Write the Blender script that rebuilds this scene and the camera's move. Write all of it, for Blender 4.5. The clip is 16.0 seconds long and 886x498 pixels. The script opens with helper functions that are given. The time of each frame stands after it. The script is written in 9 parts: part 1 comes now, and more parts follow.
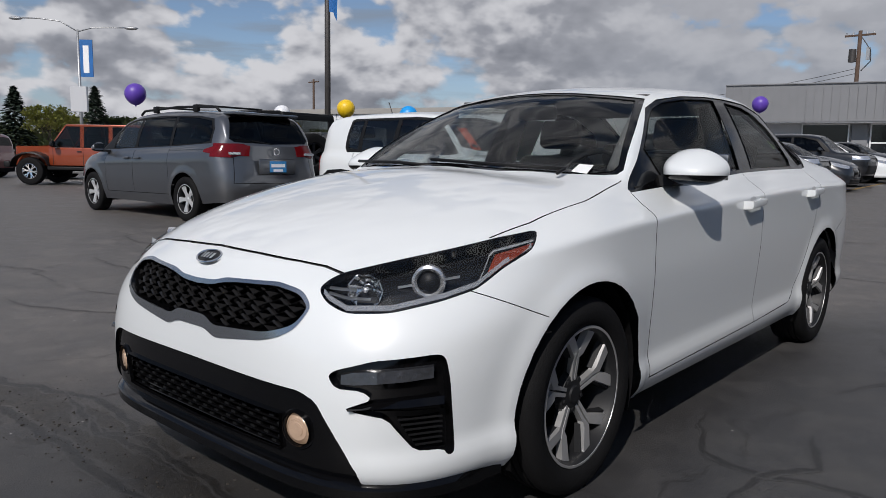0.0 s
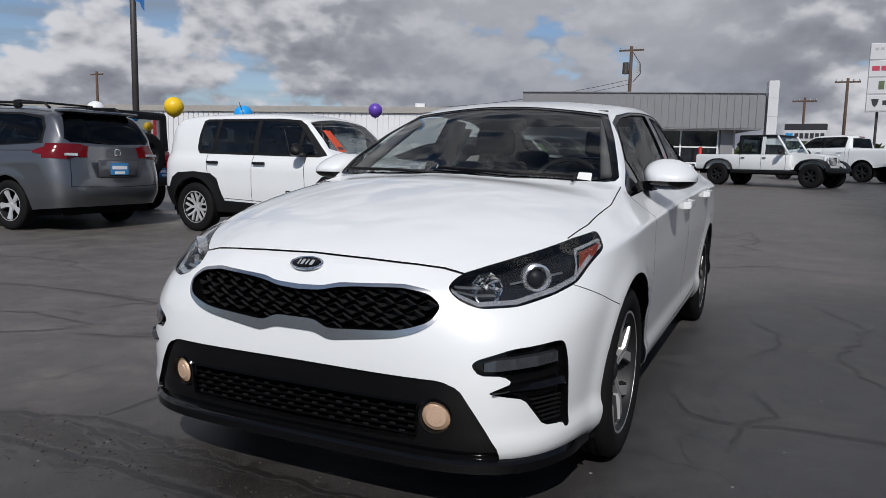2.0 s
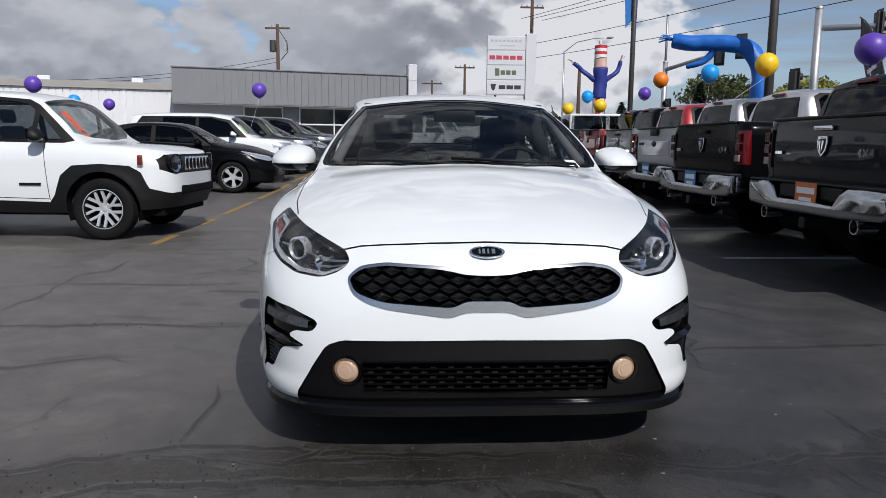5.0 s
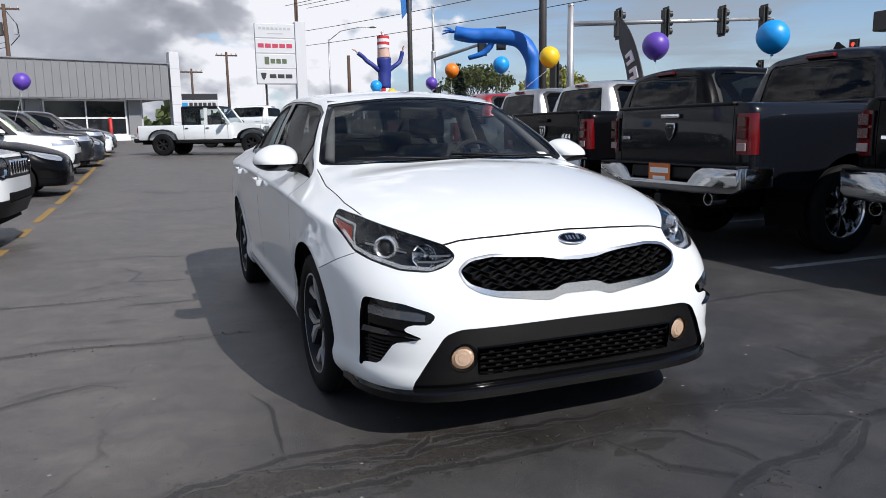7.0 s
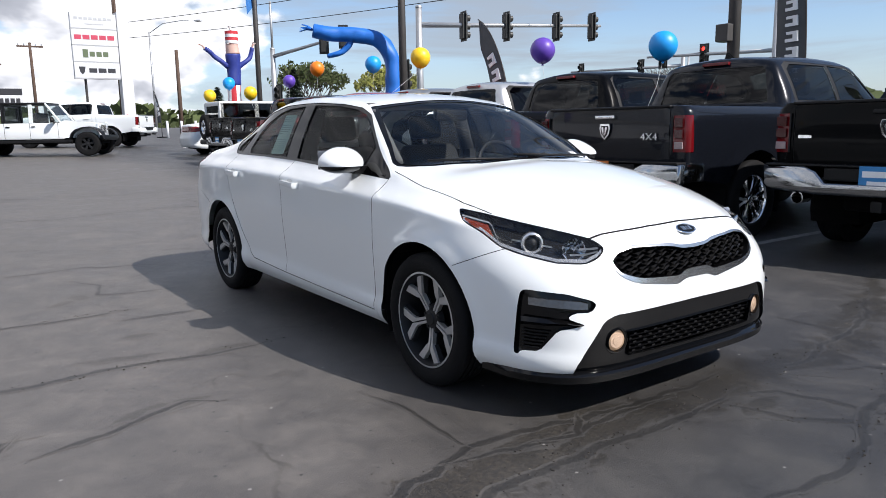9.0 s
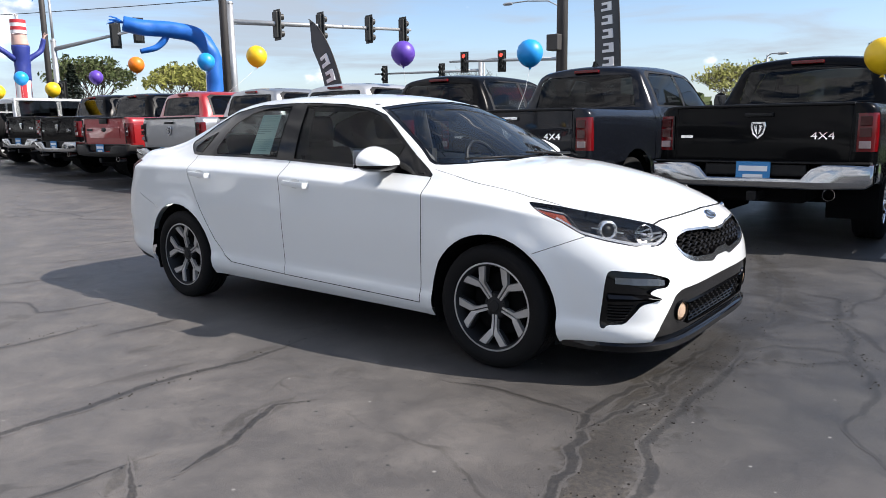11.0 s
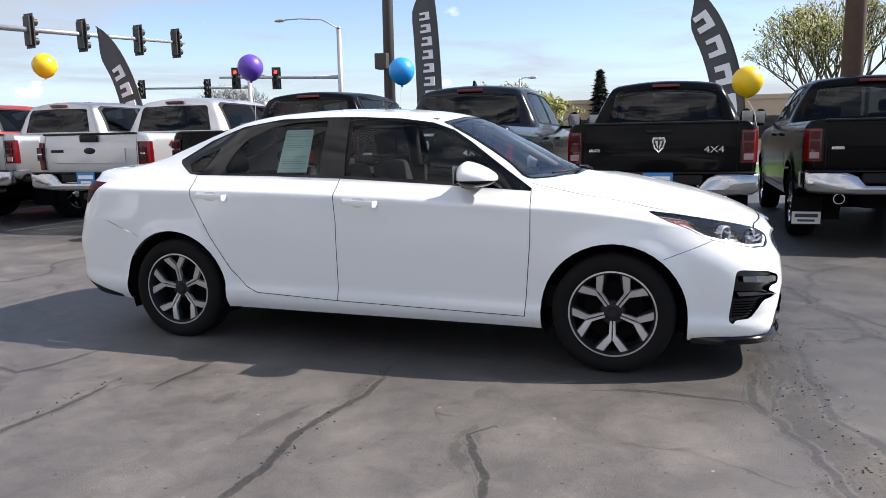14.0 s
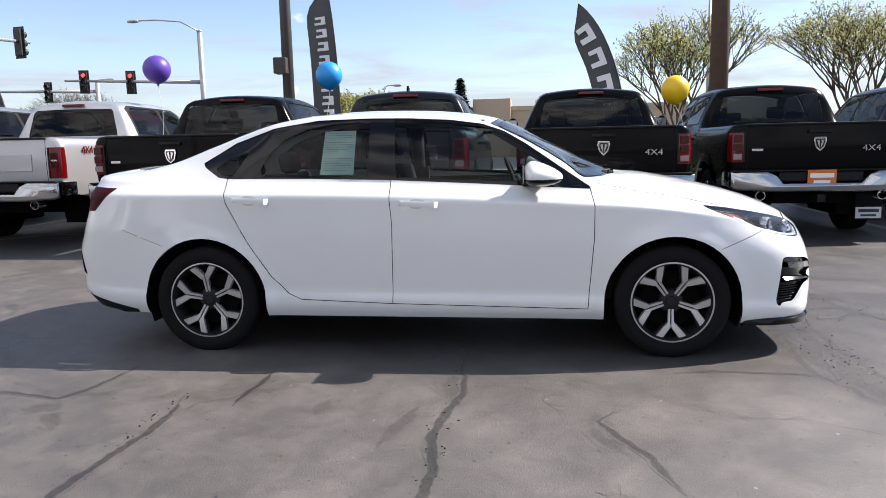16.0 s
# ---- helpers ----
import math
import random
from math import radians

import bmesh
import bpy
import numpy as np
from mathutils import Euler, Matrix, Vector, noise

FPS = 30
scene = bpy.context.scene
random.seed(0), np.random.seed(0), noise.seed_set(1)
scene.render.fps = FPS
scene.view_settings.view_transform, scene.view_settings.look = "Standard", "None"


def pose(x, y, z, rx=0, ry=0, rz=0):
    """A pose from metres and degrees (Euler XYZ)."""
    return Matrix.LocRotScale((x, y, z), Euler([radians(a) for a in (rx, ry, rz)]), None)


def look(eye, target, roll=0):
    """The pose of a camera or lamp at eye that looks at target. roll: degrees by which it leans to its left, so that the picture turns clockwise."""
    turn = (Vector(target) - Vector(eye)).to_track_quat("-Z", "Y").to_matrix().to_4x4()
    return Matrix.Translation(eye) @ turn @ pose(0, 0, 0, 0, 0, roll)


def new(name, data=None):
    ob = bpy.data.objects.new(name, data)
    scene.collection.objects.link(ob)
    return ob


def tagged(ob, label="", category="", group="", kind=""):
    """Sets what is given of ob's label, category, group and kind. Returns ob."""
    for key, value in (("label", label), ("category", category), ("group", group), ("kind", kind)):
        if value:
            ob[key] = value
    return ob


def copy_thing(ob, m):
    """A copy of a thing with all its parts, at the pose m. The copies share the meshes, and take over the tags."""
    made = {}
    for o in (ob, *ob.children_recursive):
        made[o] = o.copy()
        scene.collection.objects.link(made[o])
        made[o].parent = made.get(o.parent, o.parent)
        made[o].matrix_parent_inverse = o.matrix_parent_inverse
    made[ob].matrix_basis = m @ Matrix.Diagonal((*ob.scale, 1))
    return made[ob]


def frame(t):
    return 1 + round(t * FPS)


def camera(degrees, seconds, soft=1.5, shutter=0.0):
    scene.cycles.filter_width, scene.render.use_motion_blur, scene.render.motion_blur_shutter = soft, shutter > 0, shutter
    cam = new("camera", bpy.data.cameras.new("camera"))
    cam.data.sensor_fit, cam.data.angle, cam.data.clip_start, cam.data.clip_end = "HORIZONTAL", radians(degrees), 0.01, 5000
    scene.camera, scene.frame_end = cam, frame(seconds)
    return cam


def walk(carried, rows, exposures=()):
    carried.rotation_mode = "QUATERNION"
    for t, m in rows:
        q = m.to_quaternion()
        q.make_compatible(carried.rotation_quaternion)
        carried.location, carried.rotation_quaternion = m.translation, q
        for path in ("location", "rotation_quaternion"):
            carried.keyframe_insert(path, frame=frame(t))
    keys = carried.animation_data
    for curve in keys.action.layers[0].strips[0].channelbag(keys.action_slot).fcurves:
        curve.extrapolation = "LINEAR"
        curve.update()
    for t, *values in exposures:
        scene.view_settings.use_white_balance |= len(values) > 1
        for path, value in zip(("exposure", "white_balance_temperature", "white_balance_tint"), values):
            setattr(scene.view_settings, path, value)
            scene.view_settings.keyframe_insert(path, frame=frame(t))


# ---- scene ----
cam = camera(62.9, 16.0, soft=0.75)
PATH = [
    (0, (3.317, 1.976, 1.057), (1.82, 0.674, 0.807), 1.0),
    (0.5, (3.465, 1.889, 1.055), (1.907, 0.659, 0.808), 1.1),
    (1, (3.632, 1.747, 1.063), (1.971, 0.66, 0.819), 1.1),
    (1.5, (3.827, 1.561, 1.067), (2.091, 0.597, 0.826), 1.1),
    (2, (4.01, 1.361, 1.076), (2.214, 0.516, 0.836), 1.2),
    (2.5, (4.169, 1.134, 1.087), (2.314, 0.429, 0.839), 1.1),
    (3, (4.299, 0.872, 1.09), (2.392, 0.325, 0.836), 1.1),
    (3.5, (4.415, 0.604, 1.093), (2.469, 0.223, 0.833), 1.0),
    (4, (4.514, 0.313, 1.1), (2.546, 0.08, 0.831), 0.8),
    (4.5, (4.574, 0.023, 1.117), (2.595, -0.048, 0.839), 0.6),
    (5, (4.606, -0.287, 1.117), (2.629, -0.18, 0.83), 0.5),
    (5.2, (4.614, -0.408, 1.129), (2.646, -0.207, 0.835), 0.4),
    (7.3, (4.489, -1.688, 1.171), (2.687, -0.883, 0.848), -0.9),
    (7.5, (4.439, -1.818, 1.176), (2.662, -0.96, 0.851), -0.8),
    (8, (4.335, -2.13, 1.176), (2.606, -1.18, 0.849), -0.9),
    (8.5, (4.222, -2.414, 1.2), (2.548, -1.37, 0.869), -1.0),
    (9, (4.076, -2.693, 1.205), (2.469, -1.549, 0.872), -1.0),
    (9.5, (3.912, -2.98, 1.223), (2.391, -1.727, 0.884), -1.1),
    (10, (3.745, -3.258, 1.222), (2.324, -1.893, 0.881), -1.1),
    (10.2, (3.674, -3.377, 1.214), (2.29, -1.974, 0.875), -1.0),
    (12.3, (2.669, -4.228, 1.236), (1.709, -2.505, 0.903), -0.9),
    (12.5, (2.556, -4.285, 1.23), (1.624, -2.546, 0.903), -0.9),
    (13, (2.29, -4.41, 1.236), (1.442, -2.627, 0.918), -0.9),
    (13.5, (1.997, -4.508, 1.224), (1.245, -2.68, 0.916), -1.0),
    (14, (1.693, -4.604, 1.23), (1.062, -2.731, 0.929), -1.0),
    (14.5, (1.418, -4.705, 1.221), (0.893, -2.798, 0.929), -1.0),
    (15, (1.137, -4.797, 1.215), (0.716, -2.863, 0.93), -1.1),
    (15.5, (0.857, -4.857, 1.219), (0.532, -2.905, 0.932), -1.2),
    (16, (0.574, -4.907, 1.213), (0.333, -2.943, 0.925), -1.2),
]
walk(cam, [(t, look(eye, target, roll)) for t, eye, target, roll in PATH],
     exposures=[(0.0, -0.44, 6270, 13), (5.0, -0.20, 6200, 13), (9.0, 0.50, 6230, 13), (10.5, 0.72, 6350, 13), (12.5, 0.89, 6450, 14), (16.0, 0.95, 6580, 16)])

# ---- light ----
SUN = Vector((1.0, 0.42, 1.0)).normalized()
sun = new("sun", bpy.data.lights.new("sun", "SUN"))
sun.data.energy, sun.data.angle, sun.data.color = 4.9, radians(0.53), (1.0, 0.94, 0.85)
sun.matrix_world = look(SUN * 60, (0, 0, 0))

world = bpy.data.worlds.new("sky")
scene.world = world
world.use_nodes = True


def build_sky(nt):
    nodes, links = nt.nodes, nt.links
    nodes.clear()

    def nd(kind, **vals):
        n = nodes.new(kind)
        for k, v in vals.items():
            if k in n.inputs:
                n.inputs[k].default_value = v
        return n

    def mth(op, a, b=None, c=None, clamp=False):
        n = nodes.new("ShaderNodeMath")
        n.operation, n.use_clamp = op, clamp
        for i, v in enumerate((a, b, c)):
            if v is None:
                continue
            if isinstance(v, (int, float)):
                n.inputs[i].default_value = v
            else:
                links.new(v, n.inputs[i])
        return n.outputs[0]

    out = nodes.new("ShaderNodeOutputWorld")
    sky = nodes.new("ShaderNodeTexSky")
    sky.sky_type, sky.sun_disc = "NISHITA", False
    sky.sun_elevation = math.asin(SUN.z)
    sky.sun_rotation = math.atan2(SUN.x, SUN.y)
    sky.altitude, sky.air_density, sky.dust_density, sky.ozone_density = 950, 1.0, 0.6, 1.6
    co = nodes.new("ShaderNodeTexCoord")
    sep = nodes.new("ShaderNodeSeparateXYZ")
    links.new(co.outputs["Generated"], sep.inputs[0])
    comb = nodes.new("ShaderNodeVectorMath")
    comb.operation = "MULTIPLY"
    comb.inputs[1].default_value = (3.9, 3.9, 6.6)
    links.new(co.outputs["Generated"], comb.inputs[0])

    def cloud_field(vec, detail):
        big = nd("ShaderNodeTexNoise", Scale=1.45, Detail=detail, Roughness=0.52, Distortion=0.1)
        links.new(vec, big.inputs["Vector"])
        # billows: rounded lumps laid over the broad field
        bil = nd("ShaderNodeTexVoronoi", Scale=4.6, Detail=2.5, Roughness=0.5)
        bil.feature, bil.normalize = "SMOOTH_F1", True
        links.new(vec, bil.inputs["Vector"])
        return mth("ADD", big.outputs["Fac"], mth("MULTIPLY_ADD", bil.outputs["Distance"], -0.60, 0.165))

    field = cloud_field(comb.outputs[0], 11.0)
    # the same field a little higher and nearer the sun shades bases and far sides
    off = nodes.new("ShaderNodeVectorMath")
    off.operation = "ADD"
    off.inputs[1].default_value = (SUN.x * 0.05, SUN.y * 0.05, 0.13)
    links.new(comb.outputs[0], off.inputs[0])
    field2 = cloud_field(off.outputs[0], 5.0)
    soft_field = cloud_field(comb.outputs[0], 5.0)

    def step(v, a, b, lo=0.0, hi=1.0):
        m = nodes.new("ShaderNodeMapRange")
        m.interpolation_type = "SMOOTHSTEP"
        for key, q in zip(("From Min", "From Max", "To Min", "To Max"), (a, b, lo, hi)):
            m.inputs[key].default_value = q
        links.new(v, m.inputs["Value"])
        return m.outputs[0]

    def toward(v):
        m = nodes.new("ShaderNodeVectorMath")
        m.operation = "DOT_PRODUCT"
        m.inputs[1].default_value = Vector(v).normalized()
        links.new(co.outputs["Generated"], m.inputs[0])
        return m.outputs["Value"]

    # cumulus on the far side from the sun, a clear sky over the street
    west = mth("ADD", mth("MULTIPLY", sep.outputs[0], -0.72), mth("MULTIPLY", sep.outputs[1], -0.69))
    side = step(west, 0.14, 0.62)
    cover = mth("MULTIPLY_ADD", side, 0.315, -0.26)
    # one broad rain cloud
    storm = step(toward((-0.955, -0.27, 0.13)), 0.925, 0.995)
    # and a bright tower of cumulus where the cover ends
    tower = step(toward((-0.95, 0.29, 0.10)), 0.962, 0.994)
    dens = mth("ADD", mth("ADD", field, cover), mth("ADD", mth("MULTIPLY", storm, 0.09), mth("MULTIPLY", tower, 0.07)))
    mask = step(dens, 0.455, 0.535)
    diff = mth("SUBTRACT", mth("MULTIPLY_ADD", soft_field, 0.6, mth("MULTIPLY", field, 0.4)), field2)
    thick = mth("MULTIPLY", mth("SUBTRACT", dens, 0.60), -0.45)
    shade = step(mth("ADD", diff, thick), -0.19, 0.12)
    ramp = nodes.new("ShaderNodeValToRGB")
    e = ramp.color_ramp.elements
    e[0].position, e[0].color = 0.0, (0.29, 0.305, 0.34, 1)
    e[1].position, e[1].color = 1.0, (0.95, 0.95, 0.95, 1)
    mid = e.new(0.5)
    mid.color = (0.46, 0.475, 0.51, 1)
    links.new(mth("MULTIPLY_ADD", tower, 0.5, shade, clamp=True), ramp.inputs[0])
    # thin high streaks
    wisp_map = nodes.new("ShaderNodeMapping")
    wisp_map.inputs["Scale"].default_value = (0.55, 0.55, 2.6)
    wisp_map.inputs["Rotation"].default_value = (0.10, 0.06, 0)
    links.new(comb.outputs[0], wisp_map.inputs[0])
    wisp = nd("ShaderNodeTexNoise", Scale=1.5, Detail=6.0, Roughness=0.55, Distortion=0.5)
    links.new(wisp_map.outputs[0], wisp.inputs["Vector"])
    wmask = step(wisp.outputs["Fac"], 0.42, 0.68, 0.0, 0.78)
    # haze over the horizon
    haze = step(sep.outputs[2], 0.15, -0.02, 0.0, 0.68)

    def mix(fac, a, b):
        m = nodes.new("ShaderNodeMix")
        m.data_type = "RGBA"
        for v, s in ((fac, 0), (a, 6), (b, 7)):
            if isinstance(v, (tuple, float)):
                m.inputs[s].default_value = v
            else:
                links.new(v, m.inputs[s])
        return m.outputs[2]

    sc = nodes.new("ShaderNodeVectorMath")
    sc.operation = "SCALE"
    sc.inputs[3].default_value = SKY_GAIN
    links.new(sky.outputs[0], sc.inputs[0])
    c1 = mix(wmask, sc.outputs[0], (0.36, 0.395, 0.43, 1))
    c2 = mix(haze, c1, mix(side, (0.33, 0.38, 0.425, 1), (0.36, 0.44, 0.55, 1)))
    soft = mix(storm, ramp.outputs[0], mix(step(sep.outputs[2], 0.02, 0.20), (0.27, 0.31, 0.37, 1), (0.64, 0.655, 0.68, 1)))
    c3 = mix(mask, c2, mix(mth("MULTIPLY", storm, 0.72), ramp.outputs[0], soft))
    bg = nodes.new("ShaderNodeBackground")
    links.new(c3, bg.inputs[0])
    bg.inputs[1].default_value = SKY_STRENGTH
    links.new(bg.outputs[0], out.inputs[0])


SKY_GAIN, SKY_STRENGTH = 0.115, 0.88
build_sky(world.node_tree)

# ---- materials ----


def material(name, color=(0.5, 0.5, 0.5), rough=0.5, metal=0.0, coat=0.0, vary=0.0, grain=0.0, scale=6.0, fine=160.0, emit=None, spec=None):
    """A principled surface with blotches (vary), fine relief (grain), and uneven gloss."""
    m = bpy.data.materials.new(name)
    m.use_nodes = True
    nt = m.node_tree
    p = nt.nodes["Principled BSDF"]
    p.inputs["Base Color"].default_value = (*color, 1)
    p.inputs["Roughness"].default_value = rough
    p.inputs["Metallic"].default_value = metal
    p.inputs["Coat Weight"].default_value = coat
    p.inputs["Coat Roughness"].default_value = 0.03
    if spec is not None:
        p.inputs["Specular IOR Level"].default_value = spec
    if emit:
        p.inputs["Emission Color"].default_value = (*emit[0], 1)
        p.inputs["Emission Strength"].default_value = emit[1]
    if vary or grain:
        tc = nt.nodes.new("ShaderNodeTexCoord")
        n1 = nt.nodes.new("ShaderNodeTexNoise")
        n1.inputs["Scale"].default_value, n1.inputs["Detail"].default_value = scale, 6
        nt.links.new(tc.outputs["Object"], n1.inputs["Vector"])
        mx = nt.nodes.new("ShaderNodeMix")
        mx.data_type = "RGBA"
        mx.inputs[6].default_value = (*[c * (1 - vary) for c in color], 1)
        mx.inputs[7].default_value = (*[min(1, c * (1 + vary)) for c in color], 1)
        nt.links.new(n1.outputs["Fac"], mx.inputs[0])
        nt.links.new(mx.outputs[2], p.inputs["Base Color"])
        rr = nt.nodes.new("ShaderNodeMapRange")
        rr.inputs["To Min"].default_value, rr.inputs["To Max"].default_value = max(0.02, rough - 0.08), min(1, rough + 0.08)
        nt.links.new(n1.outputs["Fac"], rr.inputs["Value"])
        nt.links.new(rr.outputs[0], p.inputs["Roughness"])
        if grain:
            n2 = nt.nodes.new("ShaderNodeTexNoise")
            n2.inputs["Scale"].default_value, n2.inputs["Detail"].default_value = fine, 3
            nt.links.new(tc.outputs["Object"], n2.inputs["Vector"])
            b = nt.nodes.new("ShaderNodeBump")
            b.inputs["Strength"].default_value, b.inputs["Distance"].default_value = grain, 0.01
            nt.links.new(n2.outputs["Fac"], b.inputs["Height"])
            nt.links.new(b.outputs[0], p.inputs["Normal"])
    return m


def glass(name, tint=(0.5, 0.55, 0.56), gloss_tint=(1, 1, 1), boost=1.0):
    """A tinted pane: what lies behind shows through, with the sky mirrored by Fresnel."""
    m = bpy.data.materials.new(name)
    m.use_nodes = True
    nt = m.node_tree
    nt.nodes.clear()
    out = nt.nodes.new("ShaderNodeOutputMaterial")
    t = nt.nodes.new("ShaderNodeBsdfTransparent")
    t.inputs[0].default_value = (*tint, 1)
    g = nt.nodes.new("ShaderNodeBsdfGlossy")
    g.inputs["Color"].default_value = (*gloss_tint, 1)
    g.inputs["Roughness"].default_value = 0.02
    f = nt.nodes.new("ShaderNodeFresnel")
    f.inputs[0].default_value = 1.52
    mm = nt.nodes.new("ShaderNodeMath")
    mm.operation, mm.use_clamp = "MULTIPLY", True
    mm.inputs[1].default_value = boost
    nt.links.new(f.outputs[0], mm.inputs[0])
    mx = nt.nodes.new("ShaderNodeMixShader")
    nt.links.new(mm.outputs[0], mx.inputs[0])
    nt.links.new(t.outputs[0], mx.inputs[1])
    nt.links.new(g.outputs[0], mx.inputs[2])
    nt.links.new(mx.outputs[0], out.inputs[0])
    return m


def paint(name, color, metal=0.0, rough=0.35, vary=0.02):
    return material(name, color, rough, metal, coat=1.0, vary=vary, scale=3.0)


M_WHITE = paint("white paint", (0.715, 0.742, 0.748))
# the same white darkened: shade inside the handle cup as colour
M_CUP_SHADE = paint("white paint darkened as handle cup shade", (0.52, 0.53, 0.54))
M_BLACKP = material("black paint", (0.003, 0.0031, 0.0036), 0.20, coat=0.09, spec=0.06)
M_NAVY = material("dark blue-grey paint", (0.0065, 0.0078, 0.0115), 0.24, 0.2, coat=0.35, spec=0.15)
M_GREY = paint("grey metallic paint", (0.13, 0.137, 0.15), metal=0.75, rough=0.38)
M_SILVER = paint("silver metallic paint", (0.36, 0.37, 0.38), metal=0.8, rough=0.36)
M_RED = paint("red paint", (0.32, 0.015, 0.018), metal=0.2)
M_MAROON = paint("maroon paint", (0.13, 0.010, 0.016), metal=0.3)
M_ORANGE = paint("copper orange paint", (0.26, 0.045, 0.012), metal=0.3)
M_DARKCAR = paint("dark grey paint", (0.010, 0.011, 0.014), metal=0.0)
M_TRIM = material("black plastic", (0.007, 0.007, 0.0075), 0.5, vary=0.2, grain=0.15, scale=30, spec=0.25)
M_GLOSSB = material("gloss black plastic", (0.003, 0.003, 0.0034), 0.10, spec=0.35)
M_RUBBER = material("tyre rubber", (0.0085, 0.0085, 0.009), 0.75, vary=0.25, grain=0.25, scale=14, fine=220, spec=0.12)
M_CHROME = material("chrome", (0.78, 0.79, 0.80), 0.09, 1.0)
M_MIRROR = material("tinted mirror glass", (0.30, 0.31, 0.33), 0.08, 1.0)
M_SATIN = material("satin silver", (0.50, 0.51, 0.53), 0.30, 0.9)
M_FRAME = material("brushed satin chrome", (0.56, 0.57, 0.58), 0.26, 1.0)
M_GRILLE = material("satin black grille plastic", (0.016, 0.016, 0.017), 0.26, spec=0.6)
M_ALLOY = material("machined alloy", (0.47, 0.47, 0.47), 0.36, 0.6, vary=0.05, scale=40)
M_BRIGHTALLOY = material("bright silver alloy", (0.66, 0.67, 0.68), 0.32, 0.55, vary=0.05, scale=40)
M_DARKALLOY = material("dark grey alloy", (0.016, 0.0165, 0.018), 0.5, 0.3, spec=0.3)
M_LAMPIN = material("dark lamp housing", (0.016, 0.0165, 0.018), 0.22, 0.2, spec=0.5)
M_GAP = material("shut line", (0.012, 0.012, 0.013), 0.9)
M_UNDER = material("underbody", (0.005, 0.005, 0.0055), 0.95, vary=0.3, scale=9, spec=0.1)
M_CABIN = material("cabin cloth", (0.010, 0.0105, 0.0115), 0.9, vary=0.25, scale=40)
M_CABINL = material("grey cabin trim", (0.09, 0.09, 0.094), 0.8, vary=0.1, scale=20)
M_GLASS = glass("clear tinted glass", (0.82, 0.87, 0.86), boost=0.75)
M_SIDEGLASS = glass("tinted side glass", (0.56, 0.61, 0.61), boost=0.38)
M_PRIVACY = glass("dark tinted glass", (0.11, 0.12, 0.125), boost=0.5)
M_LENS = glass("lamp lens", (0.90, 0.92, 0.93), boost=0.6)
M_REDLENS = material("red lens", (0.125, 0.003, 0.005), 0.12, vary=0.25, scale=60, spec=0.45)
M_DARKRED = material("smoked red lens", (0.040, 0.0025, 0.004), 0.45, vary=0.3, scale=25, spec=0.05)
M_CELL = material("deep red lamp cell", (0.045, 0.0015, 0.0025), 0.15, vary=0.3, scale=70, spec=0.5)
M_AMBER = material("amber reflector", (0.15, 0.017, 0.003), 0.25, coat=0.15, vary=0.2, grain=0.5, scale=80, fine=300)
M_REVERSE = material("clear reversing lens", (0.30, 0.22, 0.22), 0.2, vary=0.2, scale=60)
M_BUMPER = material("bumper chrome", (0.42, 0.43, 0.44), 0.12, 1.0, vary=0.06, scale=5)
M_CLEARREF = material("white reflector", (0.70, 0.71, 0.73), 0.2, 0.75)
M_FOG = material("warm lit fog lamp glass", (0.46, 0.33, 0.24), 0.18, 0.2, coat=1.0, vary=0.15, grain=0.4, scale=90, fine=300, emit=((1.0, 0.62, 0.34), 0.12))
M_PLATEB = material("blue dealer plate", (0.03, 0.22, 0.50), 0.4)
M_PLATEO = material("orange dealer plate", (0.60, 0.16, 0.03), 0.4)
M_PAPERW = material("white paper", (0.80, 0.81, 0.80), 0.7)
M_PAPERG = material("pale green paper", (0.58, 0.74, 0.66), 0.7, vary=0.04)
M_INK = material("dark print", (0.05, 0.07, 0.08), 0.7)
M_FAINT = material("faint grey-green print", (0.22, 0.30, 0.27), 0.7)
M_BARW = material("white print", (0.82, 0.83, 0.84), 0.6)

# ---- building kit ----


def thing(name, label, category, at=None, group="", kind=""):
    ob = new(name)
    ob.empty_display_size = 0.2
    if at is not None:
        ob.matrix_world = at
    return tagged(ob, label, category, group, kind)


def mesh_of(bm, name):
    me = bpy.data.meshes.new(name)
    bm.to_mesh(me)
    bm.free()
    return me


def part(name, bm, mat, parent, label="", smooth=False, angle=40):
    """One mesh object under a thing or a part."""
    if smooth:
        for e in bm.edges:
            if len(e.link_faces) == 2 and e.calc_face_angle(0) > radians(angle):
                e.smooth = False
        for f in bm.faces:
            f.smooth = True
    me = mesh_of(bm, name)
    me.materials.append(mat)
    ob = new(name, me)
    ob.parent = parent
    if label:
        tagged(ob, label)
    return ob


def box(bm, x0, x1, y0, y1, z0, z1, bevel=0.0, segs=2, m=None):
    r = bmesh.ops.create_cube(bm, size=1)
    vs = r["verts"]
    for v in vs:
        v.co = Vector((x0 + (v.co.x + .5) * (x1 - x0), y0 + (v.co.y + .5) * (y1 - y0), z0 + (v.co.z + .5) * (z1 - z0)))
    if bevel:
        es = list({e for v in vs for e in v.link_edges})
        r = bmesh.ops.bevel(bm, geom=es, offset=bevel, segments=segs, profile=0.5, affect="EDGES")
        vs = [v for v in r["verts"]] or vs
    if m is not None:
        seen = {v for v in vs}
        todo = list(vs)
        while todo:
            v = todo.pop()
            for e in v.link_edges:
                o = e.other_vert(v)
                if o not in seen:
                    seen.add(o)
                    todo.append(o)
        for v in seen:
            v.co = m @ v.co
    return bm


def newbox(*a, **k):
    return box(bmesh.new(), *a, **k)


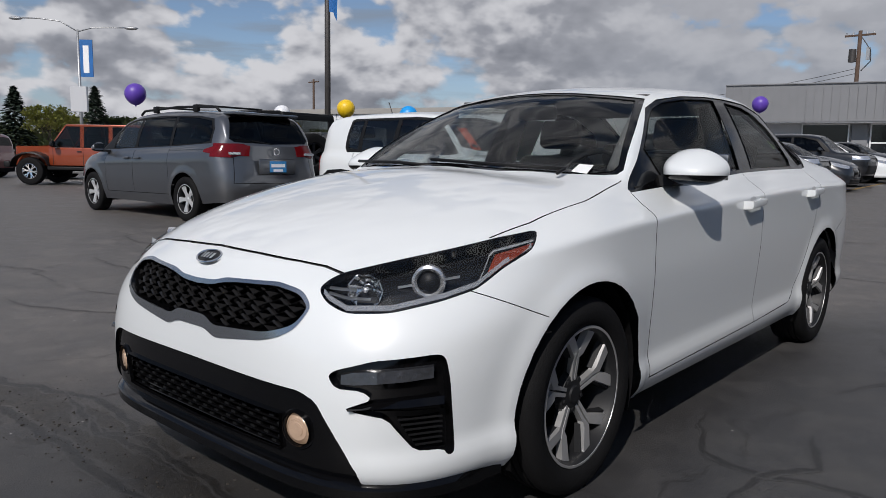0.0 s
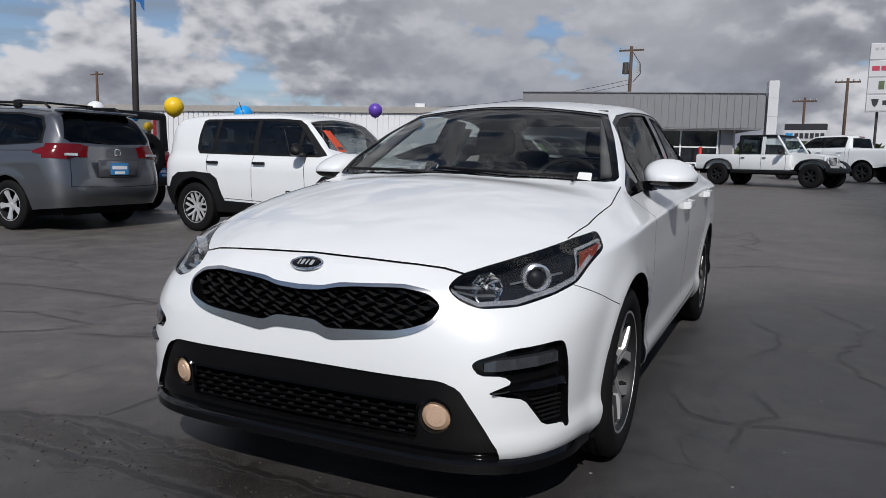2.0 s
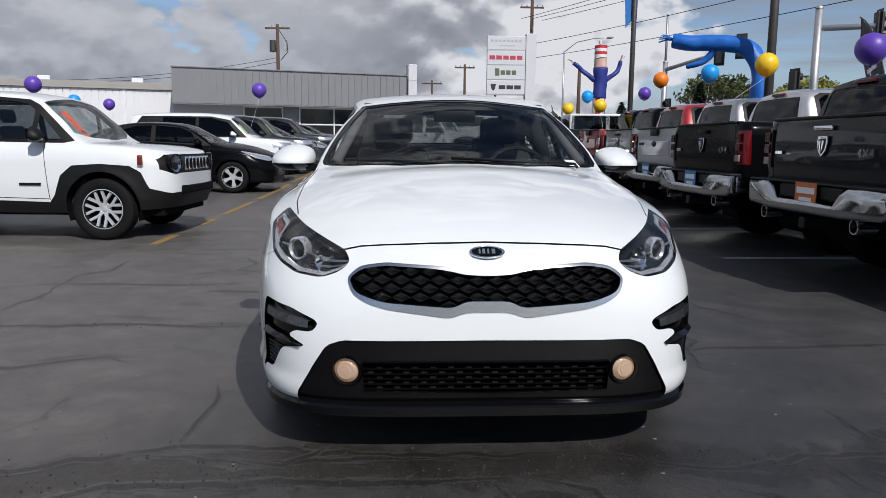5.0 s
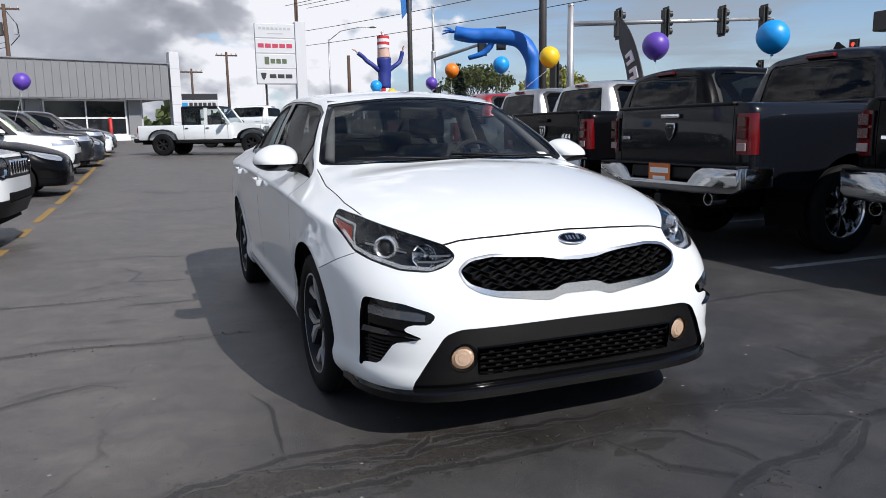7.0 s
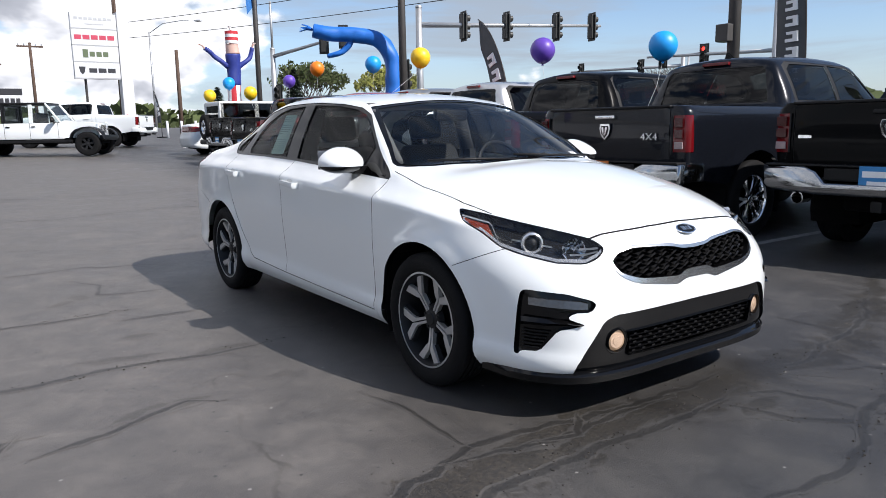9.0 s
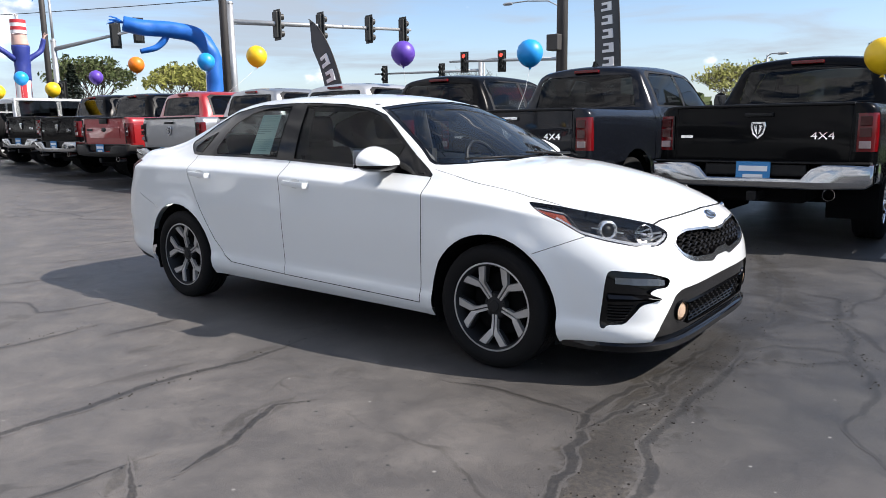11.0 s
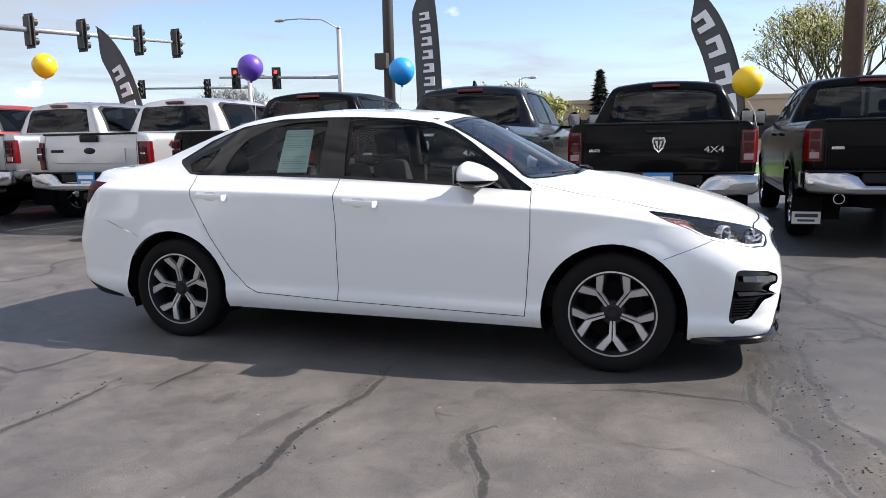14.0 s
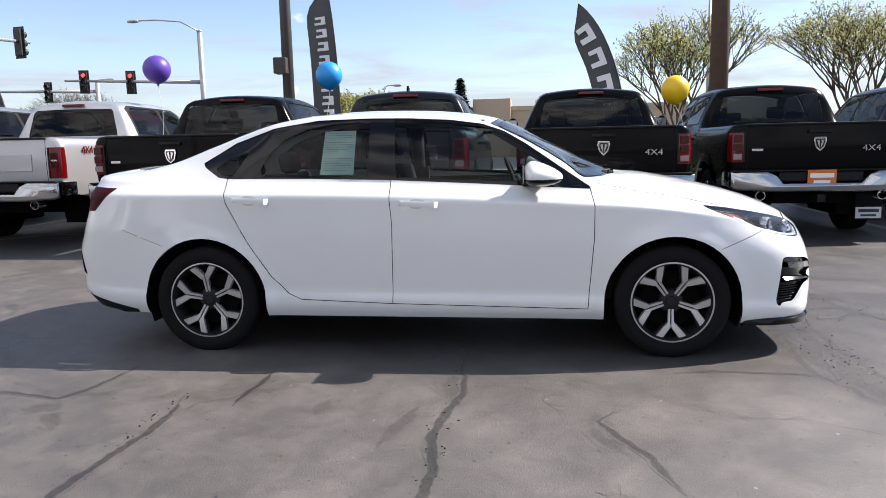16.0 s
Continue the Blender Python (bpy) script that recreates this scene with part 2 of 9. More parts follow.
def lathe(profile, n=48, axis="Y", closed=False, bm=None, m=None):
    """Turns (radius, offset) pairs about an axis through the origin."""
    bm = bm or bmesh.new()
    rings = []
    for i in range(n):
        a = 2 * math.pi * i / n
        c, s = math.cos(a), math.sin(a)
        ring = []
        for r, o in profile:
            p = {"Y": (r * c, o, r * s), "X": (o, r * c, r * s), "Z": (r * c, r * s, o)}[axis]
            ring.append(bm.verts.new(m @ Vector(p) if m else p))
        rings.append(ring)
    k = len(profile)
    for i in range(n):
        a, b = rings[i], rings[(i + 1) % n]
        for j in range(k if closed else k - 1):
            q = (a[j], b[j], b[(j + 1) % k], a[(j + 1) % k])
            bm.faces.new(q)
    bmesh.ops.remove_doubles(bm, verts=[v for r in rings for v in r], dist=1e-6)
    bmesh.ops.recalc_face_normals(bm, faces=bm.faces)
    return bm


def tube(points, radius, n=8, bm=None, taper=None):
    """A round bar along points."""
    bm = bm or bmesh.new()
    pts = [Vector(p) for p in points]
    rings = []
    for i, p in enumerate(pts):
        d = (pts[min(i + 1, len(pts) - 1)] - pts[max(i - 1, 0)]).normalized()
        u = d.orthogonal() if i == 0 else u - d * u.dot(d)
        u = u.normalized()
        w = d.cross(u)
        r = radius if taper is None else radius + (taper - radius) * i / (len(pts) - 1)
        rings.append([bm.verts.new(p + (u * math.cos(2 * math.pi * k / n) + w * math.sin(2 * math.pi * k / n)) * r) for k in range(n)])
    for a, b in zip(rings, rings[1:]):
        for k in range(n):
            bm.faces.new((a[k], a[(k + 1) % n], b[(k + 1) % n], b[k]))
    bm.faces.new(rings[0][::-1])
    bm.faces.new(rings[-1])
    return bm


def plate(poly, depth, m=None, bm=None, bevel=0.0):
    """A flat outline (x, y) drawn out to a thickness along z, then placed by m."""
    bm = bm or bmesh.new()
    n = len(poly)
    lo = [bm.verts.new((x, y, 0)) for x, y in poly]
    hi = [bm.verts.new((x, y, depth)) for x, y in poly]
    fs = [bm.faces.new(lo[::-1]), bm.faces.new(hi)]
    for i in range(n):
        fs.append(bm.faces.new((lo[i], lo[(i + 1) % n], hi[(i + 1) % n], hi[i])))
    bmesh.ops.recalc_face_normals(bm, faces=fs)
    if bevel:
        r = bmesh.ops.bevel(bm, geom=[e for e in fs[1].edges], offset=bevel, segments=2, profile=0.5, affect="EDGES")
    if m is not None:
        for v in {v for f in fs if f.is_valid for v in f.verts} | ({v for v in r["verts"]} if bevel else set()):
            v.co = m @ v.co
    return bm


def curve1(pts):
    """A smooth curve through (x, value) pairs that never overshoots."""
    xs, ys = np.array(sorted(pts), float).T
    h, d = np.diff(xs), np.diff(ys) / np.diff(xs)
    k = np.zeros(len(xs))
    k[0], k[-1] = d[0], d[-1]
    for i in range(1, len(xs) - 1):
        if d[i - 1] * d[i] > 0:
            a, b = 2 * h[i] + h[i - 1], h[i] + 2 * h[i - 1]
            k[i] = (a + b) / (a / d[i - 1] + b / d[i])

    def f(x):
        x = min(max(x, xs[0]), xs[-1])
        i = min(max(int(np.searchsorted(xs, x)) - 1, 0), len(h) - 1)
        t = (x - xs[i]) / h[i]
        return float((2 * t**3 - 3 * t**2 + 1) * ys[i] + (t**3 - 2 * t**2 + t) * h[i] * k[i] + (3 * t**2 - 2 * t**3) * ys[i + 1] + (t**3 - t**2) * h[i] * k[i + 1])
    return f


def gz(x, y):
    """Height of the lot: level round the cars, rising gently down the lane."""
    u = (-9.0 - x) / 3.0
    soft = 3.0 * (math.log1p(math.exp(u)) if u < 30 else u)
    return 0.026 * min(soft, 60.0)

# ---- ground ----
def asphalt(name="old asphalt", marks=None):
    """Old asphalt; with marks (two colours) it crumbles to them where the mesh's wear rises to 1."""
    m = bpy.data.materials.new(name)
    m.use_nodes = True
    nt = m.node_tree
    N, Lk = nt.nodes, nt.links
    p = N["Principled BSDF"]
    geo = N.new("ShaderNodeNewGeometry")

    def noise_tex(scale, detail=5, rough=0.55, dist=0.0, vec=None):
        n = N.new("ShaderNodeTexNoise")
        n.inputs["Scale"].default_value, n.inputs["Detail"].default_value = scale, detail
        n.inputs["Roughness"].default_value, n.inputs["Distortion"].default_value = rough, dist
        Lk.new(vec or geo.outputs["Position"], n.inputs["Vector"])
        return n.outputs["Fac"]

    def rng(v, a, b, c=0.0, d=1.0):
        n = N.new("ShaderNodeMapRange")
        n.interpolation_type = "SMOOTHSTEP"
        for k, q in zip(("From Min", "From Max", "To Min", "To Max"), (a, b, c, d)):
            n.inputs[k].default_value = q
        Lk.new(v, n.inputs["Value"])
        return n.outputs[0]

    def mix(f, a, b, mode="MIX"):
        n = N.new("ShaderNodeMix")
        n.data_type, n.blend_type = "RGBA", mode
        for v, s in ((f, 0), (a, 6), (b, 7)):
            if isinstance(v, (tuple, float, int)):
                n.inputs[s].default_value = v
            else:
                Lk.new(v, n.inputs[s])
        return n.outputs[2]

    big = noise_tex(0.35, 4)
    mid = noise_tex(2.2, 6, 0.6, 0.4)
    fine = noise_tex(140, 4, 0.7)
    grit = N.new("ShaderNodeTexVoronoi")
    grit.inputs["Scale"].default_value = 210
    Lk.new(geo.outputs["Position"], grit.inputs["Vector"])
    base = mix(rng(big, 0.3, 0.7), (0.024, 0.0235, 0.024, 1), (0.036, 0.035, 0.035, 1))
    base = mix(rng(mid, 0.45, 0.75), base, (0.047, 0.045, 0.043, 1))
    # view-dependent brightness put into the colour: lane paler than the sedan's stall
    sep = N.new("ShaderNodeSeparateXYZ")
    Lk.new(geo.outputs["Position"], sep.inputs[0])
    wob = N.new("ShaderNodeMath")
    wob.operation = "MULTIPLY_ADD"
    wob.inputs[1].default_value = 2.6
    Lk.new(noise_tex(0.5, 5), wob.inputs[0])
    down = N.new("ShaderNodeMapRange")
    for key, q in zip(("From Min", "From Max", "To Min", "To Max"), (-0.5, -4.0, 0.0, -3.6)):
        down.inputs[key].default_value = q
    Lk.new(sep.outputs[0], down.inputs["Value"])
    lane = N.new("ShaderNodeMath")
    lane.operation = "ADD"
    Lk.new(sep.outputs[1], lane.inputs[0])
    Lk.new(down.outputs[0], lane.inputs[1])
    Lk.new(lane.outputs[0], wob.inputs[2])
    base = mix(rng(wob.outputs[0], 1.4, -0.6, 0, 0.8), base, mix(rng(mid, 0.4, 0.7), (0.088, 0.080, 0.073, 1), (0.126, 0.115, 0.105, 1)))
    # ground round the seam painted darker, imitating its dimmer look from the front
    far = N.new("ShaderNodeVectorMath")
    far.operation = "DISTANCE"
    far.inputs[1].default_value = (2.75, -0.45, 0)
    Lk.new(geo.outputs["Position"], far.inputs[0])
    # noisy distance that bounds this painted darkening
    worn = N.new("ShaderNodeMath")
    worn.operation = "MULTIPLY_ADD"
    worn.inputs[1].default_value = 1.6
    Lk.new(noise_tex(0.9, 5), worn.inputs[0])
    Lk.new(far.outputs["Value"], worn.inputs[2])
    base = mix(rng(worn.outputs[0], 2.9, 1.7, 0, 0.8), base, mix(1.0, base, (0.70, 0.68, 0.65, 1), "MULTIPLY"))
    base = mix(rng(fine, 0.55, 0.8, 0, 0.55), base, (0.15, 0.145, 0.14, 1))
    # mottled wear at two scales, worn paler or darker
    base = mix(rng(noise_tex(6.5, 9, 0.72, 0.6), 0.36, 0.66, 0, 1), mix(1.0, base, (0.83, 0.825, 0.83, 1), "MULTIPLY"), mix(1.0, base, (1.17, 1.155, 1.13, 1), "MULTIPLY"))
    # loose pebbles and black specks
    peb = N.new("ShaderNodeTexVoronoi")
    peb.inputs["Scale"].default_value = 17
    Lk.new(geo.outputs["Position"], peb.inputs["Vector"])
    spot = rng(peb.outputs["Distance"], 0.15, 0.09)
    cell = N.new("ShaderNodeSeparateColor")
    Lk.new(peb.outputs["Color"], cell.inputs[0])
    for lo, hi, tone in ((0.92, 0.93, (0.24, 0.23, 0.215, 1)), (0.24, 0.23, (0.012, 0.012, 0.012, 1))):
        both = N.new("ShaderNodeMath")
        both.operation = "MULTIPLY"
        Lk.new(spot, both.inputs[0])
        Lk.new(rng(cell.outputs[0], lo, hi), both.inputs[1])
        base = mix(both.outputs[0], base, tone)
    # light chips
    chips = rng(grit.outputs["Distance"], 0.16, 0.08, 0, 1)
    sel = rng(noise_tex(60, 2), 0.60, 0.66)
    mu = N.new("ShaderNodeMath")
    mu.operation = "MULTIPLY"
    Lk.new(chips, mu.inputs[0])
    Lk.new(sel, mu.inputs[1])
    base = mix(mu.outputs[0], base, (0.20, 0.19, 0.18, 1))
    # hairline cracks
    warp = N.new("ShaderNodeTexNoise")
    warp.inputs["Scale"].default_value, warp.inputs["Detail"].default_value = 1.6, 5
    Lk.new(geo.outputs["Position"], warp.inputs["Vector"])
    add = N.new("ShaderNodeVectorMath")
    add.operation = "MULTIPLY_ADD"
    add.inputs[1].default_value = (1.1, 1.1, 0)
    Lk.new(warp.outputs["Color"], add.inputs[0])
    Lk.new(geo.outputs["Position"], add.inputs[2])
    flatv = N.new("ShaderNodeVectorMath")
    flatv.operation = "MULTIPLY"
    flatv.inputs[1].default_value = (1, 1, 0)
    Lk.new(add.outputs[0], flatv.inputs[0])
    vor = N.new("ShaderNodeTexVoronoi")
    vor.feature = "DISTANCE_TO_EDGE"
    vor.inputs["Scale"].default_value = 0.42
    Lk.new(flatv.outputs[0], vor.inputs["Vector"])
    crack = rng(vor.outputs["Distance"], 0.007, 0.002)
    gate = rng(noise_tex(0.8, 3), 0.46, 0.56)
    mu2 = N.new("ShaderNodeMath")
    mu2.operation = "MULTIPLY"
    Lk.new(crack, mu2.inputs[0])
    Lk.new(gate, mu2.inputs[1])
    base = mix(mu2.outputs[0], base, mix(1.0, base, (0.62, 0.60, 0.57, 1), "MULTIPLY"))
    if marks:
        att = N.new("ShaderNodeAttribute")
        att.attribute_name = "wear"
        crumb = N.new("ShaderNodeMath")
        crumb.operation = "MULTIPLY_ADD"
        crumb.inputs[1].default_value = 1.7
        Lk.new(noise_tex(26, 8, 0.74, 0.4), crumb.inputs[0])
        Lk.new(att.outputs["Fac"], crumb.inputs[2])
        base = mix(rng(crumb.outputs[0], 1.16, 1.48, 0, 0.95), base, mix(1.0, base, mix(rng(noise_tex(55, 6, 0.75), 0.40, 0.62), (*marks[0], 1), (*marks[1], 1)), "MULTIPLY"))
    Lk.new(base, p.inputs["Base Color"])
    Lk.new(rng(mid, 0.2, 0.8, 0.46, 0.62), p.inputs["Roughness"])
    p.inputs["Specular IOR Level"].default_value = 1.0
    hgt = N.new("ShaderNodeMath")
    hgt.operation = "MULTIPLY_ADD"
    hgt.inputs[1].default_value = -0.3
    Lk.new(mu2.outputs[0], hgt.inputs[0])
    Lk.new(fine, hgt.inputs[2])
    b = N.new("ShaderNodeBump")
    b.inputs["Strength"].default_value, b.inputs["Distance"].default_value = 0.38, 0.008
    Lk.new(hgt.outputs[0], b.inputs["Height"])
    Lk.new(b.outputs[0], p.inputs["Normal"])
    return m


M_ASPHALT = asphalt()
M_CRACK = asphalt("cracked asphalt", ((0.11, 0.098, 0.085), (0.42, 0.385, 0.335)))
M_RUBBLE = asphalt("crumbled asphalt", ((0.24, 0.21, 0.165), (0.74, 0.66, 0.52)))
M_STAIN = asphalt("patched asphalt", ((0.58, 0.56, 0.52), (0.74, 0.72, 0.67)))


def build_ground():
    bm = bmesh.new()
    edges = [-1500, -600, -300, -150, -100, -80, -69] + list(np.linspace(-60, 12, 61)) + [20, 40, 80, 160, 400, 1500]
    ys = [-1500, -500, -200, -100, -60, -40, -30, -20, -12, -6, 0, 6, 12, 20, 30, 40, 60, 100, 200, 500, 1500]
    g = [[bm.verts.new((x, y, gz(x, y))) for y in ys] for x in edges]
    for a, b in zip(g, g[1:]):
        for i in range(len(ys) - 1):
            bm.faces.new((a[i], b[i], b[i + 1], a[i + 1]))
    bmesh.ops.recalc_face_normals(bm, faces=bm.faces)
    if sum(f.normal.z for f in bm.faces) < 0:
        bmesh.ops.reverse_faces(bm, faces=bm.faces)
    for f in bm.faces:
        f.smooth = True
    me = mesh_of(bm, "ground")
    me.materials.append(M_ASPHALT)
    return tagged(new("ground", me), "cracked grey asphalt of a car lot", "ground", kind="structure")


build_ground()

# ---- vehicle bodies ----


def super_params(n, count):
    """Angles that space points evenly along a superellipse quarter."""
    th = np.linspace(0, math.pi / 2, 2000)
    x, y = np.sin(th) ** (2 / n), np.cos(th) ** (2 / n)
    s = np.r_[0, np.cumsum(np.hypot(np.diff(x * 1.2), np.diff(y * 0.85)))]
    return np.interp(np.linspace(0, s[-1], count), s, th)


class Shell:
    """Half (y >= 0) of a car body: rings of plan outlines for the sides, sections across for the top."""

    def __init__(self, sp, fine=1.0):
        self.sp = sp
        c = {k: curve1(v) for k, v in sp.items() if isinstance(v, list) and len(v[0]) == 2}
        self.c = c
        x1, x0 = sp["front_from"], sp["rear_from"]
        if "hood" in sp:
            # one even bend along the bonnet's middle and along its edge
            self.crown, self.edge = [np.polyfit(*np.array([p for p in sp[k] if p[0] > lo]).T, 4) for k, lo in (("zc", 1.1), ("zt", 0.4))]
        nf, nr, nm = int(60 * fine), int(44 * fine), int((x1 - x0) / 0.024 * fine)
        levels = sp.get("levels") or [i / max(10, int(34 * fine)) for i in range(max(10, int(34 * fine)) + 1)]
        nv, nb = len(levels) - 1, max(8, int(30 * fine))
        st = [("r", a) for a in super_params(3.5, nr)[::-1]] + [("m", x) for x in np.linspace(x0, x1, nm + 2)[1:-1]] + [("f", a) for a in super_params(3.2, nf)]
        bm = bmesh.new()
        rows = []
        for kind, a in st:
            row = []
            for v in levels:
                row.append(self.side(kind, a, v))
            rim = row[-1]
            for j in range(1, nb + 1):
                row.append(self.top(rim, j / nb))
            rows.append([bm.verts.new(p) for p in row])
        for a, b in zip(rows, rows[1:]):
            for i in range(nv + nb):
                q = [a[i], b[i], b[i + 1], a[i + 1]]
                bm.faces.new(q)
        bmesh.ops.remove_doubles(bm, verts=bm.verts, dist=2e-4)
        bmesh.ops.dissolve_degenerate(bm, edges=bm.edges, dist=1e-4)
        for v in bm.verts:
            if v.co.y < 5e-4:
                v.co.y = 0
        bmesh.ops.recalc_face_normals(bm, faces=bm.faces)
        big = max(bm.faces, key=lambda f: f.calc_center_median().y)
        if big.normal.y < 0:
            bmesh.ops.reverse_faces(bm, faces=bm.faces)
        bm.normal_update()
        self.nl = bm.verts.layers.float_vector.new("nrm")
        self.rl = bm.faces.layers.int.new("reg")
        for v in bm.verts:
            n = v.normal.copy()
            if v.co.y == 0:
                n.y = 0
                n.normalize()
            v[self.nl] = n
        self.bm = bm
        self.names = ["body"]
        self.depth = {}
        self.size = 0.06 / fine

    def side(self, kind, a, v):
        c, sp = self.c, self.sp
        w = c["w"](v)
        if kind == "m":
            x, y, xr = a, w, a
        else:
            fr = kind == "f"
            xs, end, n = (sp["front_from"], c["xf"], c["nf"]) if fr else (sp["rear_from"], c["xr"], c["nr"])
            X, Y = math.sin(a), math.cos(a)
            if Y < 1e-6:
                Y = 0.0
            k = n(v)
            x = xs + (end(v) - xs) * X ** (2 / k)
            y = w * max(Y, 0) ** (2 / k)
            xr = xs + (end(1) - xs) * X ** (2 / n(1))
        zb, zt = c["zb"](x), float(np.polyval(self.edge, xr)) if "hood" in sp and xr > 0.9 else c["zt"](xr)
        z = zb + (zt - zb) * v
        for ax in sp["axles"]:
            r = math.hypot(x - ax, z - sp["tyre"])
            y += sp.get("flare", 0.012) * math.exp(-((r - sp["arch"]) / 0.05) ** 2) * min(1, max(0, y / w - 0.8) * 6) * (1 if v < 0.95 else 0)
        y *= 1 + c["taper"](x) if "taper" in c else 1
        return Vector((x, y, z))

    def top(self, rim, b):
        c = self.c
        x = rim.x
        S = Vector((rim.y, rim.z))
        C = Vector((0, max(c["zc"](x), rim.z)))
        ry = min(c["ry"](x), rim.y * 0.96)
        R = Vector((ry, c["rz"](x)))
        k = c["round"](x)
        A, B = R + (S - R) * k, R + (C - R) * k
        if b < 0.42:
            t = b / 0.42
            p = S + (A - S) * t
            d = (A - S).orthogonal()
            p = p + Vector((abs(d.x), abs(d.y))) * c["bulge"](x) * 4 * t * (1 - t)
        elif b < 0.62:
            t = (b - 0.42) / 0.2
            p = A * (1 - t) ** 2 + R * 2 * t * (1 - t) + B * t * t
        else:
            t = (b - 0.62) / 0.38
            p = Vector((B.x * (1 - t), C.y + (B.y - C.y) * (1 - t) ** 2))
        z = p.y
        if "hood" in self.sp and x > self.sp["hood"][0]:
            lo, hi = self.sp["hood"]
            k = min(1, (x - lo) / (hi - lo))
            k = k * k * (3 - 2 * k)
            q = min(1, max(p.x, 0) / max(rim.y, 1e-4))
            crown = max(float(np.polyval(self.crown, x)), rim.z)
            z += k * (rim.z + (crown - rim.z) * (1 - q ** 2.7) - z)
        return Vector((x, max(p.x, 0), z))

    # outlines are drawn in one of these views and carried along the third direction
    VIEWS = {"side": (Vector((1, 0, 0)), Vector((0, 0, 1))), "front": (Vector((0, 1, 0)), Vector((0, 0, 1))),
             "rear": (Vector((0, 1, 0)), Vector((0, 0, 1))), "top": (Vector((1, 0, 0)), Vector((0, 1, 0))),
             "corner": (Vector((-0.643, 0.766, 0)), Vector((0, 0, 1)))}

    def facing(self, view, f, lim):
        n, c = f.normal, f.calc_center_median()
        if view == "side":
            return n.y > lim
        if view == "front":
            return n.x > lim and c.x > 0
        if view == "rear":
            return n.x < -lim and c.x < 0
        if view == "top":
            return n.z > lim
        return n.x * 0.766 + n.y * 0.643 > lim and c.x > 0

    def cut(self, view, poly, lim=0.12, closed=True):
        u, w = self.VIEWS[view]
        d = u.cross(w)
        bm = self.bm
        n = len(poly)
        for i in range(n if closed else n - 1):
            p, q = Vector(poly[i]), Vector(poly[(i + 1) % n])
            seg = q - p
            if seg.length < 1e-6:
                continue
            s, nrm = seg.normalized(), Vector((-seg.y, seg.x)).normalized()
            near = []
            for f in bm.faces:
                m = f.calc_center_median()
                r = Vector((m.dot(u), m.dot(w))) - p
                if abs(r.dot(nrm)) < self.size and -self.size < r.dot(s) < seg.length + self.size and self.facing(view, f, lim):
                    near.append(f)
            if not near:
                continue
            geom = list({v for f in near for v in f.verts}) + list({e for f in near for e in f.edges}) + near
            bmesh.ops.bisect_plane(bm, geom=geom, dist=2e-5, plane_co=u * p.x + w * p.y, plane_no=(u * nrm.x + w * nrm.y))

    @staticmethod
    def inside(pt, poly):
        x, y, hit = pt[0], pt[1], False
        for i in range(len(poly)):
            (x0, y0), (x1, y1) = poly[i - 1], poly[i]
            if (y0 > y) != (y1 > y) and x < (x1 - x0) * (y - y0) / (y1 - y0) + x0:
                hit = not hit
        return hit

    def region(self, name, view, poly, depth=0.0, only=None, lim=0.12, cut=True):
        """Marks what lies inside the outline as a part of its own, set in by depth."""
        if cut:
            self.cut(view, poly, lim)
        if name not in self.names:
            self.names.append(name)
        k = self.names.index(name)
        self.depth[name] = depth
        u, w = self.VIEWS[view]
        keep = None if only is None else {self.names.index(o) for o in only if o in self.names}
        for f in self.bm.faces:
            if keep is not None and f[self.rl] not in keep:
                continue
            if self.facing(view, f, lim):
                m = f.calc_center_median()
                if self.inside((m.dot(u), m.dot(w)), poly):
                    f[self.rl] = k

    def line(self, view, pts, width=0.006, name="shut_line", depth=0.006, only=("body",), lim=0.12):
        for p, q in zip(pts, pts[1:]):
            p, q = Vector(p), Vector(q)
            s = (q - p).normalized() * width * 0.5
            n = Vector((-s.y, s.x))
            self.region(name, view, [p - n - s, q - n + s, q + n + s, p + n - s], depth, only, lim)

    def emit(self, name, mat, parent, label="", sides=False, mirror=True, wall=True, part_name=None, split=False):
        """Makes the part(s) of one region, on both flanks."""
        if name not in self.names:
            return []
        k, depth = self.names.index(name), self.depth.get(name, 0)
        faces = [f for f in self.bm.faces if f[self.rl] == k]
        if not faces:
            return []
        if split:
            # every connected stretch becomes a part of its own
            todo, made = set(faces), []
            while todo:
                heap, got = [todo.pop()], []
                while heap:
                    f = heap.pop()
                    got.append(f)
                    for v in f.verts:
                        for g in v.link_faces:
                            if g in todo:
                                todo.discard(g)
                                heap.append(g)
                if sum(f.calc_area() for f in got) < 2e-5:
                    continue
                mid = any(v.co.y < 1e-3 for f in got for v in f.verts)
                made += self.emit_faces(got, k, depth, mat, parent, label, not mid, mirror, wall, part_name or name)
            return made
        return self.emit_faces(faces, k, depth, mat, parent, label, sides, mirror, wall, part_name or name)

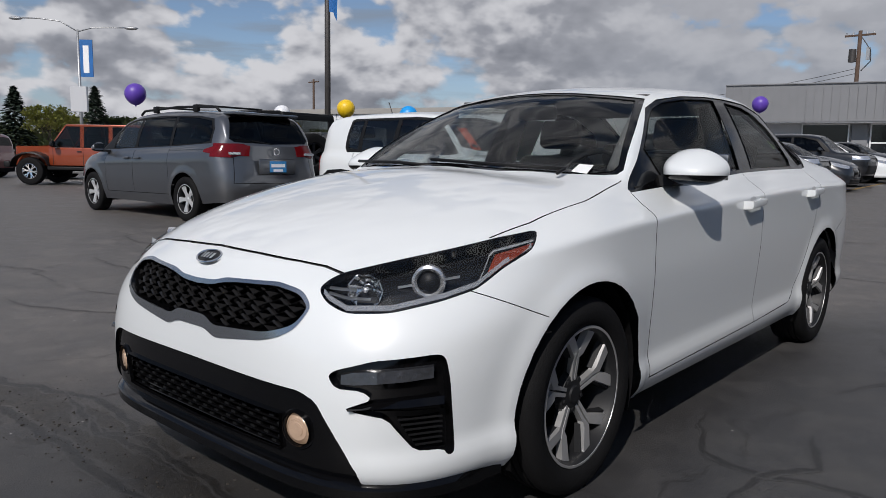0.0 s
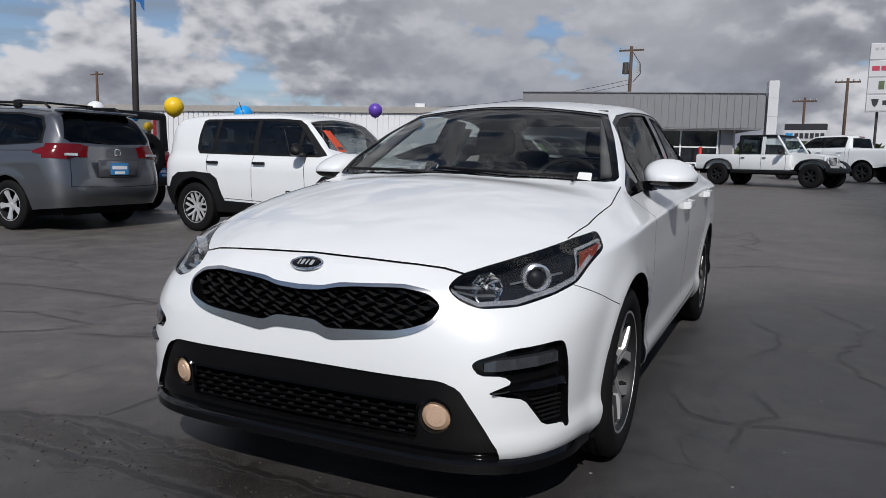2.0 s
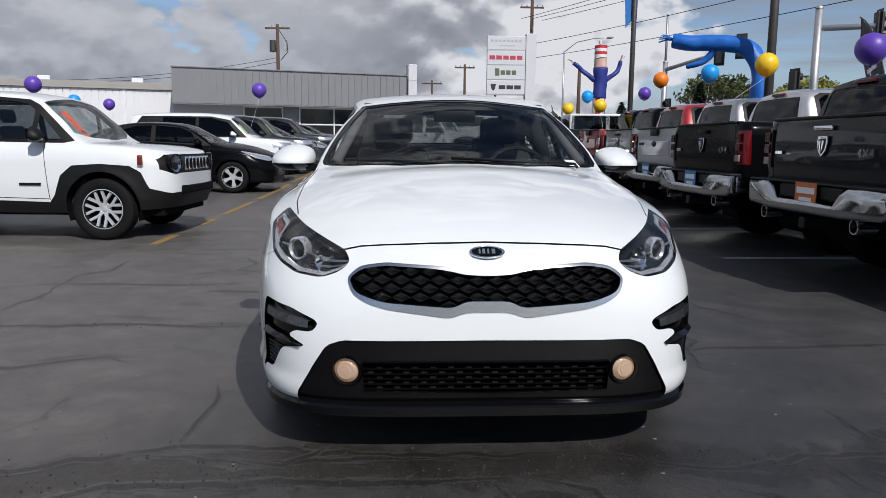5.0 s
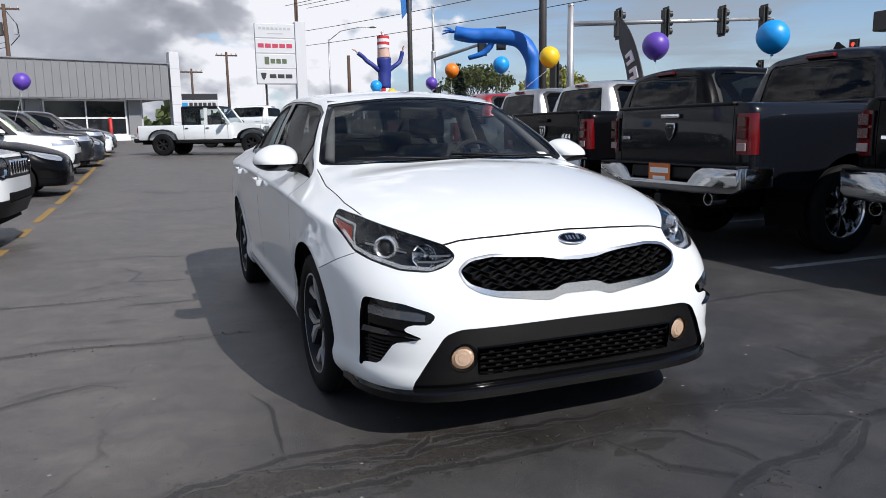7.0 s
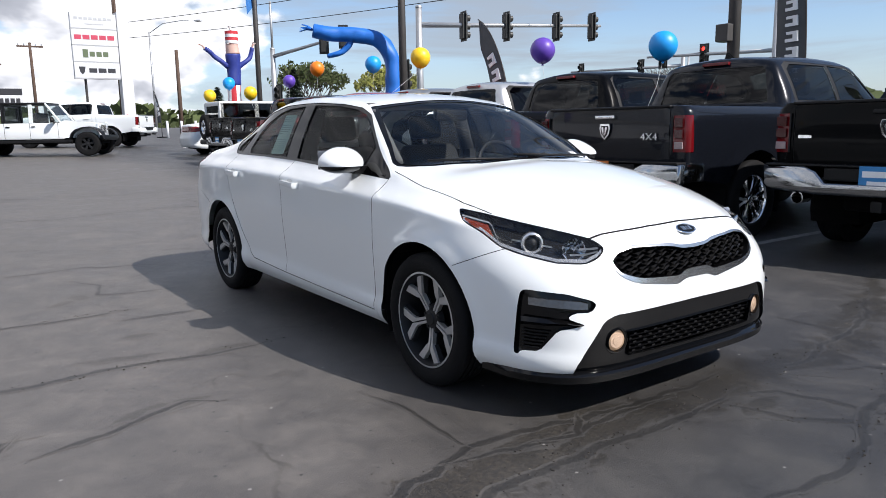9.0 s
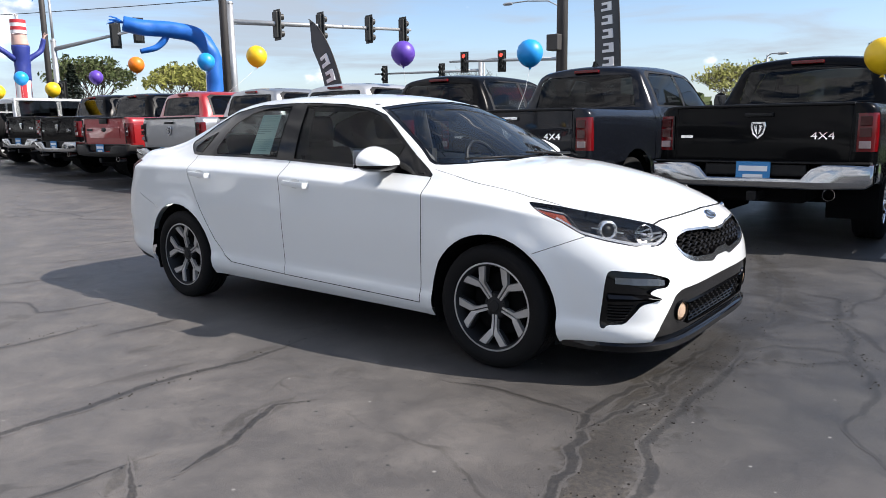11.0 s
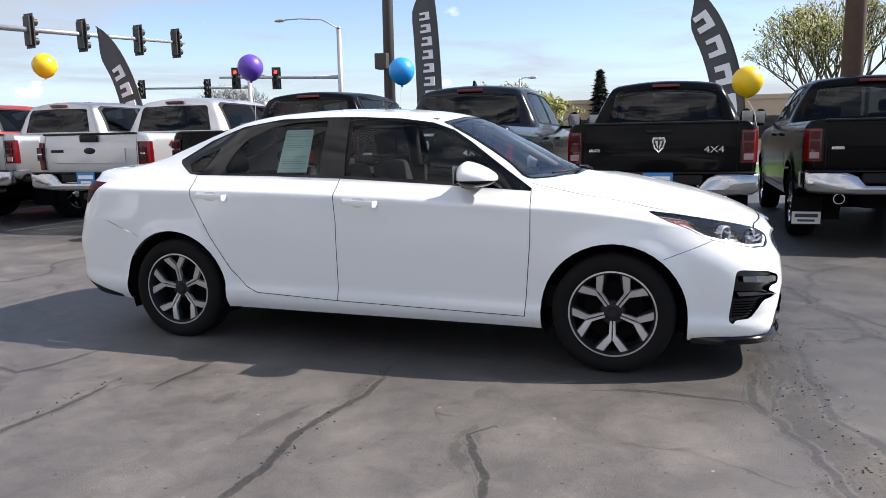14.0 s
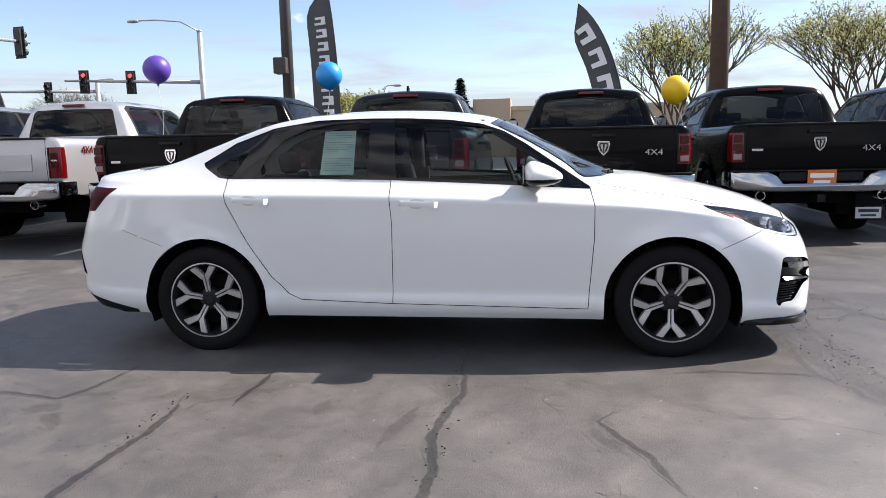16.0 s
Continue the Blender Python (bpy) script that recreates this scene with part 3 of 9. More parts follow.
    def emit_faces(self, faces, k, depth, mat, parent, label, sides, mirror, wall, name):
        part_name = None
        index, co, nr, polys, count = {}, [], [], [], {}
        for f in faces:
            for v in f.verts:
                if v not in index:
                    index[v] = len(co)
                    co.append(v.co - v[self.nl] * depth)
                    nr.append(v[self.nl].normalized())
            polys.append([index[v] for v in f.verts])
        flat = set()
        if depth and wall:
            for f in faces:
                for e in f.edges:
                    if sum(1 for g in e.link_faces if g[self.rl] == k) == 1 and not (e.verts[0].co.y < 1e-3 and e.verts[1].co.y < 1e-3):
                        ids = []
                        for v in e.verts:
                            key = (v, "rim")
                            if key not in index:
                                index[key] = len(co)
                                co.append(v.co - v[self.nl] * 0.0005)
                                nr.append(v[self.nl].normalized())
                            ids.append(index[key])
                        vs = list(f.verts)
                        i0 = vs.index(e.verts[0])
                        order = vs[(i0 + 1) % len(vs)] == e.verts[1]
                        a, b = index[e.verts[0]], index[e.verts[1]]
                        flat.add(len(polys))
                        polys.append([b, a, ids[0], ids[1]] if order else [a, b, ids[1], ids[0]])
        made = []
        flips = [(1, False), (-1, True)] if mirror else [(1, False)]
        jobs = [[fl] for fl in flips] if sides else [flips]
        for job in jobs:
            C, N, P, F = [], [], [], []
            for sgn, rev in job:
                base = len(C)
                C += [(p.x, p.y * sgn, p.z) for p in co]
                N += [(p.x, p.y * sgn, p.z) for p in nr]
                P += [[base + i for i in (reversed(q) if rev else q)] for q in polys]
            me = bpy.data.meshes.new(part_name or name)
            me.from_pydata(C, [], P)
            me.polygons.foreach_set("use_smooth", [True] * len(P))
            me.update()
            if not depth or not wall:
                me.normals_split_custom_set_from_vertices(N)
            else:
                me.set_sharp_from_angle(angle=radians(50))
            me.materials.append(mat)
            ob = new(part_name or name, me)
            ob.parent = parent
            if label:
                tagged(ob, label)
            made.append(ob)
        return made


def make_tyre(r, width, rim_r):
    h = width / 2
    prof = [(rim_r, -h * 0.82), (rim_r + 0.012, -h * 0.95), ((r + rim_r) / 2, -h), (r - 0.03, -h * 0.97), (r - 0.008, -h * 0.86), (r, -h * 0.70)]
    for g in (-0.45, -0.15, 0.15, 0.45):
        prof += [(r, h * (g - 0.05)), (r - 0.007, h * (g - 0.045)), (r - 0.007, h * (g + 0.045)), (r, h * (g + 0.05))]
    prof += [(r, h * 0.70), (r - 0.008, h * 0.86), (r - 0.03, h * 0.97), ((r + rim_r) / 2, h), (rim_r + 0.012, h * 0.95), (rim_r, h * 0.82)]
    bm = lathe(prof, 56)
    return bm


def spoke(points, widths, depth0, depth1, bm, angle, thick=0.02):
    """A flat bar along (r, degrees) points on the wheel's face (towards +y), leaning in from depth0 to depth1."""
    top, low = [], []
    P = []
    for r, d in points:
        a = radians(d + angle)
        P.append(Vector((r * math.cos(a), r * math.sin(a))))
    n = len(P)
    for i, p in enumerate(P):
        t = (P[min(i + 1, n - 1)] - P[max(i - 1, 0)]).normalized()
        s = Vector((-t.y, t.x)) * widths[i] / 2
        y = depth0 + (depth1 - depth0) * i / (n - 1)
        top.append([bm.verts.new((p.x + s.x * k, y, p.y + s.y * k)) for k in (-1, 1)])
        low.append([bm.verts.new((p.x + s.x * k * 1.25, y - thick, p.y + s.y * k * 1.25)) for k in (-1, 1)])
    for i in range(n - 1):
        bm.faces.new((top[i][0], top[i][1], top[i + 1][1], top[i + 1][0]))
        bm.faces.new((top[i][0], top[i + 1][0], low[i + 1][0], low[i][0]))
        bm.faces.new((top[i][1], low[i][1], low[i + 1][1], top[i + 1][1]))
    for i in (0, n - 1):
        bm.faces.new((top[i][0], top[i][1], low[i][1], low[i][0]))
    return bm


def make_wheel(parent, x, y, r, rim_r, width, style, steer=0.0, spin=0.0):
    """A wheel under a car; its outer face looks away from the car's middle."""
    side = 1 if y > 0 else -1
    w = new("wheel")
    w.parent = parent
    w.matrix_local = pose(x, y, r, 0, 0, (0 if side > 0 else 180) + steer) @ pose(0, 0, 0, 0, spin, 0)
    me = STORE.get(("tyre", r, width, rim_r))
    if not me:
        bm = make_tyre(r, width, rim_r)
        for f in bm.faces:
            f.smooth = True
        me = mesh_of(bm, "tyre")
        me.materials.append(M_RUBBER)
        me.set_sharp_from_angle(angle=radians(45))
        STORE[("tyre", r, width, rim_r)] = me
    t = new("tyre", me)
    t.parent = w
    key = ("rim", style, rim_r, width)
    if key not in STORE:
        h = width / 2 * 0.84
        face = h - 0.012
        out = []
        barrel = lathe([(rim_r + 0.004, h), (rim_r - 0.008, h + 0.004), (rim_r - 0.018, h - 0.012), (rim_r - 0.03, -h * 0.6), (rim_r - 0.03, -h)], 56)
        dark = M_DARKALLOY if style == "two_tone" else M_BRIGHTALLOY if style in ("five", "split") else M_CHROME if style == "chrome" else M_DARKALLOY
        out.append(("rim", barrel, M_DARKALLOY if style in ("two_tone", "five", "split") else dark))
        drum = lathe([(0, -0.01), (rim_r * 0.70, -0.01), (rim_r * 0.70, -0.03), (rim_r - 0.03, -0.045)], 40)
        out.append(("brake_disc", drum, M_UNDER if style == "two_tone" else M_UNDER))
        sp, sd = bmesh.new(), bmesh.new()
        if style == "two_tone":
            for k in range(5):
                a = 90 + 72 * k
                for s in (-1, 1):
                    spoke([(0.046, s * 11), (0.120, s * 5.0), (0.140, s * 6.2), (rim_r - 0.004, s * 19.0)], (0.011, 0.013, 0.030, 0.038), face - 0.022, face, sp, a)
                spoke([(0.03, 0), (0.07, 0), (0.125, 0), (0.135, 0)], (0.05, 0.030, 0.026, 0.020), face - 0.034, face - 0.020, sd, a)
                for s in (-1, 1):
                    spoke([(0.135, s * 5), (rim_r - 0.01, s * 20)], (0.034, 0.048), face - 0.022, face - 0.008, sd, a)
        elif style == "split":
            for k in range(7):
                a = 90 + 360 / 7 * k
                for s in (-1, 1):
                    spoke([(0.04, 0), (0.10, s * 3), (rim_r - 0.01, s * 15)], (0.035, 0.026, 0.030), face - 0.02, face, sp, a)
        elif style == "five":
            for k in range(5):
                a = 90 + 72 * k
                spoke([(0.04, 0), (0.10, 0), (rim_r - 0.01, 0)], (0.06, 0.045, 0.085), face - 0.02, face, sp, a)
        elif style == "chrome":
            for k in range(6):
                a = 90 + 60 * k
                for s in (-1, 1):
                    spoke([(0.05, s * 8), (0.12, s * 6), (rim_r - 0.01, s * 11)], (0.03, 0.026, 0.036), face - 0.02, face, sp, a)
        else:
            for k in range(6):
                a = 90 + 60 * k
                spoke([(0.04, 0), (0.10, 0), (rim_r - 0.01, 0)], (0.07, 0.05, 0.08), face - 0.03, face - 0.01, sp, a)
        out.append(("spoke_face", sp, M_ALLOY if style == "two_tone" else dark))
        if style == "two_tone":
            out.append(("inner_spoke", sd, M_DARKALLOY))
        if style in ("two_tone", "five", "split"):
            lathe([(rim_r + 0.001, h + 0.0045), (rim_r - 0.007, h + 0.0055), (rim_r - 0.009, h)], 56, bm=sp)
        hub = lathe([(0, face - 0.012), (0.026, face - 0.014), (0.030, face - 0.020), (0.062, face - 0.026), (0.070, face - 0.05)], 32)
        for k in range(5):
            a = radians(90 + 36 + 72 * k)
            lathe([(0, 0), (0.007, -0.002), (0.008, -0.02)], 10, bm=hub, m=pose(0.052 * math.cos(a), face - 0.018, 0.052 * math.sin(a)))
        out.append(("hub", hub, M_DARKALLOY if style == "two_tone" else dark))
        rows = []
        for nm, bm, mat in out:
            for f in bm.faces:
                f.smooth = True
            me = mesh_of(bm, nm)
            me.materials.append(mat)
            me.set_sharp_from_angle(angle=radians(35))
            rows.append((nm, me))
        STORE[key] = rows
    for nm, me in STORE[key]:
        o = new(nm, me)
        o.parent = w
    return w


STORE = {}


def arch_poly(ax, zc, r, zlow, n=18, wide=1.0):
    pts = [(ax + r * wide, zlow)]
    for i in range(n + 1):
        a = math.pi * i / n
        pts.append((ax + r * wide * math.cos(a), zc + r * math.sin(a)))
    pts.append((ax - r * wide, zlow))
    return pts


def add_liner(parent, ax, zc, r, y0, y1):
    for s in (1, -1):
        bm = bmesh.new()
        n = 16
        prev = None
        for i in range(n + 1):
            a = math.pi * (i / n * 1.24 - 0.12)
            x, z = ax + r * math.cos(a), zc + r * math.sin(a)
            cur = (bm.verts.new((x, s * y0, z)), bm.verts.new((x, s * y1, z)))
            if prev:
                bm.faces.new((prev[0], prev[1], cur[1], cur[0]))
            prev = cur
        vs = [v for v in bm.verts if abs(v.co.y) < (y0 + y1) / 2 + 0.01]
        bm.faces.new(sorted(vs, key=lambda v: math.atan2(v.co.z - zc, v.co.x - ax)))
        part("arch_liner", bm, M_UNDER, parent)


def seat(parent, x, y, base=0.42, width=0.5):
    bm = newbox(x - 0.22, x + 0.28, y - width / 2, y + width / 2, base, base + 0.16, 0.05, 3)
    part("seat", bm, M_CABIN, parent, smooth=True)
    bm = newbox(-0.06, 0.06, -width / 2 + 0.01, width / 2 - 0.01, 0, 0.58, 0.05, 3, m=pose(x - 0.24, y, base + 0.1, 0, -16, 0))
    part("seat_back", bm, M_CABIN, parent, smooth=True)
    bm = newbox(-0.045, 0.045, -0.13, 0.13, 0, 0.17, 0.04, 3, m=pose(x - 0.42, y, base + 0.70, 0, -10, 0))
    part("head_rest", bm, M_CABIN, parent, smooth=True)


def mirror_part(parent, x, y, z, mat, s, width=0.20, high=0.135, deep=0.15, arm=0.12):
    """A door mirror: painted cap, dark base and stalk, glass."""
    cap = new("door_mirror")
    cap.parent = parent
    bm = bmesh.new()
    bmesh.ops.create_uvsphere(bm, u_segments=28, v_segments=16, radius=1)
    for v in bm.verts:
        c = v.co
        o = c.y * s
        sq = 0.78
        fwd = c.x * deep * 0.68 if c.x > 0 else c.x * deep * 0.24
        hh = high * 0.5 * (1 - 0.30 * max(o, 0) ** 1.3) * (1 - 0.34 * max(c.x, 0) ** 1.5)
        qz = math.copysign(abs(c.z) ** sq, c.z) * hh - 0.10 * high * max(o, 0) - 0.16 * high * max(c.x, 0)
        v.co = Vector((x + fwd, y + math.copysign(abs(c.y) ** sq, c.y) * width * 0.5, z + qz))
    cut = z - high * 0.22
    upper = bm.copy()
    bmesh.ops.bisect_plane(upper, geom=upper.verts[:] + upper.edges[:] + upper.faces[:], plane_co=(0, 0, cut), plane_no=(0, 0, -1), clear_outer=True)
    bmesh.ops.bisect_plane(bm, geom=bm.verts[:] + bm.edges[:] + bm.faces[:], plane_co=(0, 0, cut - 0.002), plane_no=(0, 0, 1), clear_outer=True)
    part("mirror_cap", upper, mat, cap, smooth=True)
    part("mirror_base", bm, M_GLOSSB, cap, smooth=True)
    g = newbox(x - deep * 0.25, x - deep * 0.22, y - width * 0.40, y + width * 0.40, z - high * 0.36, z + high * 0.36, 0.003)
    part("mirror_glass", g, M_MIRROR, cap)
    bm = plate([(-0.09, -0.02), (0.07, -0.02), (0.05, 0.02), (-0.06, 0.02)], arm, pose(x, y - s * width * 0.30, z - high * 0.40, 90 if s > 0 else -90, 0, 0))
    part("mirror_arm", bm, M_TRIM, cap)

# ---- the white sedan ----
SEDAN = dict(
    levels=tuple(0.84 * i / 29 for i in range(30)) + (0.855, 0.868, 0.880, 0.890, 0.900, 0.910, 0.922, 0.936, 0.952, 0.968, 0.984, 1.0), hood=(1.10, 1.32),
    front_from=0.95, rear_from=-1.25, axles=(1.35, -1.35), tyre=0.316, arch=0.365, flare=0.016,
    w=[(0, 0.835), (0.07, 0.866), (0.13, 0.872), (0.20, 0.861), (0.30, 0.866), (0.5, 0.879), (0.64, 0.885), (0.74, 0.884), (0.82, 0.8835), (0.87, 0.884), (0.890, 0.881), (0.908, 0.869), (0.93, 0.846), (0.96, 0.812), (1, 0.775)],
    xf=[(0, 2.16), (0.08, 2.19), (0.4, 2.205), (0.7, 2.195), (0.88, 2.170), (1, 2.125)],
    nf=[(0, 5.2), (0.4, 4.8), (0.6, 4.3), (0.85, 3.1), (1, 2.6)],
    xr=[(0, -2.20), (0.12, -2.26), (0.4, -2.28), (0.6, -2.24), (0.85, -2.20), (1, -2.20)],
    nr=[(0, 6.5), (0.6, 6.0), (1, 4.6)],
    zb=[(-2.3, 0.29), (-1.8, 0.235), (-1.0, 0.222), (1.0, 0.212), (1.7, 0.198), (2.2, 0.192)],
    zt=[(-2.2, 1.03), (-1.8, 1.03), (-1.2, 1.025), (-0.2, 1.000), (0.5, 0.965), (0.9, 0.940), (1.2, 0.915), (1.5, 0.872), (1.8, 0.815), (2.0, 0.777), (2.125, 0.752)],
    zc=[(-2.2, 1.03), (-2.16, 1.082), (-2.05, 1.098), (-1.85, 1.110), (-1.62, 1.176), (-1.36, 1.272), (-1.05, 1.370), (-0.72, 1.422), (-0.4, 1.436), (-0.1, 1.430), (0.15, 1.410),
        (0.36, 1.372), (0.7, 1.215), (1.0, 1.068), (1.12, 1.022), (1.3, 1.003), (1.5, 0.968), (1.75, 0.905), (1.95, 0.840), (2.06, 0.790), (2.125, 0.752)],
    ry=[(-2.2, 0.60), (-1.9, 0.60), (-1.6, 0.555), (-1.3, 0.550), (-0.9, 0.575), (-0.4, 0.590), (0.0, 0.582), (0.3, 0.560), (0.55, 0.622), (0.8, 0.692), (0.95, 0.715), (1.2, 0.62), (1.6, 0.54), (1.9, 0.42), (2.1, 0.2)],
    rz=[(-2.2, 1.03), (-2.12, 1.066), (-1.9, 1.084), (-1.62, 1.145), (-1.4, 1.220), (-1.2, 1.290), (-0.97, 1.357), (-0.69, 1.393), (-0.38, 1.402), (0.0, 1.388), (0.25, 1.353), (0.5, 1.253), (0.75, 1.112),
        (0.92, 0.998), (1.05, 0.990), (1.3, 0.980), (1.6, 0.925), (1.9, 0.840), (2.05, 0.785), (2.125, 0.752)],
    round=[(-2.2, 0.75), (-1.75, 0.5), (-1.5, 0.2), (-1.2, 0.16), (0.5, 0.14), (0.8, 0.2), (0.98, 0.6), (1.2, 0.85), (2.1, 0.85)],
    bulge=[(-2.2, 0.0), (-1.6, 0.01), (-1.0, 0.03), (0.2, 0.03), (0.7, 0.02), (0.95, 0.0), (2.1, 0.0)],
)
LAMP = [(-0.373, 0.850), (-0.50, 0.831), (-0.60, 0.811), (-0.74, 0.784), (-0.84, 0.763), (-0.925, 0.743), (-0.965, 0.722), (-0.982, 0.702), (-0.955, 0.671), (-0.90, 0.651), (-0.785, 0.656), (-0.65, 0.684), (-0.557, 0.710), (-0.48, 0.762), (-0.395, 0.803)]
VENT = [(-0.938, 0.497), (-0.930, 0.510), (-0.912, 0.519), (-0.82, 0.545), (-0.665, 0.559), (-0.645, 0.555), (-0.635, 0.540), (-0.625, 0.486), (-0.611, 0.300), (-0.618, 0.290), (-0.630, 0.291), (-0.640, 0.306), (-0.714, 0.312), (-0.785, 0.400), (-0.888, 0.418), (-0.888, 0.424), (-0.82, 0.450), (-0.848, 0.470), (-0.918, 0.471)]
GRILLE_IN = [(0, 0.670), (0.08, 0.674), (0.13, 0.686), (0.20, 0.694), (0.35, 0.700), (0.43, 0.688), (0.465, 0.665), (0.475, 0.650), (0.455, 0.612), (0.40, 0.592), (0.35, 0.580), (0.12, 0.563), (0.075, 0.586), (0, 0.586)]
GRILLE_OUT = [(0, 0.685), (0.09, 0.688), (0.14, 0.701), (0.35, 0.710), (0.437, 0.697), (0.475, 0.668), (0.483, 0.648), (0.463, 0.604), (0.413, 0.576), (0.35, 0.558), (0.13, 0.528), (0.075, 0.548), (0, 0.548)]
LOWER = [(0, 0.452), (0.50, 0.450), (0.555, 0.430), (0.60, 0.360), (0.665, 0.245), (0.66, 0.20), (0, 0.19)]
DLO = [(-1.40, 1.125), (-1.38, 1.10), (-1.27, 1.038), (-1.2, 1.030), (-0.7, 1.024), (-0.23, 1.010), (0.3, 0.982), (0.90, 0.945), (0.91, 0.955), (0.72, 1.085), (0.54, 1.21), (0.42, 1.28), (0.29, 1.325), (0.1, 1.352),
       (-0.15, 1.366), (-0.38, 1.370), (-0.69, 1.365), (-0.97, 1.325), (-1.22, 1.24)]


def rounded(pts, closed=True, turns=2):
    """Cuts the corners of an outline, so that it runs in a smooth bend."""
    for _ in range(turns):
        out = [] if closed else [pts[0]]
        n = len(pts)
        for i in range(n if closed else n - 1):
            a, b = pts[i], pts[(i + 1) % n]
            k = min(0.25, 0.012 / max(1e-6, math.dist(a, b)))
            out += [(a[0] + (b[0] - a[0]) * k, a[1] + (b[1] - a[1]) * k), (b[0] + (a[0] - b[0]) * k, b[1] + (a[1] - b[1]) * k)]
        pts = out if closed else out[:1] + out[2:-1] + [pts[-1]]
    return pts


LAMP, GRILLE_IN, GRILLE_OUT, LOWER, VENT = rounded(LAMP), rounded(GRILLE_IN, False), rounded(GRILLE_OUT, False), rounded(LOWER, False, 1), rounded(VENT, True, 1)


def build_sedan():
    from mathutils.bvhtree import BVHTree
    car = thing("sedan", "white four-door sedan with black grille and two-tone alloy wheels", "car", pose(0, 0, 0))
    sh = Shell(SEDAN, 1.0)
    tree = BVHTree.FromBMesh(sh.bm)
    nose = lambda y, z: (tree.ray_cast(Vector((3, abs(y), z)), Vector((-1, 0, 0)))[0] or Vector((2.1, 0, 0))).x
    flank = lambda x, z: (tree.ray_cast(Vector((x, 3, z)), Vector((0, -1, 0)))[0] or Vector((0, 0.87, 0))).y
    U, W = Vector((-0.643, 0.766, 0)), Vector((0.766, 0.643, 0))

    def corner(u, z):
        o = U * u + Vector((0, 0, z)) + W * 4
        hit = tree.ray_cast(o, -W)[0]
        return hit or Vector((1.9, 0.7, z))

    # openings
    for ax in (1.35, -1.35):
        sh.region("arch", "side", arch_poly(ax, 0.316, 0.372 if ax > 0 else 0.374, 0.0, 22), lim=0.05)
    # glass
    sh.region("window_trim", "side", DLO, 0.004, lim=0.05)
    sh.region("front_window", "side", [(-0.20, 1.025), (0.62, 0.988), (0.655, 1.105), (0.5, 1.215), (0.38, 1.28), (0.26, 1.315), (0.08, 1.339), (-0.15, 1.353), (-0.225, 1.353)], 0.009, lim=0.05)
    sh.region("rear_window", "side", [(-0.37, 1.032), (-1.0, 1.045), (-1.02, 1.08), (-0.97, 1.18), (-0.90, 1.25), (-0.75, 1.315), (-0.6, 1.341), (-0.37, 1.352)], 0.009, lim=0.05)
    sh.region("quarter_window", "side", [(-1.30, 1.09), (-1.27, 1.058), (-1.19, 1.052), (-1.11, 1.19), (-1.24, 1.14)], 0.009, lim=0.05)
    sh.region("windshield_seal", "top", [(1.115, -0.01), (1.085, 0.3), (0.99, 0.55), (0.875, 0.695), (0.845, 0.705), (0.60, 0.625), (0.335, 0.528), (0.365, 0.3), (0.375, -0.01)], 0.003)
    sh.region("windshield", "top", [(1.075, -0.01), (1.05, 0.3), (0.975, 0.53), (0.865, 0.672), (0.835, 0.678), (0.60, 0.592), (0.375, 0.503), (0.40, 0.3), (0.41, -0.01)], 0.004)
    sh.region("backlight_seal", "top", [(-1.10, -0.01), (-1.08, 0.3), (-1.04, 0.47), (-1.3, 0.50), (-1.70, 0.55), (-1.78, 0.3), (-1.80, -0.01)], 0.003)
    sh.region("backlight", "top", [(-1.14, -0.01), (-1.12, 0.3), (-1.09, 0.44), (-1.3, 0.47), (-1.67, 0.52), (-1.745, 0.3), (-1.76, -0.01)], 0.004)
    # nose
    sh.region("headlamp", "corner", LAMP, 0.0, lim=0.05)
    sh.region("grille_frame", "front", [(-0.01, GRILLE_OUT[0][1])] + GRILLE_OUT + [(-0.01, GRILLE_OUT[-1][1])], -0.003)
    sh.region("grille_hole", "front", [(-0.01, GRILLE_IN[0][1])] + GRILLE_IN + [(-0.01, GRILLE_IN[-1][1])])
    sh.region("lower_grille", "front", [(-0.01, LOWER[0][1])] + LOWER + [(-0.01, LOWER[-1][1])], 0.012, lim=0.02)
    sh.region("lower_mesh_hole", "front", [(-0.01, 0.372), (0.430, 0.372), (0.425, 0.268), (-0.01, 0.258)])
    sh.region("corner_vent", "corner", VENT, 0.022, lim=0.05)
    # tail
    sh.region("tail_lamp", "side", [(-2.32, 1.000), (-1.90, 0.985), (-2.045, 0.853), (-2.32, 0.84)], -0.003, lim=-0.2)
    sh.region("tail_lamp", "rear", [(0.30, 1.000), (0.9, 1.000), (0.9, 0.85), (0.30, 0.90)], -0.003, lim=0.8)
    sh.region("rear_vent", "side", [(-2.245, 0.63), (-2.195, 0.622), (-2.148, 0.459), (-2.195, 0.47)], 0.008, lim=0.02)
    sh.region("rear_skirt", "side", [(-2.32, 0.40), (-2.19, 0.39), (-2.17, 0.352), (-2.04, 0.320), (-1.80, 0.255), (-1.80, 0.2), (-2.32, 0.2)], 0.004, lim=-0.2)
    # panels
    doors = [(0.905, 0.948), (0.923, 0.856), (0.922, 0.685), (0.89, 0.278), (-0.22, 0.303), (-0.76, 0.325), (-0.84, 0.359), (-0.94, 0.460), (-1.07, 0.662), (-1.19, 0.895), (-1.215, 1.03)]
    sh.region("front_door", "side", [(0.905, 0.93), (0.923, 0.856), (0.922, 0.685), (0.89, 0.278), (-0.22, 0.303), (-0.21, 0.755), (-0.23, 1.06), (0.9, 1.0)], only=("body",))
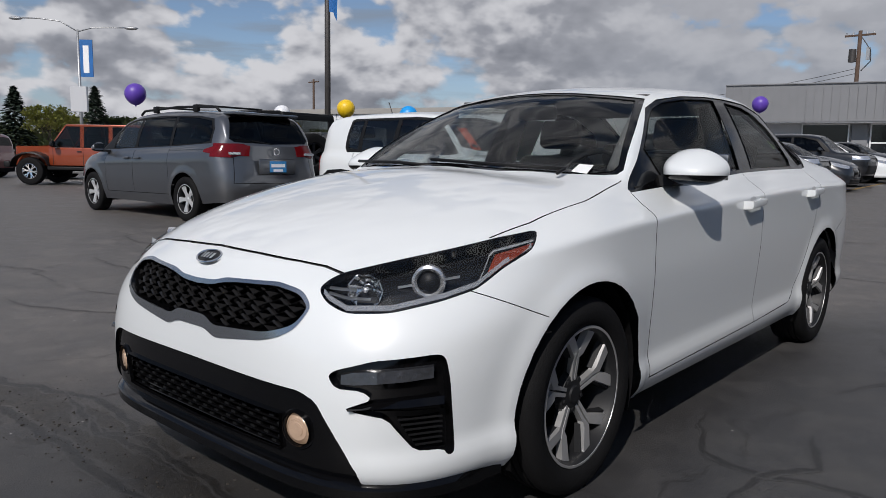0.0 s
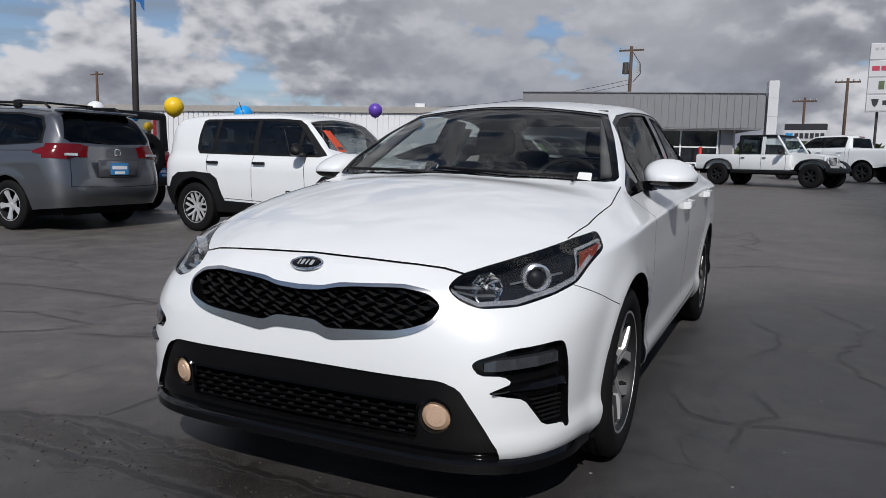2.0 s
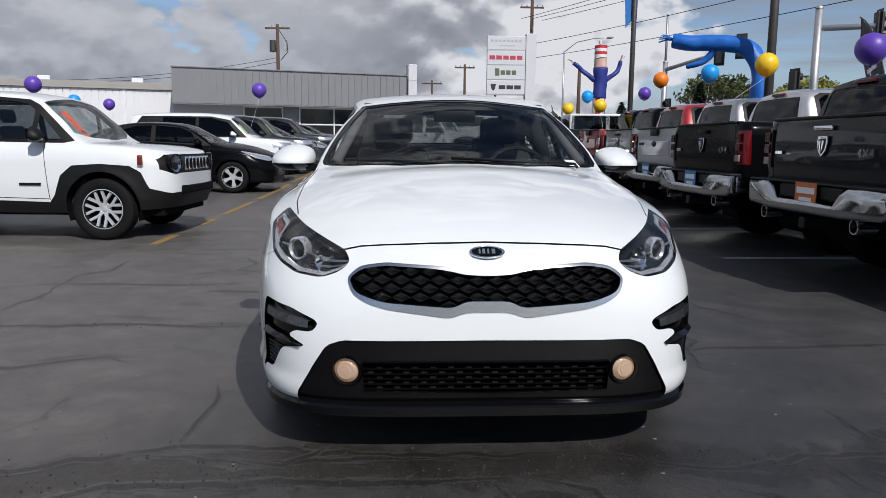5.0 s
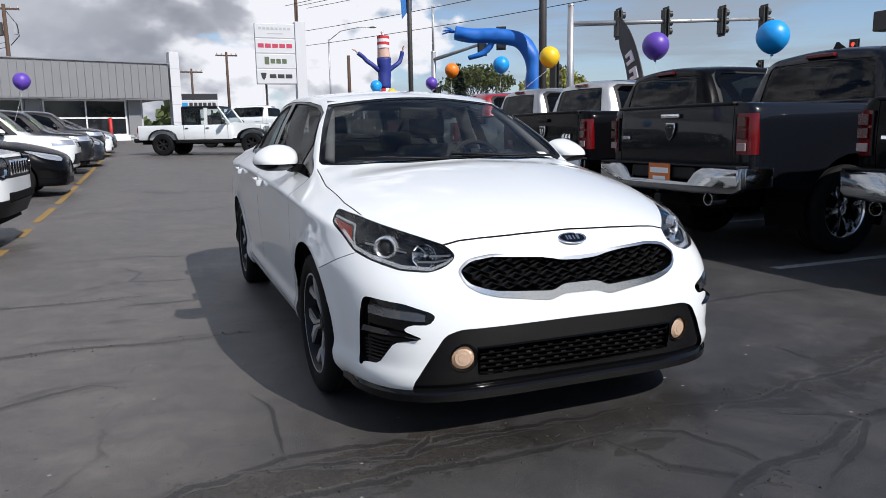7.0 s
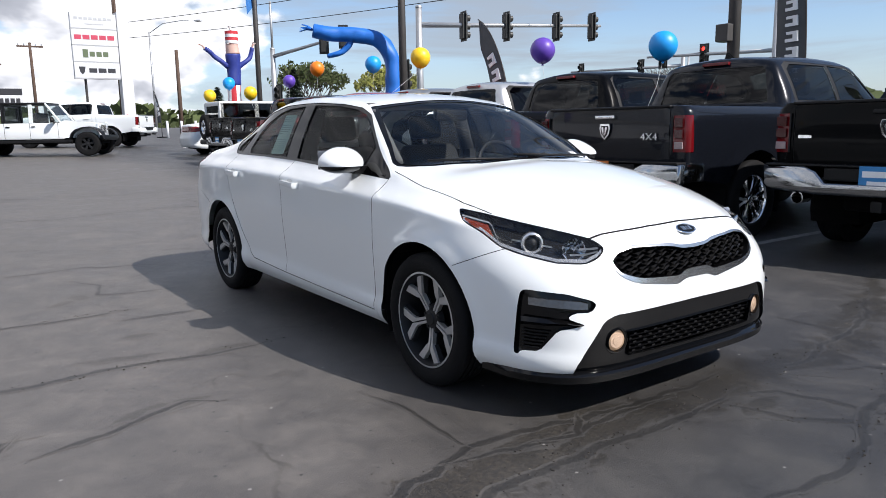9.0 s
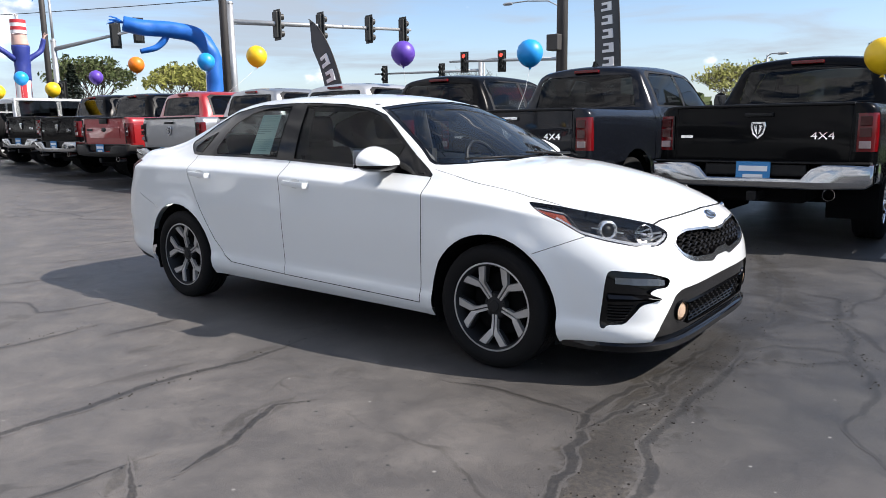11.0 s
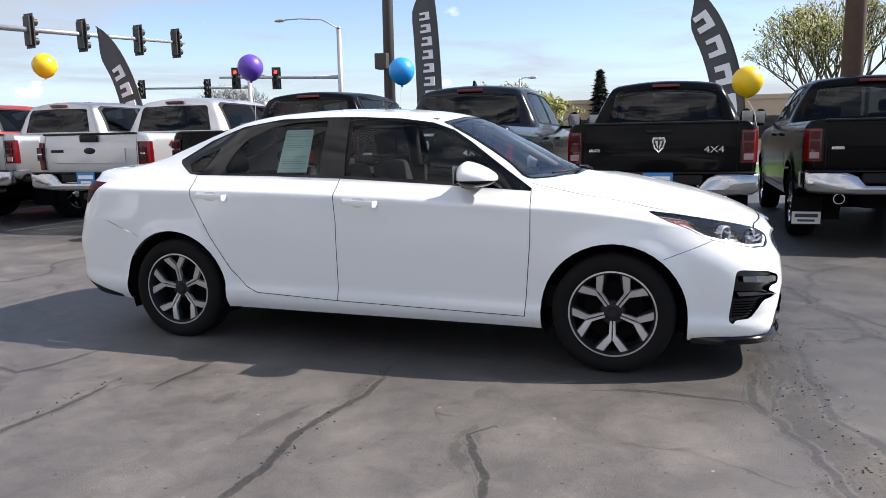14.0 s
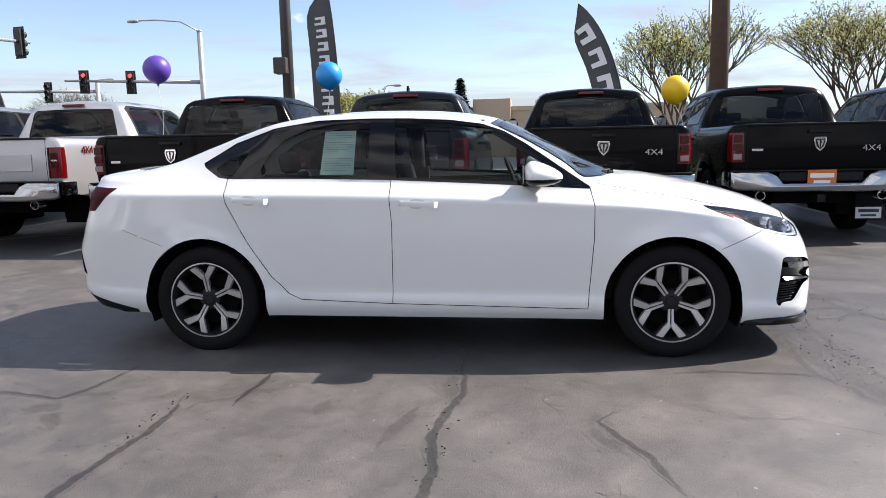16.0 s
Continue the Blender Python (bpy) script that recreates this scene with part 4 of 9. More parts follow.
    sh.region("rear_door", "side", [(-0.22, 0.303), (-0.76, 0.325), (-0.84, 0.359), (-0.94, 0.460), (-1.07, 0.662), (-1.19, 0.895), (-1.215, 1.06), (-0.23, 1.06), (-0.21, 0.755)], only=("body",))
    hood = [(1.13, -0.01), (1.10, 0.32), (1.02, 0.57), (0.90, 0.725), (1.2, 0.752), (1.5, 0.742), (1.66, 0.715), (1.78, 0.66), (1.90, 0.60), (2.03, 0.495), (2.058, 0.37), (2.075, 0.28), (2.085, 0.15), (2.088, -0.01)]
    sh.region("hood", "top", hood, only=("body",))
    sh.region("front_bumper", "front", [(-0.01, 0.79), (0.4, 0.79), (0.56, 0.70), (1.0, 0.735), (1.0, 0.1), (-0.01, 0.1)], only=("body",), lim=0.3)
    sh.region("front_bumper", "side", [(1.80, 0.71), (1.60, 0.615), (1.70, 0.5), (1.71, 0.1), (2.4, 0.1), (2.4, 0.71)], only=("body",), lim=-0.5)
    panels = ("body", "front_door", "rear_door", "hood", "front_bumper")
    sh.line("side", doors, 0.0045, only=panels)
    sh.line("side", [(-0.23, 1.02), (-0.21, 0.755), (-0.22, 0.303)], 0.0045, only=panels)
    sh.line("side", [(1.83, 0.705), (1.60, 0.615)], 0.003, only=panels)
    sh.line("side", [(-1.846, 0.743), (-1.60, 0.645)], 0.003, only=panels)
    sh.line("top", hood[3:7], 0.0045, only=panels)
    sh.line("front", [(0.50, 0.742), (0.44, 0.755), (0.355, 0.763), (0.2, 0.771), (-0.01, 0.776)], 0.005, only=panels)
    sh.line("top", [(-1.80, 0.58), (-2.0, 0.60), (-2.17, 0.60)], 0.005, only=panels)
    # fog lamp openings
    ring = lambda r, n=20: [(0.487 + r * math.cos(2 * math.pi * i / n), 0.340 + r * math.sin(2 * math.pi * i / n)) for i in range(n)]
    sh.region("fog_hole", "front", ring(0.047))

    sh.emit("body", M_WHITE, car, "glossy white body shell")
    sh.emit("hood", M_WHITE, car)
    sh.emit("front_bumper", M_WHITE, car)
    fd = sh.emit("front_door", M_WHITE, car, sides=True)
    rd = sh.emit("rear_door", M_WHITE, car, sides=True)
    sh.emit("shut_line", M_GAP, car, wall=False, split=True)
    sh.emit("window_trim", M_GLOSSB, car, "black window surround", sides=True)
    for nm in ("front_window", "rear_window", "quarter_window"):
        for o in sh.emit(nm, M_SIDEGLASS, car, sides=True, wall=False, part_name="window"):
            o.visible_shadow = False
    sh.emit("windshield_seal", M_GLOSSB, car)
    for o in sh.emit("windshield", M_GLASS, car, "tinted windscreen", wall=False) + sh.emit("backlight", M_GLASS, car, wall=False, part_name="rear_screen"):
        o.visible_shadow = False
    sh.emit("backlight_seal", M_GLOSSB, car)
    sh.emit("tail_lamp", M_DARKRED, car, "smoked red tail lamp", sides=True)
    sh.emit("rear_vent", M_GLOSSB, car, sides=True)
    sh.emit("rear_skirt", M_TRIM, car)
    sh.emit("grille_frame", M_FRAME, car, "satin silver grille surround")
    insert = sh.emit("lower_grille", M_GLOSSB, car, "gloss black lower bumper insert")[0]
    vents = sh.emit("corner_vent", M_GLOSSB, car, "black bumper corner vent", sides=True)

    # grille: a dark back and a lattice of slanted facets
    gr = new("grille")
    gr.parent = car
    tagged(gr, "black three-dimensional mesh grille")
    bm = bmesh.new()
    full = GRILLE_IN + [(-y, z) for y, z in reversed(GRILLE_IN[1:-1])]
    cols = []
    for i in range(41):
        y = -0.48 + 0.96 * i / 40
        cols.append([bm.verts.new((nose(min(abs(y), 0.47), z) - 0.065, y, z)) for z in (0.545, 0.60, 0.65, 0.715)])
    for a, b in zip(cols, cols[1:]):
        for q in range(3):
            bm.faces.new((a[q], b[q], b[q + 1], a[q + 1]))
    part("grille_back", bm, M_UNDER, gr)
    # facets
    rowh, colw = 0.029, 0.066
    bm = bmesh.new()
    for r in range(7):
        z = 0.575 + rowh * (r - 0.3)
        for k in range(-8, 9):
            y = (k + (0.5 if r % 2 else 0)) * colw
            if not Shell.inside((abs(y), z), [(-0.01, 0.668)] + GRILLE_IN + [(-0.01, 0.588)]):
                continue
            x = nose(min(abs(y), 0.46), z) - 0.012
            quad = [(-0.033, 0.0), (0.0, 0.0165), (0.033, 0.0), (0.0, -0.0165)]
            outer = [bm.verts.new((nose(min(abs(y + a), 0.46), z + b) - 0.020, y + a, z + b)) for a, b in quad]
            inner = [bm.verts.new((x - 0.036, y + a * 0.72, z + b * 0.62 - 0.002)) for a, b in quad]
            front = [bm.verts.new((nose(min(abs(y + a), 0.46), z + b) - 0.012, y + a * 0.90, z + b * 0.82)) for a, b in quad]
            for i in range(4):
                j = (i + 1) % 4
                bm.faces.new((outer[i], outer[j], front[j], front[i]))
                bm.faces.new((front[i], front[j], inner[j], inner[i]))
            bm.faces.new(inner)
    bmesh.ops.recalc_face_normals(bm, faces=bm.faces)
    part("grille_mesh", bm, M_GRILLE, gr)
    # flange round the opening
    bm = bmesh.new()
    prev = None
    for y, z in full + full[:1]:
        x = nose(min(abs(y), 0.47), z)
        cur = (bm.verts.new((x, y, z)), bm.verts.new((x - 0.05, y * 0.985, z)))
        if prev:
            bm.faces.new((prev[0], cur[0], cur[1], prev[1]))
        prev = cur
    part("grille_edge", bm, M_GLOSSB, gr)

    # lower air intake: bars and short uprights
    bm = bmesh.new()
    cols = []
    for i in range(31):
        y = -0.46 + 0.92 * i / 30
        cols.append([bm.verts.new((nose(abs(y), 0.32) - 0.075, y, z)) for z in (0.24, 0.39)])
    for a, b in zip(cols, cols[1:]):
        bm.faces.new((a[0], b[0], b[1], a[1]))
    part("intake_back", bm, M_UNDER, insert)
    for r in range(6):
        z = 0.270 + r * 0.0185
        bm = bmesh.new()
        prev = None
        for i in range(37):
            y = -0.43 + 0.86 * i / 36
            x = nose(abs(y), z) - 0.020
            cur = [bm.verts.new((x + dx, y, z + dz)) for dx, dz in ((0, -0.0028), (0.004, 0), (0, 0.0028), (-0.022, 0.0028), (-0.022, -0.0028))]
            if prev:
                for q in range(5):
                    bm.faces.new((prev[q], cur[q], cur[(q + 1) % 5], prev[(q + 1) % 5]))
            prev = cur
        bmesh.ops.recalc_face_normals(bm, faces=bm.faces)
        part("slat", bm, M_GLOSSB, insert)
    bm = bmesh.new()
    for r in range(5):
        z = 0.270 + r * 0.0185
        for k in range(-9, 10):
            y = (k + (0.5 if r % 2 else 0)) * 0.062
            if abs(y) < 0.42:
                x = nose(abs(y), z) - 0.022
                box(bm, x - 0.012, x + 0.001, y - 0.010, y + 0.010, z + 0.003, z + 0.009)
    part("intake_mesh", bm, M_TRIM, insert)

    for s in (1, -1):
        # fog lamp
        x = nose(0.487, 0.34) - 0.016
        fog = new("fog_lamp")
        fog.parent = car
        tagged(fog, "round lit fog lamp")
        m = pose(x, s * 0.487, 0.340, 0, 0, s * 14)
        part("fog_bezel", lathe([(0.062, -0.006), (0.054, 0.006), (0.046, 0.005), (0.044, -0.02)], 32, "X", m=m), M_GLOSSB, fog, smooth=True)
        part("fog_glass", lathe([(0.0, 0.012), (0.018, 0.0115), (0.019, 0.0095), (0.03, 0.009), (0.031, 0.0065), (0.040, 0.004), (0.044, -0.002)], 32, "X", m=m), M_FOG, fog, smooth=True, angle=60)

        # headlamp: housing behind the lens
        lamp = new("headlamp")
        lamp.parent = car
        tagged(lamp, "clear headlamp with projector and amber reflector")
        k = sh.names.index("headlamp")
        src = [f for f in sh.bm.faces if f[sh.rl] == k]
        for nm, dep, mat in (("lens", -0.002, M_LENS), ("housing", 0.05, M_LAMPIN)):
            bm = bmesh.new()
            idx = {}
            for f in src:
                vs = []
                for v in f.verts:
                    if v not in idx:
                        q = v.co - v[sh.nl] * dep
                        idx[v] = bm.verts.new((q.x, q.y * s, q.z))
                    vs.append(idx[v])
                bm.faces.new(vs if s > 0 else vs[::-1])
            if dep > 0:
                bot = {}
                for f in src:
                    for e in f.edges:
                        if sum(1 for g in e.link_faces if g[sh.rl] == k) == 1:
                            ids = []
                            for v in e.verts:
                                if v not in bot:
                                    q = v.co - v[sh.nl] * 0.002
                                    bot[v] = bm.verts.new((q.x, q.y * s, q.z))
                                ids.append(bot[v])
                            bm.faces.new((idx[e.verts[0]], idx[e.verts[1]], ids[1], ids[0]))
            o = part(nm, bm, mat, lamp, smooth=True)
            if nm == "lens":
                o.visible_shadow = False

        def on(u, z, back):
            p = corner(u, z) - W * back
            return Vector((p.x, p.y * s, p.z))
        # chrome edge along the bottom, amber corner, projector, main-beam bowl
        def strip(pts, h, back, mat, nm, thick=0.006):
            bm = bmesh.new()
            prev = None
            for (u, z) in pts:
                a, b = on(u, z, back), on(u, z + h, back + 0.004)
                c, d = on(u, z, back + thick), on(u, z + h, back + thick + 0.004)
                cur = [bm.verts.new(q) for q in (a, b, d, c)]
                if prev:
                    for q in range(4):
                        bm.faces.new((prev[q], cur[q], cur[(q + 1) % 4], prev[(q + 1) % 4]))
                prev = cur
            bmesh.ops.recalc_face_normals(bm, faces=bm.faces)
            part(nm, bm, mat, lamp, smooth=True)
        strip([(-0.968, 0.692), (-0.95, 0.677), (-0.90, 0.656), (-0.785, 0.661), (-0.65, 0.689), (-0.56, 0.715), (-0.485, 0.766), (-0.40, 0.806)], 0.011, 0.008, M_CLEARREF, "chrome_strip")
        strip([(-0.955, 0.702), (-0.92, 0.700), (-0.88, 0.700)], 0.006, 0.02, M_SATIN, "chrome_blade")
        strip([(-0.955, 0.690), (-0.90, 0.680), (-0.84, 0.680)], 0.005, 0.02, M_SATIN, "chrome_blade")
        bm = bmesh.new()
        pts = [(-0.540, 0.727), (-0.508, 0.790), (-0.45, 0.803), (-0.392, 0.816), (-0.402, 0.806), (-0.448, 0.783), (-0.488, 0.760)]
        vs = [bm.verts.new(on(u, z, 0.012)) for u, z in pts]
        bm.faces.new(vs)
        bmesh.ops.triangulate(bm, faces=bm.faces)
        part("amber_reflector", bm, M_AMBER, lamp, "amber side reflector")
        strip([(-0.556, 0.722), (-0.540, 0.752), (-0.524, 0.786), (-0.512, 0.796), (-0.45, 0.808), (-0.392, 0.820)], 0.005, 0.010, M_CLEARREF, "amber_edge")
        for nm, u, z, r, mat in (("projector", -0.690, 0.723, 0.046, M_SATIN), ("main_beam", -0.858, 0.700, 0.050, M_CLEARREF)):
            c = on(u, z, 0.034)
            rot = pose(0, 0, 0, 0, 0, s * 36)
            m = Matrix.Translation(c) @ rot
            if nm == "projector":
                part("projector_ring", lathe([(r, -0.03), (r, 0.0), (r - 0.007, 0.004), (r - 0.014, -0.004), (r - 0.014, -0.02)], 36, "X", m=m), M_CLEARREF, lamp, smooth=True)
                part("projector_lens", lathe([(0, 0.003), (0.014, 0.0), (0.026, -0.010), (0.031, -0.02)], 32, "X", m=m), M_DARKALLOY, lamp, smooth=True, angle=80)
                for d in (-1, 1):
                    bb = newbox(-0.012, -0.006, -0.085 if d < 0 else 0.046, -0.046 if d < 0 else 0.085, -0.003, 0.003, m=m @ pose(0, 0, 0, 12 * s, 0, 0))
                    part("lamp_blade", bb, M_SATIN, lamp)
            else:
                part("main_beam", lathe([(0.0, -0.040), (0.014, -0.037), (0.032, -0.022), (0.046, 0.0), (0.050, 0.003)], 9, "X", m=m), M_CHROME, lamp, smooth=False)
                part("bulb", lathe([(0, 0.0), (0.006, -0.004), (0.006, -0.03)], 12, "X", m=m), M_CLEARREF, lamp, smooth=True)

        # vent: daytime lamp, blade, lower mesh
        vent = vents[0] if s > 0 else vents[1]
        bm = bmesh.new()
        prev = None
        for u, z0, z1 in ((-0.668, 0.500, 0.528), (-0.74, 0.494, 0.524), (-0.81, 0.489, 0.519), (-0.87, 0.484, 0.515), (-0.903, 0.484, 0.506)):
            cur = [bm.verts.new(on(u, z, b)) for z, b in ((z0, -0.002), (z1, -0.001), (z1, 0.03), (z0, 0.03))]
            if prev:
                for q in range(4):
                    bm.faces.new((prev[q], cur[q], cur[(q + 1) % 4], prev[(q + 1) % 4]))
            prev = cur
        bmesh.ops.recalc_face_normals(bm, faces=bm.faces)
        part("day_lamp", bm, material("ribbed lamp lens", (0.045, 0.047, 0.052), 0.15, 0.3, coat=1.0, vary=0.3, grain=0.35, scale=60, fine=90), vent, "clear ribbed daytime lamp")
        bm = bmesh.new()
        prev = None
        for u, zz, h in ((-0.640, 0.432, 0.034), (-0.74, 0.432, 0.028), (-0.82, 0.430, 0.020), (-0.883, 0.421, 0.005)):
            cur = [bm.verts.new(on(u, z, b)) for z, b in ((zz - h / 2, 0.004), (zz, -0.014), (zz + h / 2, 0.004), (zz, 0.02))]
            if prev:
                for q in range(4):
                    bm.faces.new((prev[q], cur[q], cur[(q + 1) % 4], prev[(q + 1) % 4]))
            prev = cur
        bmesh.ops.recalc_face_normals(bm, faces=bm.faces)
        part("vent_blade", bm, M_GLOSSB, vent, smooth=True)
        bm = bmesh.new()
        for i in range(6):
            z = 0.322 + i * 0.014
            a, b = on(-0.645, z, 0.012), on(-0.712 - i * 0.009, z, 0.012)
            tube([a, b], 0.003, 6, bm=bm)
        part("vent_mesh", bm, M_TRIM, vent)

        # door handles
        for dx, dz, door in ((-0.055, 0.877, fd), (-1.04, 0.905, rd)):
            par = door[0] if s > 0 else door[1]
            y = flank(dx, dz)
            bm = bmesh.new()
            secs = []
            for i in range(13):
                t = -1 + 2 * i / 12
                px = dx + t * 0.112
                out = 0.036 if abs(t) < 0.75 else 0.036 - 0.030 * ((abs(t) - 0.75) / 0.25) ** 2
                hh = 0.0175 * (1 - 0.25 * max(0, -t) ** 3) + 0.004 * max(0, t) ** 2
                secs.append([bm.verts.new((px, s * (y + o), dz + q - 0.007 * t)) for o, q in ((out, -hh * 0.7), (out + 0.004, 0), (out, hh), (out - 0.014, hh), (out - 0.016, -hh * 0.7))])
            for a, b in zip(secs, secs[1:]):
                for q in range(5):
                    bm.faces.new((a[q], b[q], b[(q + 1) % 5], a[(q + 1) % 5]))
            bm.faces.new(secs[0])
            bm.faces.new(secs[-1])
            bmesh.ops.recalc_face_normals(bm, faces=bm.faces)
            part("door_handle", bm, M_WHITE, par, smooth=True)
            # flat disc behind the handle, its darker white stands in for recess shade
            bm = bmesh.new()
            bmesh.ops.create_uvsphere(bm, u_segments=20, v_segments=10, radius=1)
            for v in bm.verts:
                v.co = Vector((dx - 0.01 + v.co.x * 0.058, s * (y - 0.001 + v.co.y * 0.002), dz + 0.002 + v.co.z * 0.030))
            part("handle_cup", bm, M_CUP_SHADE, par, smooth=True)
        mirror_part(car, 0.590, s * 0.885, 1.040, M_WHITE, s, 0.235, 0.138, 0.235, 0.10)
        # wheels
        for ax in (1.35, -1.35):
            make_wheel(car, ax, s * 0.775, 0.316, 0.226, 0.205, "two_tone", spin=(36 if s < 0 else 0) if ax > 0 else -7 * s)
    for ax in (1.35, -1.35):
        add_liner(car, ax, 0.316, 0.380, 0.50, 0.845)

    # lip under the bumper
    bm = bmesh.new()
    prev = None
    angs = list(super_params(5.2, 44))
    for sgn, seq in ((1, angs), (-1, angs[::-1][1:])):
        for a in seq:
            p = sh.side("f", a, 0.0)
            if p.x < 1.70:
                continue
            t = min(1, max(0, (p.x - 1.70) / 0.15))
            out = Vector((p.x - 1.0, p.y * 0.9, 0)).normalized() * 0.022 * t
            q = Vector((p.x, p.y, p.z))
            cur = []
            for o, dz in ((-0.6, 0.034), (0.9, 0.030), (1.7, 0.012), (1.6, -0.016), (-1.5, -0.022)):
                r = q + out * o
                cur.append(bm.verts.new((r.x, r.y * sgn, r.z + dz)))
            if prev:
                for k in range(5):
                    bm.faces.new((prev[k], cur[k], cur[(k + 1) % 5], prev[(k + 1) % 5]))
            prev = cur
    bmesh.ops.recalc_face_normals(bm, faces=bm.faces)
    part("front_lip", bm, M_GLOSSB, car, "gloss black front lip", smooth=True)

    # emblem: plain dark oval with a bright rim
    em = new("emblem")
    em.parent = car
    tagged(em, "small dark oval emblem with a bright rim")
    tilt = pose(2.128, 0, 0.742, 0, 34, 0)
    rim = lathe([(1, 0), (1, 0.004), (0.90, 0.007), (0.86, 0.004)], 40, "Z")
    face = lathe([(0.87, 0.003), (0.5, 0.0045), (0, 0.005)], 40, "Z")
    for b in (rim, face):
        for v in b.verts:
            v.co = tilt @ Vector((v.co.x * 0.031, v.co.y * 0.062, v.co.z + 0.004))
    part("emblem_rim", rim, M_CHROME, em, smooth=True)
    part("emblem_face", face, M_GLOSSB, em, smooth=True)
    bm = bmesh.new()
    for y, wd in ((-0.026, 0.006), (-0.012, 0.010), (0.004, 0.006), (0.022, 0.012)):
        box(bm, -0.012, 0.012, y - wd / 2, y + wd / 2, 0.008, 0.011, m=tilt)
    part("emblem_bars", bm, M_CHROME, em)

    # floor, wipers, cabin
    bm = newbox(-2.05, 2.0, -0.70, 0.70, 0.19, 0.30, 0.05)
    part("underbody", bm, M_UNDER, car)
    # unseen tray added under the nose, keeps sun from leaking through the shell
    tray = [(1.6, 0.74), (2.0, 0.70), (2.10, 0.60), (2.13, 0.50)]
    part("nose_light_stop", plate(tray + [(x, -y) for x, y in reversed(tray)], 0.012, pose(0, 0, 0.208)), M_UNDER, car)
    bm = newbox(-1.9, 1.1, -0.70, 0.70, 0.30, 0.42)
    part("cabin_floor", bm, M_CABIN, car)
    prof = [(1.00, 0.955), (0.92, 0.965), (0.72, 0.970), (0.60, 0.955), (0.56, 0.90), (0.58, 0.72), (0.62, 0.42), (1.00, 0.42)]
    part("dashboard", plate(prof, 1.20, Matrix.Translation((0, 0.60, 0)) @ pose(0, 0, 0, 90, 0, 0)), M_CABIN, car)
    for y in (0.36, -0.36):
        seat(car, 0.02, y)
    bm = newbox(-0.95, -0.65, -0.62, 0.62, 0.40, 0.55, 0.05, 3)
    part("rear_bench", bm, M_CABIN, car, smooth=True)
    bm = newbox(-0.06, 0.06, -0.62, 0.62, 0, 0.56, 0.05, 3, m=pose(-0.98, 0, 0.5, 0, -22, 0))
    part("bench_back", bm, M_CABIN, car, smooth=True)
    for y in (0.38, -0.38):
        bm = newbox(-0.05, 0.05, -0.13, 0.13, 0, 0.15, 0.04, 3, m=pose(-1.20, y, 1.02, 0, -12, 0))
        part("head_rest", bm, M_CABIN, car, smooth=True)
    bm = newbox(-1.85, -1.16, -0.60, 0.60, 0.98, 1.0)
    part("parcel_shelf", bm, M_CABIN, car)
    st = lathe([(0.185 + 0.014 * math.cos(a), 0.014 * math.sin(a)) for a in [2 * math.pi * i / 8 for i in range(8)]], 36, "X", closed=True, m=pose(0.47, 0.36, 0.93, 0, -24, 0))
    part("steering_wheel", st, M_TRIM, car, smooth=True)
    part("steering_boss", newbox(-0.02, 0.04, -0.17, 0.17, -0.035, 0.05, 0.02, m=pose(0.47, 0.36, 0.93, 0, -24, 0)), M_TRIM, car, smooth=True)
    part("inner_mirror", newbox(-0.02, 0.02, -0.12, 0.12, -0.035, 0.035, 0.015, m=pose(0.40, 0, 1.275, 0, 10, 0)), M_TRIM, car, smooth=True)
    for y in (0.635, -0.635):
        s = 1 if y > 0 else -1
        part("pillar_lining", tube([(0.80, s * 0.64, 1.02), (0.56, s * 0.575, 1.17), (0.36, s * 0.525, 1.29)], 0.028, 8), M_CABINL, car, smooth=True)
        part("pillar_lining", newbox(-0.36, -0.20, s * 0.64 - 0.03, s * 0.64 + 0.03, 0.5, 1.04), M_CABIN, car)
        part("pillar_lining", tube([(-0.28, s * 0.66, 1.0), (-0.28, s * 0.56, 1.33)], 0.05, 8), M_CABIN, car, smooth=True)
        part("door_lining", newbox(-1.1, 0.85, s * 0.74 - 0.02, s * 0.74 + 0.02, 0.35, 0.965), M_CABIN, car)
    part("headliner", newbox(-1.05, 0.30, -0.52, 0.52, 1.335, 1.35, 0.004), M_CABINL, car)
    # cowl and wipers
    for pts in ([(1.02, 0.56, 1.035), (1.07, 0.30, 1.045), (1.06, -0.06, 1.060)], [(1.085, 0.02, 1.032), (1.06, -0.28, 1.045), (0.99, -0.58, 1.045)]):
        w = new("wiper")
        w.parent = car
        part("wiper_blade", tube([(x, y, z - 0.010) for x, y, z in pts], 0.007, 6), M_TRIM, w, smooth=True)
        part("wiper_arm", tube([(pts[0][0], pts[0][1], pts[0][2] - 0.010), (pts[0][0] + 0.05, pts[0][1], pts[0][2] - 0.026)], 0.007, 6), M_TRIM, w)
    bm = bmesh.new()
    top_z = lambda x, y: (tree.ray_cast(Vector((x, y, 3)), Vector((0, 0, -1)))[0] or Vector((0, 0, 1.03))).z
    quad = [(0.952, 0.548), (0.940, 0.606), (0.866, 0.592), (0.878, 0.536)]
    up, low = [[bm.verts.new((x, y, top_z(x, y) + d)) for x, y in quad] for d in (0.0022, 0.0008)]
    bm.faces.new(up)
    bm.faces.new(low[::-1])
    for i in range(4):
        bm.faces.new((up[i], low[i], low[(i + 1) % 4], up[(i + 1) % 4]))
    bmesh.ops.recalc_face_normals(bm, faces=bm.faces)
    part("window_sticker", bm, M_PAPERW, car, "small white sticker on the windscreen")
    # price sheet inside the rear window
    sheet = new("price_sheet")
    sheet.parent = car
    tagged(sheet, "pale green printed sheet in the rear side window")
